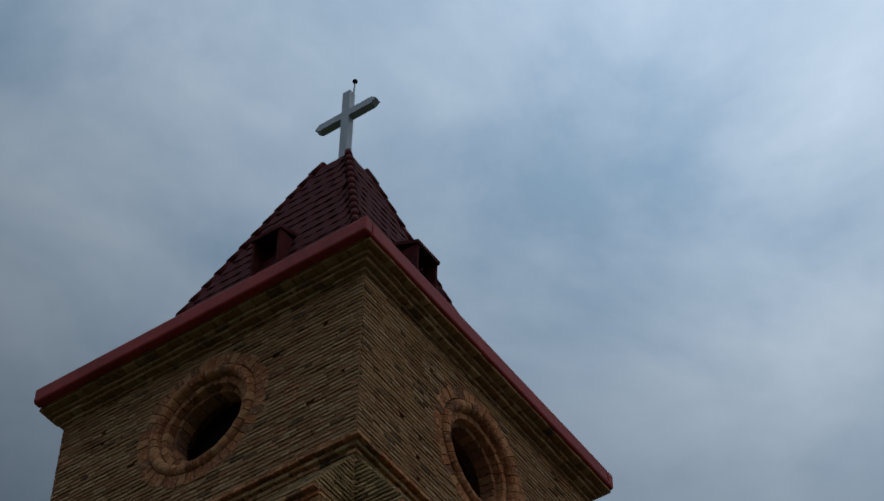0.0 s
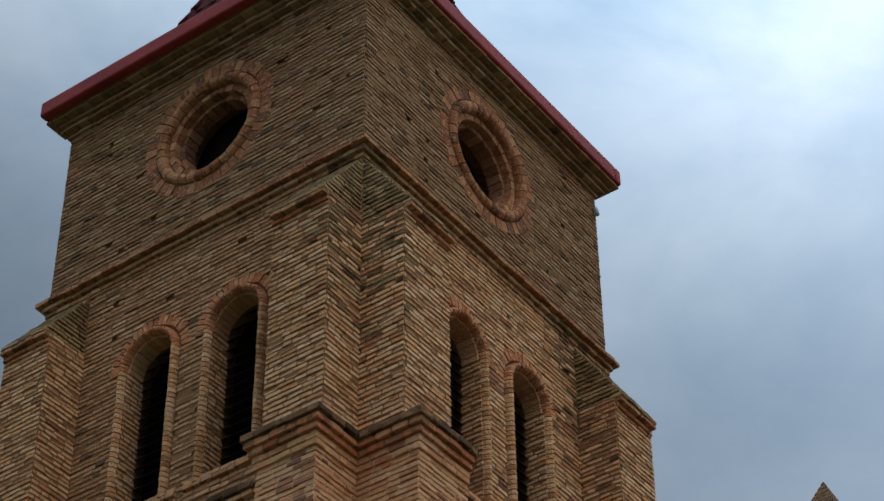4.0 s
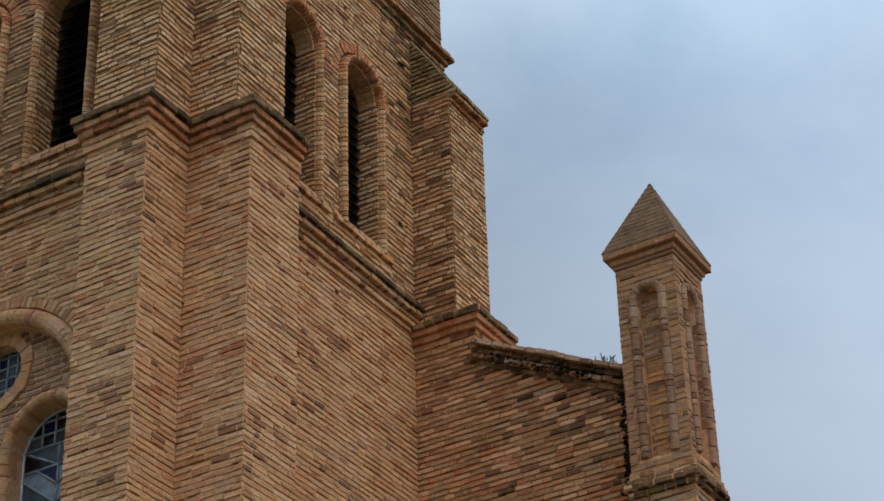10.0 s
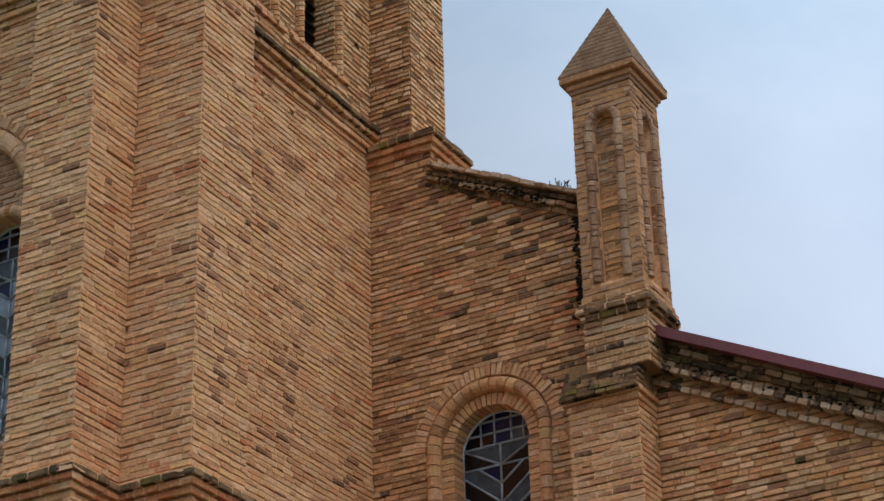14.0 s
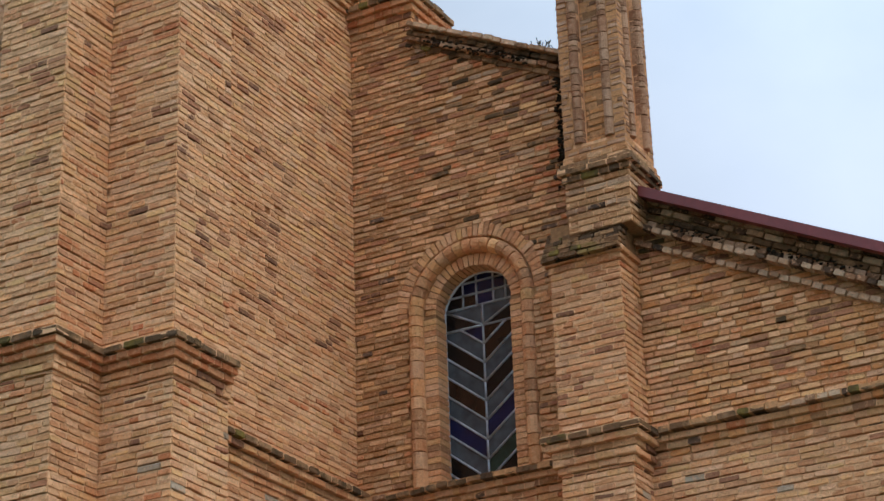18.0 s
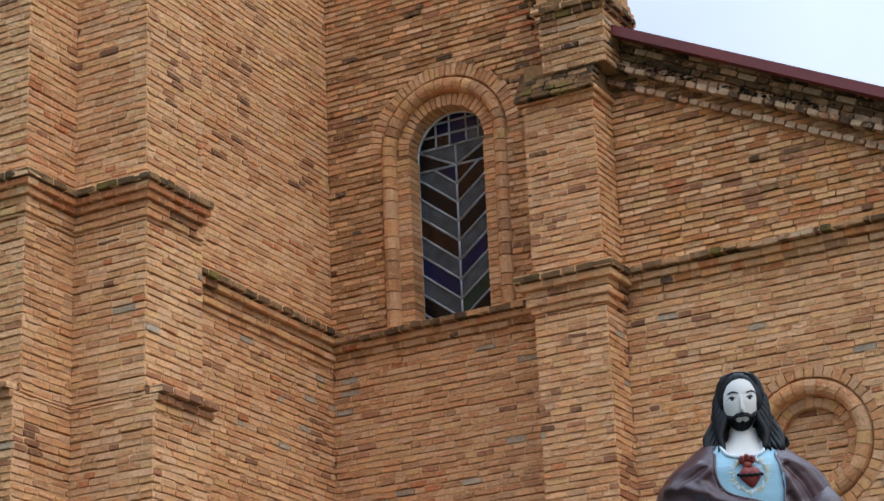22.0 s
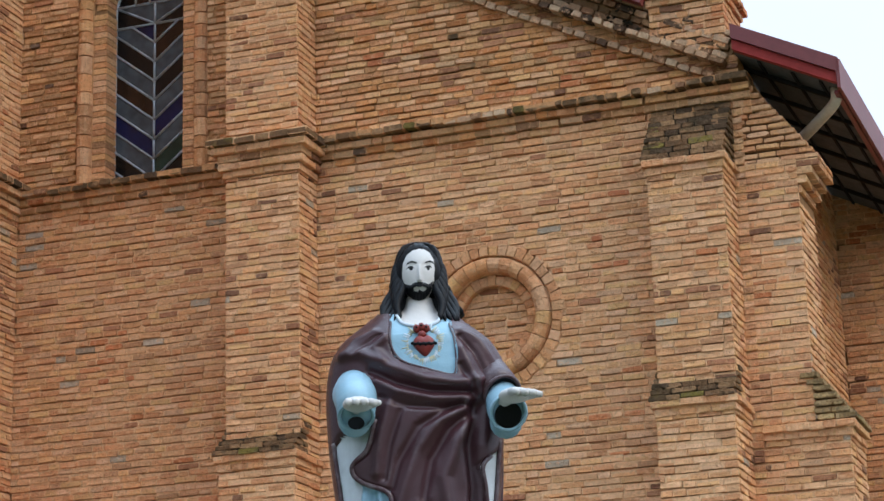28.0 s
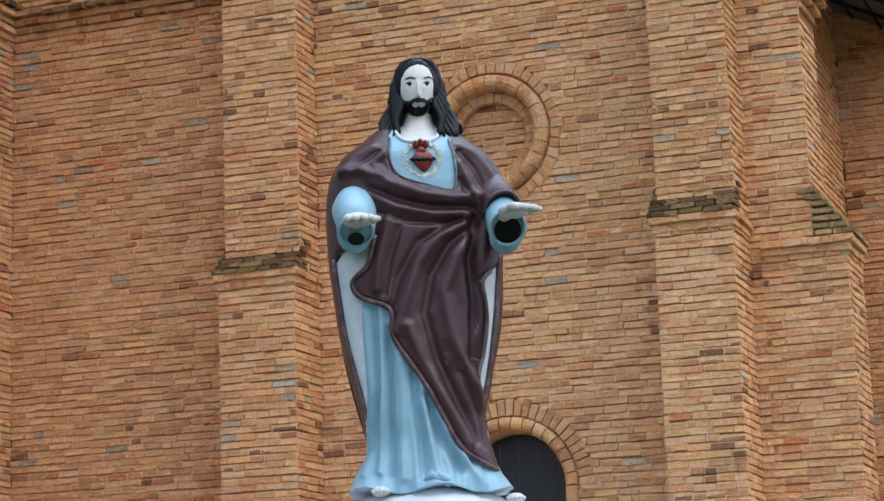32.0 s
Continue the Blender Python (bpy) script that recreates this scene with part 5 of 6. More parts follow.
pr = [(-8.25, GY - 0.006, 10.92), (-4.15, GY - 0.006, 8.87), (-4.0, GY - 0.006, 9.24), (-8.25, GY - 0.006, 11.44)]
part("bedding", prism(pr, (0, 1, 0), 0.4), MORTAR, rake)
rake2 = thing("coping", "black-stained brick coping sloping from the tower", "coping")
bag = Bricks(rake2)
R2 = GABLE.raked(-10.90, 14.03, -0.500)
for k, (proud, mat) in enumerate([(0.03, BRICK_MOSS), (0.08, BRICK_LICHEN), (0.09, BRICK_MOSS), (0.15, BRICK_LICHEN)]):
    bag.row(R2, 0.0, 2.16, k * 0.072, k * 0.072 + 0.065, proud, mat, back=0.5, lengths=(0.12, 0.2, 0.125), rough=2.0)
bag.build()
pr = [(-10.88, GY - 0.01, 14.05), (-8.95, GY - 0.01, 13.09), (-8.95, GY - 0.01, 13.34), (-10.88, GY - 0.01, 14.30)]
part("bedding", prism(pr, (0, 1, 0), 0.55), MORTAR, rake2)
# black moss along the ledges and beside the pinnacle
moss = tagged(thing("moss", "black moss grown along the brick ledges", "moss"), kind="stuff")
clumps = bmesh.new()
mrng = random.Random(12)


def moss_line(p, q, count, size, spread):
    p, q = Vector(p), Vector(q)
    for _ in range(count):
        c = p.lerp(q, mrng.random()) + Vector([mrng.gauss(0, s) for s in spread])
        if noise.noise(c * 1.7) < -0.18:
            continue
        s = size * mrng.uniform(0.5, 1.5)
        made = bmesh.ops.create_icosphere(clumps, subdivisions=1, radius=1, matrix=Matrix.Translation(c) @ Matrix.Diagonal((s * mrng.uniform(0.8, 2.0), s, s * mrng.uniform(0.5, 1.0), 1)))
        for v in made["verts"]:
            v.co += Vector([mrng.uniform(-0.3, 0.3) * s for _ in range(3)])


moss_line((-9.03, 18.99, 11.5), (-9.01, 18.99, 13.20), 330, 0.017, (0.020, 0.012, 0.02))
moss_line((-9.08, 18.99, 10.9), (-9.04, 18.99, 11.6), 90, 0.016, (0.035, 0.012, 0.02))
moss_line((-10.6, 18.89, 13.98), (-8.95, 18.89, 13.17), 110, 0.014, (0.01, 0.015, 0.025))
moss_line((-8.1, 18.92, 11.10), (-4.9, 18.92, 9.50), 200, 0.013, (0.01, 0.02, 0.035))
part("clumps", clumps, MOSS, moss)["kind"] = "stuff"
weed = tagged(thing("weed", "dry weeds growing on the coping", "plant"), kind="stuff")
for k in range(16):
    x = -9.18 + random.uniform(-0.10, 0.10)
    z = 13.42 - 0.5 * (x + 9.18)
    p = [Vector((x, GY - 0.02, z))]
    for j in range(3):
        p.append(p[-1] + Vector((random.uniform(-0.05, 0.05), random.uniform(-0.03, 0.03), random.uniform(0.03, 0.07))))
    part("stem", tube(p, [0.006, 0.005, 0.004, 0.007], 5), TWIG, weed)


# ---- pinnacles ----
def pinnacle(label, cx, cy, z, first=0):
    """A square brick pinnacle: moulded base, panelled shaft with niches, capped by a pyramid."""
    ob = thing("pinnacle", label, "pinnacle", "aisle pinnacles")
    bag = Bricks(ob, lambda c: c.z > z + 0.3, 240, 0.9, MORTAR_MID)
    h, s, b = 0.345, z + 0.62, z
    part("plinth", box((cx - 0.34, cy - 0.34, b - 0.5 + first * 0.072), (cx + 0.34, cy + 0.34, b + 0.34)), MORTAR, ob)
    for k, g in enumerate((0.35, 0.35, 0.35, 0.36, 0.36, 0.36, 0.36, 0.36, 0.385, 0.42, 0.39, 0.365)):
        if k < first:
            continue
        wrap(bag, cx - 0.36, cx + 0.36, cy - 0.36, cy + 0.36, b - 0.5 + k * 0.072, [(g - 0.36, (BRICK_TERRA if k == 9 else BRICK) if first else BRICK_MOSS if k in (8, 9, 10) else BRICK_LICHEN if k in (3, 6) else BRICK_PALE)], "FRL")
        bag.row(Plane(0, cy + 0.36, -1, 0), -cx - g, -cx + g, b - 0.5 + k * 0.072, b - 0.435 + k * 0.072, g - 0.36, BRICK, back=0.12)
    z0, z1 = b + 0.34, b + 2.83
    faces = [Plane(cx, cy - h, 1, 0), Plane(cx + h, cy, 0, 1), Plane(cx, cy + h, -1, 0), Plane(cx - h, cy, 0, -1)]
    for p in faces:
        hole = arch_outline(0, z1 - 0.45, 0.125, z0 + 0.16, 14)
        e = h if p in (faces[0], faces[2]) else h - 0.11
        part("shaft_side", slab(p, [(-e, z0), (e, z0), (e, z1), (-e, z1)], [hole], 0.11, -0.012), MORTAR_BUFF, ob)
        block = arch_outline(0, z1 - 0.45, 0.235, z0 + 0.14, 14)
        bag.face(p, -h, h, z0, z1, BRICK_PINK, lambda u, v: not inside(block, u, v), 0.005)
        inner = Plane(0, 0, 1, 0)
        inner.o, inner.u, inner.n = p.at(0, 0, -0.10), p.u, p.n
        bag.face(inner, -0.13, 0.13, z0 + 0.16, z0 + 1.35, BRICK_ORANGE, None, 0.004)
        bag.face(inner, -0.13, 0.13, z0 + 1.35, z1 - 0.32, BRICK_PINK, None, 0.004)
        part("niche_back", slab(p, arch_outline(0, z1 - 0.45, 0.13, z0 + 0.15, 14), [], 0.02, -0.10), MORTAR, ob)
        arch_ring(ob, p, 0, z1 - 0.45, 0.125, 0.225, 13, "moulding_brick", BRICK_PINK_ONE, proud=0.04, back=0.06, round_top=True, gap=0.04)
        for q in (-1, 1):
            a, c = sorted((q * 0.125, q * 0.225))
            roll_post(ob, p, a, c, z0 + 0.16, z1 - 0.45, 0.045, BRICK_PINK_ONE, 0.06, (0.135, 0.0675, 0.20))
    bag.build()
    for k, (g, t) in enumerate(((0.365, 0.05), (0.39, 0.07), (0.445, 0.085))):
        lo = z1 + (0, 0.05, 0.12)[k]
        part("cap_slab", box((cx - g, cy - g, lo), (cx + g, cy + g, lo + t), 0.012), (BRICK_PINK_ONE, BRICK_TERRA_ONE, BRICK_TERRA_ONE)[k], ob)
    zc = z1 + 0.20
    rows = 15
    for k in range(rows):
        g0, lo = 0.450 * (1 - k / rows), zc + k * 1.03 / rows
        g1 = 0.450 * (1 - (k + 1) / rows)
        bmp = bmesh.new()
        v = [bmp.verts.new((cx + sx * g, cy + sy * g, zz)) for g, zz in ((g0, lo), (g0 - 0.006, lo + 0.03), (g1 + 0.004, lo + 1.03 / rows)) for sx, sy in ((-1, -1), (1, -1), (1, 1), (-1, 1))]
        for j in range(4):
            i = (j + 1) % 4
            bmp.faces.new((v[j], v[i], v[4 + i], v[4 + j]))
            bmp.faces.new((v[4 + j], v[4 + i], v[8 + i], v[8 + j]))
        bmp.faces.new(v[8:12])
        bmp.faces.new(v[3::-1])
        part("spire_course", bmp, STONE_CAP, ob)
    return ob


pinnacle("weathered brick pinnacle with arched niches and a pyramid cap", -8.455, 18.93, 11.50)
pinnacle("brick pinnacle on the aisle corner with a pyramid cap", -4.447, 19.30, 9.617, 1)

# ---- aisle roof ----
roof2 = thing("roof_aisle", "dark red sheet-metal roof with a deep eave", "roof", kind="structure")
SL = -0.508


def roof_z(x):
    return 11.47 + SL * (x + 8.17)


def roof_slice(x0, x1, y0, y1, t0, t1):
    return prism([(x0, y0, roof_z(x0) - t0), (x1, y0, roof_z(x1) - t0), (x1, y0, roof_z(x1) - t1), (x0, y0, roof_z(x0) - t1)], (0, 1, 0), y1 - y0)


part("sheet", roof_slice(-8.08, -3.04, 19.36, 27.0, 0.0, 0.03), RED_DARK, roof2, "red painted sheet metal")
part("verge_flashing", roof_slice(-8.08, -4.83, 18.86, 19.36, 0.0, 0.03), RED_DARK, roof2)
part("verge_flashing", roof_slice(-4.0, -3.04, 18.86, 19.36, 0.0, 0.03), RED_DARK, roof2)
part("verge_board", roof_slice(-8.08, -4.83, 18.74, 18.86, -0.02, 0.095), RED_DARK, roof2)
part("verge_board", roof_slice(-4.0, -3.04, 18.74, 18.86, 0.02, 0.16), RED_DARK, roof2)
part("eave_board", box((-3.06, 18.74, roof_z(-3.04) - 0.31), (-3.03, 27.0, roof_z(-3.04) - 0.04)), RED_DARK, roof2)
part("gutter", box((-3.12, 18.90, roof_z(-3.04) - 0.31), (-3.07, 27.0, roof_z(-3.04) - 0.27), 0.01), RED_DARK, roof2)
part("soffit_sheet", roof_slice(-4.01, -3.08, 18.87, 27.0, 0.24, 0.26), SHEET_UNDER, roof2)
part("verge_fascia", roof_slice(-4.0, -3.07, 18.78, 18.86, 0.165, 0.26), RED_METAL, roof2, "lighter red lower verge board")
for k in range(10):
    y = 19.25 + k * 0.75
    part("rafter", roof_slice(-4.01, -3.10, y, y + 0.05, 0.26, 0.30), RAFTER, roof2)
for x in (-3.8, -3.5, -3.25):
    part("purlin", roof_slice(x, x + 0.028, 18.9, 26.9, 0.26, 0.285), RAFTER, roof2)
pipe = thing("downpipe", "cream plastic downpipe under the eave gutter", "pipe")
pts = [(-3.125, 19.05, 8.72), (-3.125, 19.05, 8.60), (-3.13, 19.055, 8.565), (-3.15, 19.08, 8.535), (-3.185, 19.12, 8.515), (-3.26, 19.21, 8.49), (-3.55, 19.55, 8.41), (-3.66, 19.68, 8.36), (-3.85, 19.85, 8.28)]
part("tube", tube(pts, 0.052, 14), PVC, pipe)
part("outlet", tube([(-3.125, 19.05, 8.80), (-3.125, 19.05, 8.665)], 0.060, 14), NEAR_BLACK, pipe)

# ---- walls behind ----
side = tagged(link("wall_aisle_side", box((-4.6, 19.6, 0), (-4.02 - RECESS, 27.0, 9.08)), MORTAR), "tan brick side wall of the aisle", "wall", kind="structure")
bag = Bricks(side)
bag.face(Plane(-4.02, 0, 0, 1), 19.69, 23.6, 0.3, 9.07)
bag.build()
trans = tagged(link("wall_transept", box((-4.02, 23.62 + RECESS, 0), (4.0, 24.2, 9.2)), MORTAR), "tan brick wall set back beyond the aisle", "wall", kind="structure")
bag = Bricks(trans)
bag.face(Plane(0, 23.62, 1, 0), -4.02, -1.0, 2.0, 9.2)
bag.build()

# ---- ground ----
bm = bmesh.new()
bmesh.ops.create_grid(bm, x_segments=40, y_segments=40, size=900)
ground = tagged(link("ground", bm, GRASS), "trodden grass round the church", "ground", kind="structure")
tagged(link("pavement", box((-18.5, 11.5, -0.2), (1.0, 30.0, 0.12), 0.02), PAVING), "worn concrete paving along the church front", "pavement", kind="structure")

# ---- pedestal and painted statue ----
SX, SY, SZ = -3.79, 10.0, 2.64
FACE = 20.75
ped = thing("pedestal", "whitewashed square pedestal under the statue", "pedestal")
turn = Matrix.Translation((SX, SY, 0)) @ pose(0, 0, 0, 0, 0, FACE)
for name, g, z0, z1, bev in (("plinth", 0.75, 0.0, 0.35, 0.03), ("shaft", 0.52, 0.35, 2.18, 0.02), ("cornice", 0.60, 2.18, 2.30, 0.02), ("top_slab", 0.66, 2.30, 2.40, 0.02)):
    b = box((-g, -g, z0), (g, g, z1), bev)
    b.transform(turn)
    part(name, b, WHITEWASH, ped)


def paint(name, color, rough=0.42, var=0.16, dirt=0.25, spec=0.35, wear=0.0):
    n = Nodes(name, rough)
    c = n.mix(1.0, color, n.ramp(n.noise(6.0, 5.0, 0.6), [(0.3, 1 - var), (0.7, 1 + var)]), "MULTIPLY")
    streak = n.noise(9.0, 5.0, 0.65, stretch=(1.0, 1.0, 0.16))
    c = n.mix(n.ramp(streak, [(0.52, 0.0), (0.78, dirt)]), c, n.mix(1.0, c, (0.55, 0.55, 0.55), "MULTIPLY"))
    c = n.mix(n.ramp(n.noise(45.0, 4.0, 0.7), [(0.66, 0.0), (0.76, 0.5)]), c, n.mix(1.0, c, (1.5, 1.5, 1.5), "MULTIPLY"))
    if wear:
        # the paint is rubbed pale on the ridges of the cloth and worn off in fine scratches
        ridge = n.math("MULTIPLY", n.ramp(n.geo.outputs["Pointiness"], [(0.52, 0.0), (0.60, 1.0)]), n.ramp(n.noise(11.0, 5.0, 0.7), [(0.42, 0.0), (0.62, wear)]))
        c = n.mix(ridge, c, n.mix(0.55, c, (0.60, 0.57, 0.58)))
        scratch = n.noise(26.0, 5.0, 0.7, stretch=(1.0, 1.0, 0.22))
        c = n.mix(n.ramp(scratch, [(0.66, 0.0), (0.72, wear * 0.6)]), c, (0.42, 0.40, 0.41))
    n.bsdf.inputs["Specular IOR Level"].default_value = spec
    return n.done(c, n.noise(38.0, 6.0, 0.65), 0.28, 0.008)


STATUE_PAINTS = [paint("sky_blue_paint", (0.235, 0.395, 0.485), wear=0.35), paint("plum_brown_paint", (0.052, 0.019, 0.023), 0.34, spec=0.40, wear=0.5), paint("white_face_paint", (0.555, 0.525, 0.50), 0.45, 0.05, 0.1, 0.2),
                 paint("black_hair_paint", (0.0032, 0.0032, 0.0042), 0.45, spec=0.15), paint("pale_lining_paint", (0.58, 0.62, 0.66)), paint("dark_red_paint", (0.20, 0.025, 0.02), 0.4),
                 paint("dull_gold_paint", (0.52, 0.47, 0.30), 0.5), paint("grey_base_paint", (0.52, 0.57, 0.62), 0.55)]
BLUE, PLUM, SKIN, HAIR, LINING, HEART, GOLD, BASE = range(8)
sbm = bmesh.new()


def add(src, mat):
    """Takes a piece into the statue's one mesh."""
    me = bpy.data.meshes.new("piece")
    for f in src.faces:
        f.material_index, f.smooth = mat, True
    src.to_mesh(me)
    src.free()
    sbm.from_mesh(me)
    bpy.data.meshes.remove(me)


def blob(x, y, z, rx, ry, rz, mat, rot=(0, 0, 0), seg=20):
    b = bmesh.new()
    bmesh.ops.create_uvsphere(b, u_segments=seg, v_segments=seg * 2 // 3, radius=1, matrix=pose(x, y, z, *rot) @ Matrix.Diagonal((rx, ry, rz, 1)))
    add(b, mat)


def img(px, py):
    """From the drawing on which the outlines were laid out, to metres."""
    return (px - 740 - (py - 103) * 0.022) / 358, (880 - py) / 355


DIST = math.hypot(SX, SY)


def laid(px, py, y=-0.22):
    """The same for a point that stands forward of the middle by y."""
    x, z = img(px, py)
    f = (DIST + y) / DIST
    return x * f, (SZ - 1.6 + z) * f - (SZ - 1.6)


# the drawn outline: height, then the two edges of the robed figure
EDGE = [(225, 690, 792), (235, 668, 803), (245, 655, 814), (260, 636, 834), (280, 613, 858), (300, 597, 876), (325, 584, 890), (360, 578, 898), (400, 577, 896), (450, 580, 891), (500, 585, 888), (560, 594, 884), (600, 600, 880),
        (650, 612, 873), (700, 626, 865), (750, 639, 854), (785, 648, 860), (810, 649, 867), (830, 640, 873), (850, 628, 882), (865, 622, 893), (880, 616, 900)]
TOP = 1.82
BZ = np.linspace(0.0, TOP, 365)


def smooth_line(heights, values, sigma):
    line = np.interp(BZ, heights, values)
    k = np.exp(-0.5 * (np.arange(-24, 25) * (BZ[1] - BZ[0]) / sigma) ** 2)
    return np.convolve(np.pad(line, 24, mode="edge"), k / k.sum(), mode="valid")


EH = [img(0, e[0])[1] for e in EDGE][::-1]
LEFT = smooth_line(EH, [img(e[1], e[0])[0] for e in EDGE][::-1], 0.014)
RIGHT = smooth_line(EH, [img(e[2], e[0])[0] for e in EDGE][::-1], 0.014)
DEEP = smooth_line([0.0, 0.10, 0.25, 0.6, 1.2, 1.5, 1.63, 1.72, 1.78, 1.81, 1.82], [0.31, 0.285, 0.265, 0.25, 0.25, 0.245, 0.225, 0.195, 0.16, 0.135, 0.12], 0.012)


def body(z):
    l, r, d = (float(np.interp(z, BZ, k)) for k in (LEFT, RIGHT, DEEP))
    return (l + r) / 2, (r - l) / 2, d


def front_y(x, z):
    c, a, b = body(z)
    t = min(0.98, abs((x - c) / a))
    return -b * (1 - t ** 2.3) ** (1 / 2.3)


CLOAK = [laid(*p) for p in ((664, 425), (657, 460), (650, 482), (636, 492), (622, 500), (621, 514), (632, 530), (655, 542), (690, 553), (697, 572), (690, 594), (700, 618), (730, 660), (760, 706), (785, 755), (803, 792), (822, 814), (848, 828), (880, 842),
                           (872, 800), (857, 772), (850, 752), (847, 710), (842, 674), (853, 640), (861, 580), (858, 540), (850, 507), (874, 484), (888, 470), (925, 400), (925, 150), (540, 150), (540, 545), (600, 450), (652, 424))]
CHEST = [laid(*p) for p in ((690, 150), (690, 245), (689, 285), (698, 312), (716, 326), (760, 339), (807, 352), (808, 310), (803, 272), (796, 245), (795, 150))]
NECK = [laid(*p, -0.15) for p in ((702, 222), (708, 238), (724, 247), (742, 250), (761, 247), (776, 238), (781, 222), (781, 150), (702, 150))]
LINING_L = [laid(*p) for p in ((550, 520), (600, 440), (664, 410), (655, 462), (630, 496), (622, 512), (640, 540), (642, 600), (646, 650), (649, 700), (650, 765), (600, 740), (585, 685), (570, 635), (560, 585), (555, 550))]
LINING_R = [laid(*p) for p in ((866, 430), (915, 430), (912, 500), (908, 570), (900, 640), (880, 710), (849, 752), (847, 715), (843, 676), (854, 640), (862, 580), (859, 540), (851, 508), (872, 488))]


def seg_dist(x, z, line):
    best = 9.0
    for (x0, z0), (x1, z1) in zip(line, line[1:]):
        t = max(0.0, min(1.0, ((x - x0) * (x1 - x0) + (z - z0) * (z1 - z0)) / ((x1 - x0) ** 2 + (z1 - z0) ** 2)))
        best = min(best, math.hypot(x - x0 - t * (x1 - x0), z - z0 - t * (z1 - z0)))
    return best


def region(x, y, z):
    if y > 0.02:
        return PLUM if z > 0.27 else BLUE
    if z > 1.66 and inside(NECK, x, z):
        return SKIN
    if z > 1.45 and inside(CHEST, x, z):
        return BLUE
    if inside(CLOAK, x, z):
        return PLUM
    c, a, b = body(z)
    l, r = x - (c - a), (c + a) - x
    if z > 0.27 and (l < 0.030 * min(1.0, (z - 0.27) / 0.1) or r < 0.022 * min(1.0, (z - 0.27) / 0.1)):
        return PLUM
    if inside(LINING_L, x, z) or inside(LINING_R, x, z):
        return LINING
    return BLUE


def crossings(z):
    """Where the edges of the cloth areas lie at one height."""
    out = []
    for loop in (CLOAK, CHEST, LINING_L, LINING_R, NECK):
        for (x0, z0), (x1, z1) in zip(loop, loop[1:] + loop[:1]):
            if (z0 > z) != (z1 > z):
                out.append(x0 + (x1 - x0) * (z - z0) / (z1 - z0))
    if z > 0.27:
        c, a, b = body(z)
        thin = min(1.0, (z - 0.27) / 0.1)
        out += [c - a + 0.030 * thin, c + a - 0.022 * thin]
    return out


def stoop(y, z):
    """The collar dips towards the front."""
    return 0.28 * min(0.0, y) * max(0.0, min(1.0, (z - 1.66) / 0.12))


PLEATS = {"cloak": [], "skirt": []}


def pleat(cloth, height, width, *points):
    """A ridge or a hollow of the cloth along a drawn line."""
    line = [laid(*p) for p in points]
    xs, zs = [p[0] for p in line], [p[1] for p in line]
    PLEATS[cloth].append((height, width, line, min(xs) - 2.5 * width, max(xs) + 2.5 * width, min(zs) - 2.5 * width, max(zs) + 2.5 * width))


def pleats(cloth, x, z):
    return sum(h * math.exp(-(seg_dist(x, z, line) / w) ** 2) for h, w, line, x0, x1, z0, z1 in PLEATS[cloth] if x0 < x < x1 and z0 < z < z1)


# the sash that crosses under the chest, and the folds on the two shoulders
pleat("cloak", 0.034, 0.030, (606, 300), (640, 302), (690, 332), (750, 356), (805, 364), (850, 356))
pleat("cloak", -0.022, 0.015, (655, 337), (700, 361), (760, 377), (835, 378))
pleat("cloak", 0.020, 0.022, (668, 358), (705, 378), (765, 392), (838, 392))
pleat("cloak", -0.016, 0.016, (672, 385), (720, 403), (780, 408), (830, 402))
pleat("cloak", 0.016, 0.022, (662, 252), (628, 276), (604, 306))
pleat("cloak", -0.014, 0.013, (672, 268), (645, 287), (628, 300))
pleat("cloak", 0.018, 0.020, (682, 275), (664, 294), (680, 318))
pleat("cloak", 0.018, 0.020, (812, 256), (846, 282), (874, 322))
pleat("cloak", -0.020, 0.014, (812, 275), (838, 305), (858, 345))
pleat("cloak", 0.022, 0.022, (812, 300), (828, 335), (848, 378))
pleat("cloak", -0.016, 0.012, (814, 330), (824, 352), (840, 385))
# long folds that fall from the gathered arm
pleat("cloak", 0.022, 0.028, (826, 404), (776, 432), (738, 482), (716, 552), (702, 598))
pleat("cloak", -0.026, 0.022, (832, 414), (794, 446), (762, 500), (750, 565), (772, 645), (806, 722), (840, 790))
pleat("cloak", 0.030, 0.032, (836, 420), (806, 470), (784, 530), (796, 610), (832, 690), (858, 760))
pleat("cloak", -0.020, 0.018, (812, 400), (740, 440), (706, 500), (694, 548))
pleat("cloak", 0.018, 0.022, (690, 395), (676, 450), (668, 520))
pleat("cloak", -0.015, 0.014, (708, 412), (690, 470), (682, 530))
pleat("cloak", 0.020, 0.026, (722, 590), (750, 655), (786, 725), (822, 795))
pleat("cloak", -0.018, 0.014, (812, 670), (836, 735), (852, 800))
pleat("cloak", 0.016, 0.016, (842, 690), (858, 770), (872, 820))
pleat("cloak", -0.075, 0.036, (843, 400), (835, 470), (843, 545), (842, 640))
# the skirt
pleat("skirt", 0.022, 0.020, (644, 560), (656, 700), (640, 840))
pleat("skirt", -0.024, 0.014, (660, 555), (668, 700), (655, 840))
pleat("skirt", 0.022, 0.016, (674, 555), (676, 700), (672, 840))
pleat("skirt", -0.024, 0.014, (687, 590), (689, 720), (690, 845))
pleat("skirt", 0.026, 0.022, (705, 630), (712, 740), (715, 850))
pleat("skirt", -0.018, 0.018, (728, 670), (738, 770), (745, 850))
pleat("skirt", 0.020, 0.018, (744, 690), (756, 770), (775, 855))
pleat("skirt", -0.034, 0.022, (754, 712), (776, 782), (812, 842))
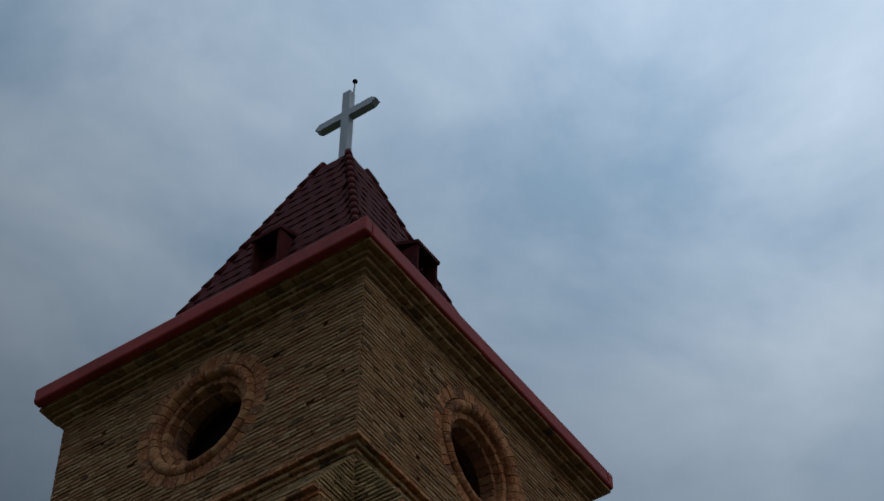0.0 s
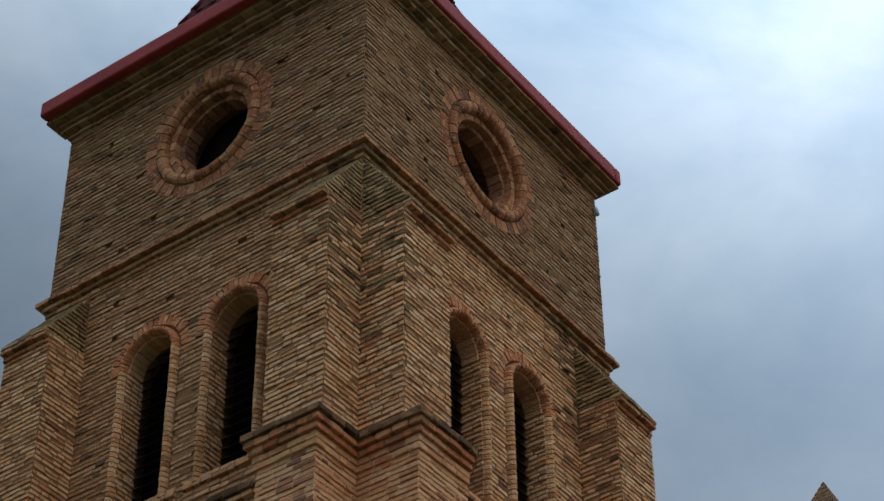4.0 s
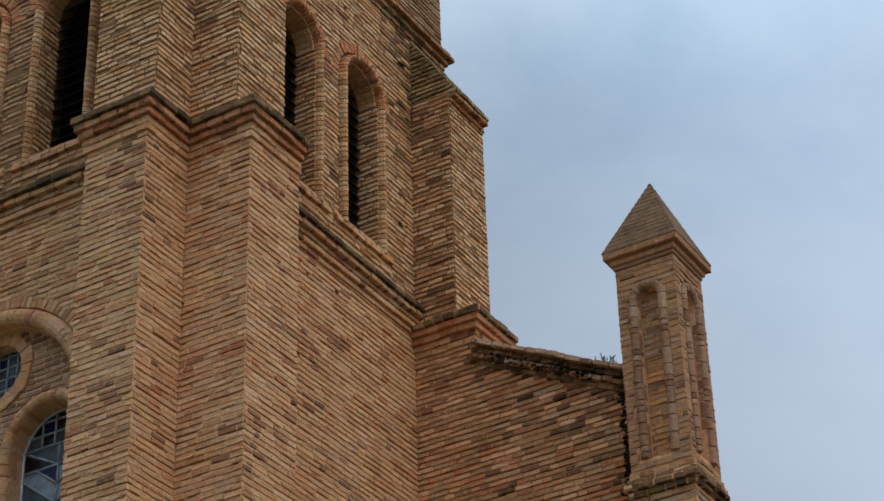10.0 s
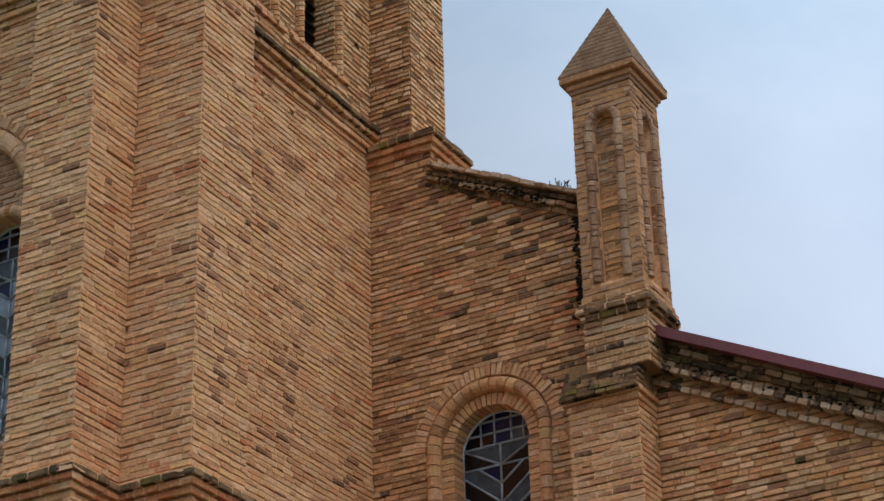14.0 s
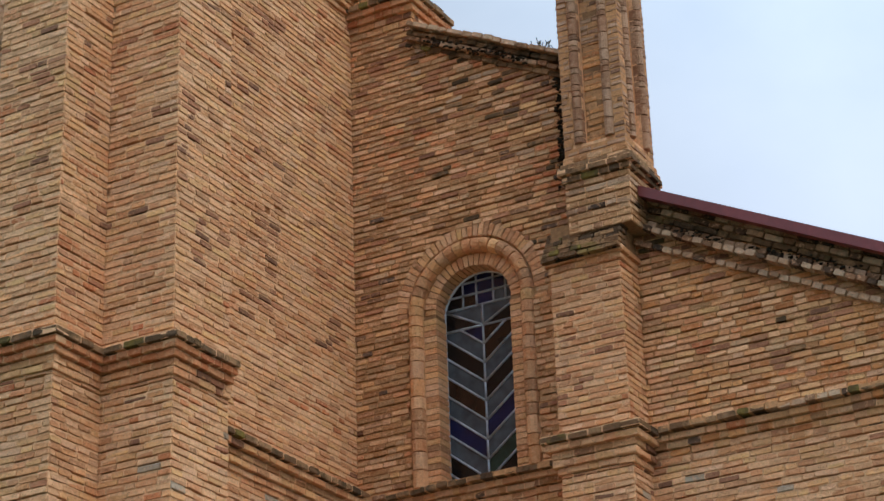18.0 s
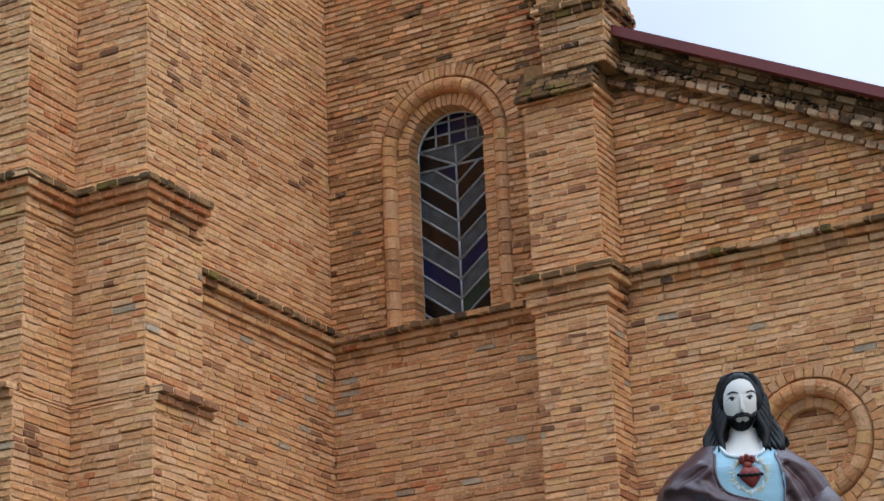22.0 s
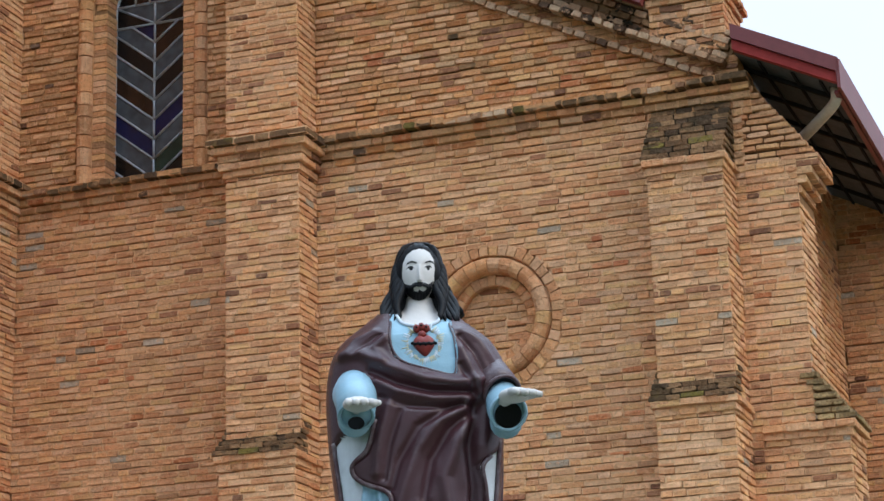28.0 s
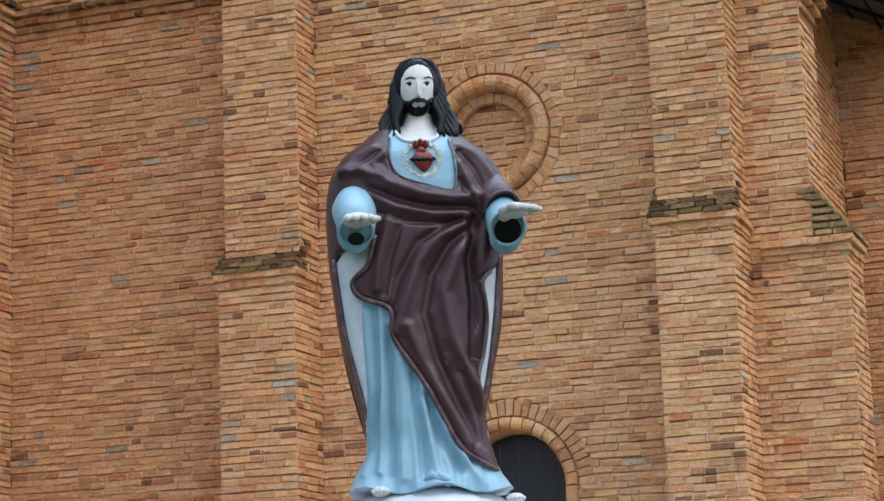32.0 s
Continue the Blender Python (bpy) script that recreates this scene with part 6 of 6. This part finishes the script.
pleat("skirt", 0.024, 0.020, (772, 742), (802, 800), (850, 862))


def folds(x, z, k):
    """How far the cloth stands out at a place on the front."""
    out = 0.0
    low = max(0.0, min(1.0, (1.25 - z) / 0.9))
    if k == BLUE and z < 1.3:
        out += pleats("skirt", x, z) + low * 0.007 * math.sin(x * 83 + z * 4 + 3 * noise.noise(Vector((x * 3, 2.2, z * 1.6)))) - 0.012
        out += 0.05 * math.exp(-z / 0.06) * (0.6 + 0.5 * math.sin(x * 19 + 1.0))
    elif k == LINING:
        out -= 0.030 * min(1.0, max(0.0, (z - 0.28) / 0.2)) - 0.006 * math.sin(x * 60 + z * 3)
    elif k == PLUM:
        edge = seg_dist(x, z, CLOAK)
        out += 0.016 * min(1.0, edge / 0.02) + pleats("cloak", x, z)
        out += 0.010 * noise.noise(Vector((x * 6 + z * 3, 1.7, z * 3))) + 0.004 * noise.noise(Vector((x * 14 - z * 6, 2.7, z * 9)))
    return out


NA, NZ = 300, 330
rings = []
for j in range(NZ + 1):
    z = TOP * j / NZ
    c, a, b = body(z)
    ring = []
    xs = []
    for i in range(NA):
        th = math.tau * i / NA
        ct, st = math.cos(th), math.sin(th)
        xs.append([c + a * math.copysign(abs(ct) ** (2 / 2.3), ct), b * math.copysign(abs(st) ** (2 / 2.3), st), ct, st])
    used = set()
    for xc in crossings(z):
        if c - a * 0.985 < xc < c + a * 0.985:
            i = min((i for i in range(NA // 2 + 1, NA) if i not in used), key=lambda q: abs(xs[q][0] - xc))
            used.add(i)
            xs[i][0], xs[i][1] = xc, front_y(xc, z)
    for x, y, ct, st in xs:
        k = region(x, y, z)
        fade = 1 - min(1.0, abs(x - c) / a) ** 5
        out = fade * folds(x, z, k) if y < 0.02 else 0.012 * math.sin(x * 34 + z * 2)
        d = Vector((ct * b, st * a, 0)).normalized()
        lift = 0.022 * math.sin(x * 17 + 0.6) * math.exp(-z / 0.05) if y < 0.1 else 0.0
        ring.append(sbm.verts.new((x + d.x * out, y + d.y * out, z + lift + stoop(y, z))))
    rings.append((ring, xs, z))
for (r0, x0, z0), (r1, x1, z1) in zip(rings, rings[1:]):
    for i in range(NA):
        n = (i + 1) % NA
        mat = region((x0[i][0] + x0[n][0] + x1[i][0] + x1[n][0]) / 4, (x0[i][1] + x0[n][1]) / 2, (z0 + z1) / 2)
        # the robe is open where the neck comes out
        if mat != SKIN:
            f = sbm.faces.new((r0[i], r0[n], r1[n], r1[i]))
            f.smooth, f.material_index = True, mat
sbm.faces.new(rings[0][0][::-1]).material_index = BASE

# neck, head, hair
add(tube([(0, 0.015, 1.72), (0, 0.006, 1.77), (0, 0.004, 1.80), (0, 0.006, 1.86), (0, 0.014, 1.940)], [0.12, 0.105, 0.088, 0.074, 0.070], 32), SKIN)
# the throat widens from the neck down to the collar
low = []
for (x0, z0), (x1, z1) in zip(NECK[:6], NECK[1:7]):
    low += [(x0 + (x1 - x0) * k / 6, z0 + (z1 - z0) * k / 6) for k in range(6)]
b = bmesh.new()
throat = []
for k in range(15):
    f = k / 14
    ring = []
    for i, (x, z) in enumerate(low):
        a = math.pi * (1 + i / (len(low) - 1))
        y = front_y(x, z)
        foot = Vector((x, y + 0.004, min(TOP, z) + stoop(y, min(TOP, z))))
        head = Vector((0.074 * math.cos(a), 0.006 + 0.074 * math.sin(a), 1.875))
        g = 1 - (1 - f) ** 1.7
        ring.append(b.verts.new((foot.x + (head.x - foot.x) * g, foot.y + (head.y - foot.y) * g, foot.z + (head.z - foot.z) * f)))
    throat.append(ring)
for r0, r1 in zip(throat, throat[1:]):
    for i in range(len(low) - 1):
        b.faces.new((r0[i], r0[i + 1], r1[i + 1], r1[i]))
add(b, SKIN)


def drawn(x, y, z):
    """Where a point of the figure lies on the drawing."""
    f = (DIST + y) / DIST
    py = 880 - 355 * ((z + SZ - 1.6) / f - (SZ - 1.6))
    return 740 + 358 * x / f + (py - 103) * 0.022, py


def oval(cx, cy, rx, ry, n=18):
    return [(cx + rx * math.cos(math.tau * i / n), cy + ry * math.sin(math.tau * i / n)) for i in range(n)]


FACE_EDGE = [(741, 112), (728, 116), (719, 124), (713, 138), (711, 155), (712, 178), (716, 192), (724, 203), (741, 212), (758, 204), (765, 190), (769, 172), (770, 150), (768, 133), (761, 120), (750, 113)]
BEARD = [(712, 173), (715, 187), (722, 199), (732, 207), (742, 209), (752, 206), (761, 196), (766, 182), (768, 172), (764, 175), (758, 178), (751, 174), (743, 173), (735, 174), (727, 179), (719, 178)]
MOUTH = [(731, 185), (736, 182), (743, 183), (750, 182), (756, 185), (753, 190), (748, 192), (743, 188), (738, 192), (733, 190)]
BROWS = [[(717, 143), (721, 137), (728, 134), (738, 137), (738, 140), (729, 137.5), (722, 140)], [(752, 140), (753, 137), (761, 134), (767, 137), (770, 143), (766, 140), (761, 137.5)]]
LIDS = [[(718, 150), (722, 145), (728, 143), (735, 148), (729, 146.5), (723, 148)], [(750, 148), (755, 144), (761, 143), (766, 149), (761, 147), (755, 147)]]
IRISES = [oval(727.5, 148.8, 3.5, 3.4), oval(758.5, 148.8, 3.3, 3.4)]


def features(x, y, z):
    """The paint of the face at a place, and how far it stands out."""
    p = drawn(x, y, z)
    p = (p[0], p[1] - 2.5)
    if y > 0 or not inside(FACE_EDGE, *p):
        d = 100 * seg_dist(p[0] / 100, p[1] / 100, [(q[0] / 100, q[1] / 100) for q in FACE_EDGE]) if y < 0 else 30.0
        return HAIR, 0.022 * min(1.0, d / 11) ** 0.6 + 0.0016 * math.sin(p[0] * 0.85 + 0.9 * math.sin(p[1] * 0.11)) * min(1.0, d / 6)
    if inside(BEARD, *p):
        if inside(MOUTH, *p):
            return SKIN, 0.002
        return HAIR, 0.002 + 0.0022 * min(4.0, 100 * seg_dist(p[0] / 100, p[1] / 100, [(q[0] / 100, q[1] / 100) for q in BEARD + BEARD[:1]])) + 0.0008 * math.sin(p[0] * 1.3)
    if any(inside(l, *p) for l in BROWS + LIDS + IRISES):
        return HAIR, 0.0004
    return SKIN, 0.0


b = bmesh.new()
bmesh.ops.create_uvsphere(b, u_segments=190, v_segments=140, radius=1)
for v in b.verts:
    x, y, z = v.co
    wide = 0.100 * (1 - 0.24 * max(0.0, -z) ** 1.5)
    front = y < -0.25
    cx = x - 0.04
    nose = 0.027 * math.exp(-(cx / (0.085 + 0.10 * max(0.0, -0.1 - z))) ** 2) * max(0.0, min(1.0, (0.22 - z) / 0.5)) * (1.0 if z > -0.36 else math.exp(-((z + 0.36) / 0.05) ** 2)) if front else 0.0
    socket = 0.010 * sum(math.exp(-((cx - s * 0.38) / 0.2) ** 2 - ((z - 0.15) / 0.11) ** 2) for s in (-1, 1)) if front else 0.0
    lid = 0.006 * sum(math.exp(-((cx - s * 0.38) / 0.13) ** 2 - ((z - 0.12) / 0.05) ** 2) for s in (-1, 1)) if front else 0.0
    lips = 0.006 * math.exp(-(cx / 0.2) ** 2 - ((z + 0.56) / 0.06) ** 2) if front else 0.0
    jaw = math.sqrt((1 - abs(z) ** 3.2) / max(0.02, 1 - z * z)) if y < 0 and z < 0 else 1.0
    p = Vector((x * wide * (1 + 0.35 * (jaw - 1)), y * 0.108 * jaw - 0.010 - nose + socket - lid - lips, 2.012 + z * 0.152))
    v.co = p + Vector((x, y, z)) * features(*p)[1]
faces_of = {}
for f in b.faces:
    c = f.calc_center_median()
    faces_of.setdefault(features(*c)[0], []).append(f)
for f in b.faces:
    f.smooth = True
for mat, fs in faces_of.items():
    for f in fs:
        f.material_index = mat
me = bpy.data.meshes.new("piece")
b.to_mesh(me)
b.free()
sbm.from_mesh(me)
bpy.data.meshes.remove(me)
HAIRS = [(2.192, 0.02), (2.186, 0.052), (2.170, 0.085), (2.135, 0.108), (2.08, 0.121), (2.02, 0.130), (1.96, 0.142), (1.91, 0.158), (1.86, 0.185), (1.815, 0.208), (1.775, 0.20), (1.75, 0.14)]
b = bmesh.new()
hr = []
for t in np.linspace(0, len(HAIRS) - 1, 80):
    z, w = (float(np.interp(t, np.arange(len(HAIRS)), [h[k] for h in HAIRS])) for k in (0, 1))
    ring = []
    for i in range(96):
        th = math.tau * i / 96
        ct, st = math.cos(th), math.sin(th)
        wave = 1 + 0.03 * min(1.0, (2.20 - z) / 0.1) * math.sin(th * 17 + 2.0 * math.sin(z * 34)) + 0.075 * math.sin(z * 58 + th * 2 + 2.4 * (ct > 0)) * min(1.0, max(0.0, (2.1 - z) / 0.15))
        deep = min(w, 0.125) * 0.92
        # the front opens round the face and hangs in two locks below it
        open_front = 1.0
        if st < 0:
            cap = max(0.0, min(1.0, (z - 2.168) / 0.02))
            open_front = cap * 0.80 + (1 - cap) * (0.35 + 0.62 * min(1.0, (abs(ct) / 0.88) ** 3))
        ring.append(b.verts.new((w * wave * ct, 0.018 + deep * wave * open_front * st, z)))
    hr.append(ring)
for r0, r1 in zip(hr, hr[1:]):
    for i in range(96):
        b.faces.new((r0[i], r1[i], r1[(i + 1) % 96], r0[(i + 1) % 96]))
b.faces.new(hr[0])
b.faces.new(hr[-1][::-1])
add(b, HAIR)
# wavy locks that fall beside the face on to the shoulders
for s in (-1, 1):
    for q in range(6):
        o = 0.017 * q
        line = []
        for k in range(13):
            f = k / 12
            line.append((s * (0.076 + 0.30 * o + (0.036 + 0.75 * o) * f ** 1.2 + 0.011 * math.sin(11.0 * f + q * 1.3)), -0.034 + 0.50 * o - 0.050 * f - (0.075 - 0.25 * o) * f ** 4 + 0.009 * math.sin(7.5 * f + q * 0.8), 2.09 - 0.345 * f))
        add(tube(line, [0.006] + [0.013 + 0.008 * math.sin(math.pi * k / 12) for k in range(1, 12)] + [0.005], 9), HAIR)

# collar, heart and rays


def hem(line, r, mat, lift=0.012):
    """A rolled cloth edge laid along the body."""
    pts = []
    for (x0, z0), (x1, z1) in zip(line, line[1:]):
        n = max(2, int(math.hypot(x1 - x0, z1 - z0) / 0.02))
        pts += [(x0 + (x1 - x0) * k / n, z0 + (z1 - z0) * k / n) for k in range(n)]
    for _ in range(3):
        pts = pts[:1] + [((p[0] + 2 * q[0] + w[0]) / 4, (p[1] + 2 * q[1] + w[1]) / 4) for p, q, w in zip(pts, pts[1:], pts[2:])] + pts[-1:]
    add(tube([(x, front_y(x, z) - lift, z + stoop(front_y(x, z), z)) for x, z in pts], r, 8), mat)


hem(CLOAK[:19], 0.013, PLUM)
hem(CLOAK[21:29], 0.011, PLUM)
hem(NECK[:7], 0.009, BASE, 0.006)
for s in (-1, 1):
    hem([(body(z)[0] + s * (body(z)[1] - (0.030 if s < 0 else 0.022)), z) for z in np.linspace(0.36, 1.16, 30)], 0.012, PLUM, 0.0)
hem([laid(690, 228)] + CHEST[1:-1] + [laid(795, 228)], 0.006, PLUM, 0.010)

hx, hz = laid(750, 292)
hy = front_y(hx, hz)
b = bmesh.new()
bmesh.ops.create_uvsphere(b, u_segments=32, v_segments=24, radius=1)
for v in b.verts:
    x, y, z = v.co
    # two lobes above, drawn to a point below
    v.co = (hx + 0.054 * x * (1.0 - 0.55 * max(0.0, -z)) + 0.006 * max(0.0, -z), hy - 0.006 + 0.030 * y, hz + 0.050 * z - 0.012 * math.exp(-(x / 0.25) ** 2) * max(0.0, z) - 0.012 * max(0.0, -z))
add(b, HEART)
blob(hx - 0.008, hy - 0.004, hz + 0.050, 0.022, 0.018, 0.020, HEART, seg=12)
for s in (-1, 0, 1):
    blob(hx - 0.010 + s * 0.024, hy + 0.002, hz + 0.082 + 0.008 * (s == 0), 0.017, 0.016, 0.022, HEART, seg=12)
    blob(hx - 0.010 + s * 0.024, hy - 0.015, hz + 0.086 + 0.008 * (s == 0), 0.006, 0.004, 0.006, HAIR, seg=8)
for w in (0.0, 0.007):
    add(tube([(hx - 0.060 + 0.12 * k / 14, hy - 0.012 - 0.026 * math.sin(math.pi * k / 14), hz + 0.004 + w * math.sin(k * 2.1) - 0.008 * math.sin(math.pi * k / 14)) for k in range(15)], 0.0065, 7), HAIR)
hrng = random.Random(3)
for k in range(54):
    a = math.tau * k / 54 + 0.1
    if 1.15 < a < 1.95:
        continue
    r0, r1 = 0.066 + hrng.uniform(0, 0.012), 0.090 + hrng.uniform(-0.008, 0.022)
    p, q = (hx + r0 * math.cos(a), hz + 0.008 + r0 * 1.1 * math.sin(a)), (hx + r1 * math.cos(a), hz + 0.008 + r1 * 1.1 * math.sin(a))
    add(tube([(p[0], front_y(*p) + 0.002, p[1]), (q[0], front_y(*q) + 0.001, q[1])], [0.0060, 0.0022], 5), GOLD if hrng.random() < 0.6 else LINING)


def sleeve(points, radii, mat, cuff, mouth=0.86, drop=0.0):
    """An open sleeve: cloth outside, a turned edge, a black disc for inner shade."""
    add(tube(points, radii, 26), mat)
    p, q = Vector(points[-1]), Vector(points[-2])
    d = (p - q).normalized()
    r = radii[-1]
    a = d.orthogonal().normalized()
    c = d.cross(a)
    rim = [p + d * 0.004 + r * 0.93 * (math.cos(t) * a + math.sin(t) * c) for t in np.linspace(0, math.tau, 30)]
    add(tube(rim, 0.010, 8), cuff)
    hollow = [p + d * 0.003 - Vector((0, 0, drop)) + r * mouth * (math.cos(t) * a + math.sin(t) * c) for t in np.linspace(0, math.tau, 30, endpoint=False)]
    b = bmesh.new()
    b.faces.new([b.verts.new(h) for h in hollow])
    add(b, HAIR)


def hand(palm, aim, side):
    """An open hand, palm up: a flat palm, four fingers and a thumb."""
    p, d = Vector(palm), Vector(aim).normalized()
    s = d.cross(Vector((0, 0, 1))).normalized()
    u = s.cross(d)
    b = bmesh.new()
    bmesh.ops.create_uvsphere(b, u_segments=18, v_segments=12, radius=1)
    m = Matrix((d, s, u)).transposed().to_4x4()
    m.translation = p
    b.transform(m @ Matrix.Diagonal((0.086, 0.074, 0.036, 1)))
    add(b, SKIN)
    add(tube([p - d * 0.15 - u * 0.012, p - d * 0.06 - u * 0.003, p], [0.034, 0.030, 0.028], 12), SKIN)
    for k in range(4):
        o = s * (-0.052 + 0.035 * k)
        root = p + d * 0.050 + o
        n = 0.098 - 0.012 * abs(k - 1.4)
        add(tube([root, root + d * n * 0.5 - u * 0.004, root + d * n - u * 0.016 + o * 0.25], [0.021, 0.020, 0.014], 9), SKIN)
    t = p + s * side * 0.055
    add(tube([t - d * 0.02, t + s * side * 0.028 + d * 0.02 + u * 0.004, t + s * side * 0.040 + d * 0.055], [0.020, 0.018, 0.012], 9), SKIN)


lx, lz = laid(630, 404, -0.37)
sleeve([(-0.26, 0.06, 1.50), (-0.315, -0.12, 1.415), (-0.325, -0.22, 1.36), (-0.315, -0.31, 1.30), (lx, -0.37, lz - 0.03)], [0.085, 0.105, 0.108, 0.100, 0.088], BLUE, BLUE, 0.45, 0.036)
add(tube([(-0.34, -0.10, 1.28), (-0.325, -0.22, 1.24), (lx - 0.01, -0.33, lz - 0.06)], [0.05, 0.085, 0.07], 18), BLUE)
hand((lx + 0.012, -0.45, lz + 0.005), (0.15, -1.0, -0.05), -1)
rx, rz = laid(898, 408, -0.32)
sleeve([(0.27, 0.03, 1.58), (0.325, -0.05, 1.49), (0.365, -0.14, 1.41), (0.390, -0.20, 1.36)], [0.09, 0.100, 0.100, 0.095], PLUM, PLUM)
sleeve([(0.385, -0.17, 1.36), (rx - 0.012, -0.25, rz + 0.010), (rx, -0.32, rz - 0.024)], [0.080, 0.088, 0.092], BLUE, BLUE, 0.72, 0.012)
add(tube([(rx - 0.03, -0.16, rz - 0.05), (rx - 0.01, -0.26, rz - 0.06)], [0.05, 0.08], 16), BLUE)
hand((rx + 0.030, -0.42, rz + 0.036), (0.50, -0.86, 0.0), -1)

# feet and the rounded base
for px, py, y in ((672, 866, -0.30), (905, 885, -0.20)):
    fx, fz = laid(px, py, y)
    blob(fx, y + 0.06, fz - 0.012, 0.046, 0.080, 0.026, SKIN)
    for k in range(5):
        blob(fx - 0.036 + 0.018 * k, y - 0.035 - 0.012 * (2 - abs(k - 2)), fz - 0.020, 0.010, 0.018, 0.010, SKIN, seg=10)
for dx in (0.0, 0.035):
    kx, kz = laid(765, 858, -0.31)
    add(tube([(kx + dx - 0.05, -0.29, kz), (kx + dx - 0.01, -0.315, kz + 0.03), (kx + dx + 0.02, -0.315, kz + 0.012), (kx + dx + 0.07, -0.29, kz - 0.02)], [0.012, 0.022, 0.020, 0.008], 12), BLUE)
b = bmesh.new()
bmesh.ops.create_uvsphere(b, u_segments=40, v_segments=20, radius=1, matrix=Matrix.Translation((0, 0, -0.222)) @ Matrix.Diagonal((0.47, 0.42, 0.285, 1)))
add(b, BASE)
sbm.transform(Matrix.Translation((SX, SY, SZ)) @ pose(0, 0, 0, 0, 0, FACE))
bmesh.ops.recalc_face_normals(sbm, faces=sbm.faces[:])
statue = tagged(link("statue", sbm, STATUE_PAINTS), "painted robed statue with outstretched arms on a pedestal", "statue")
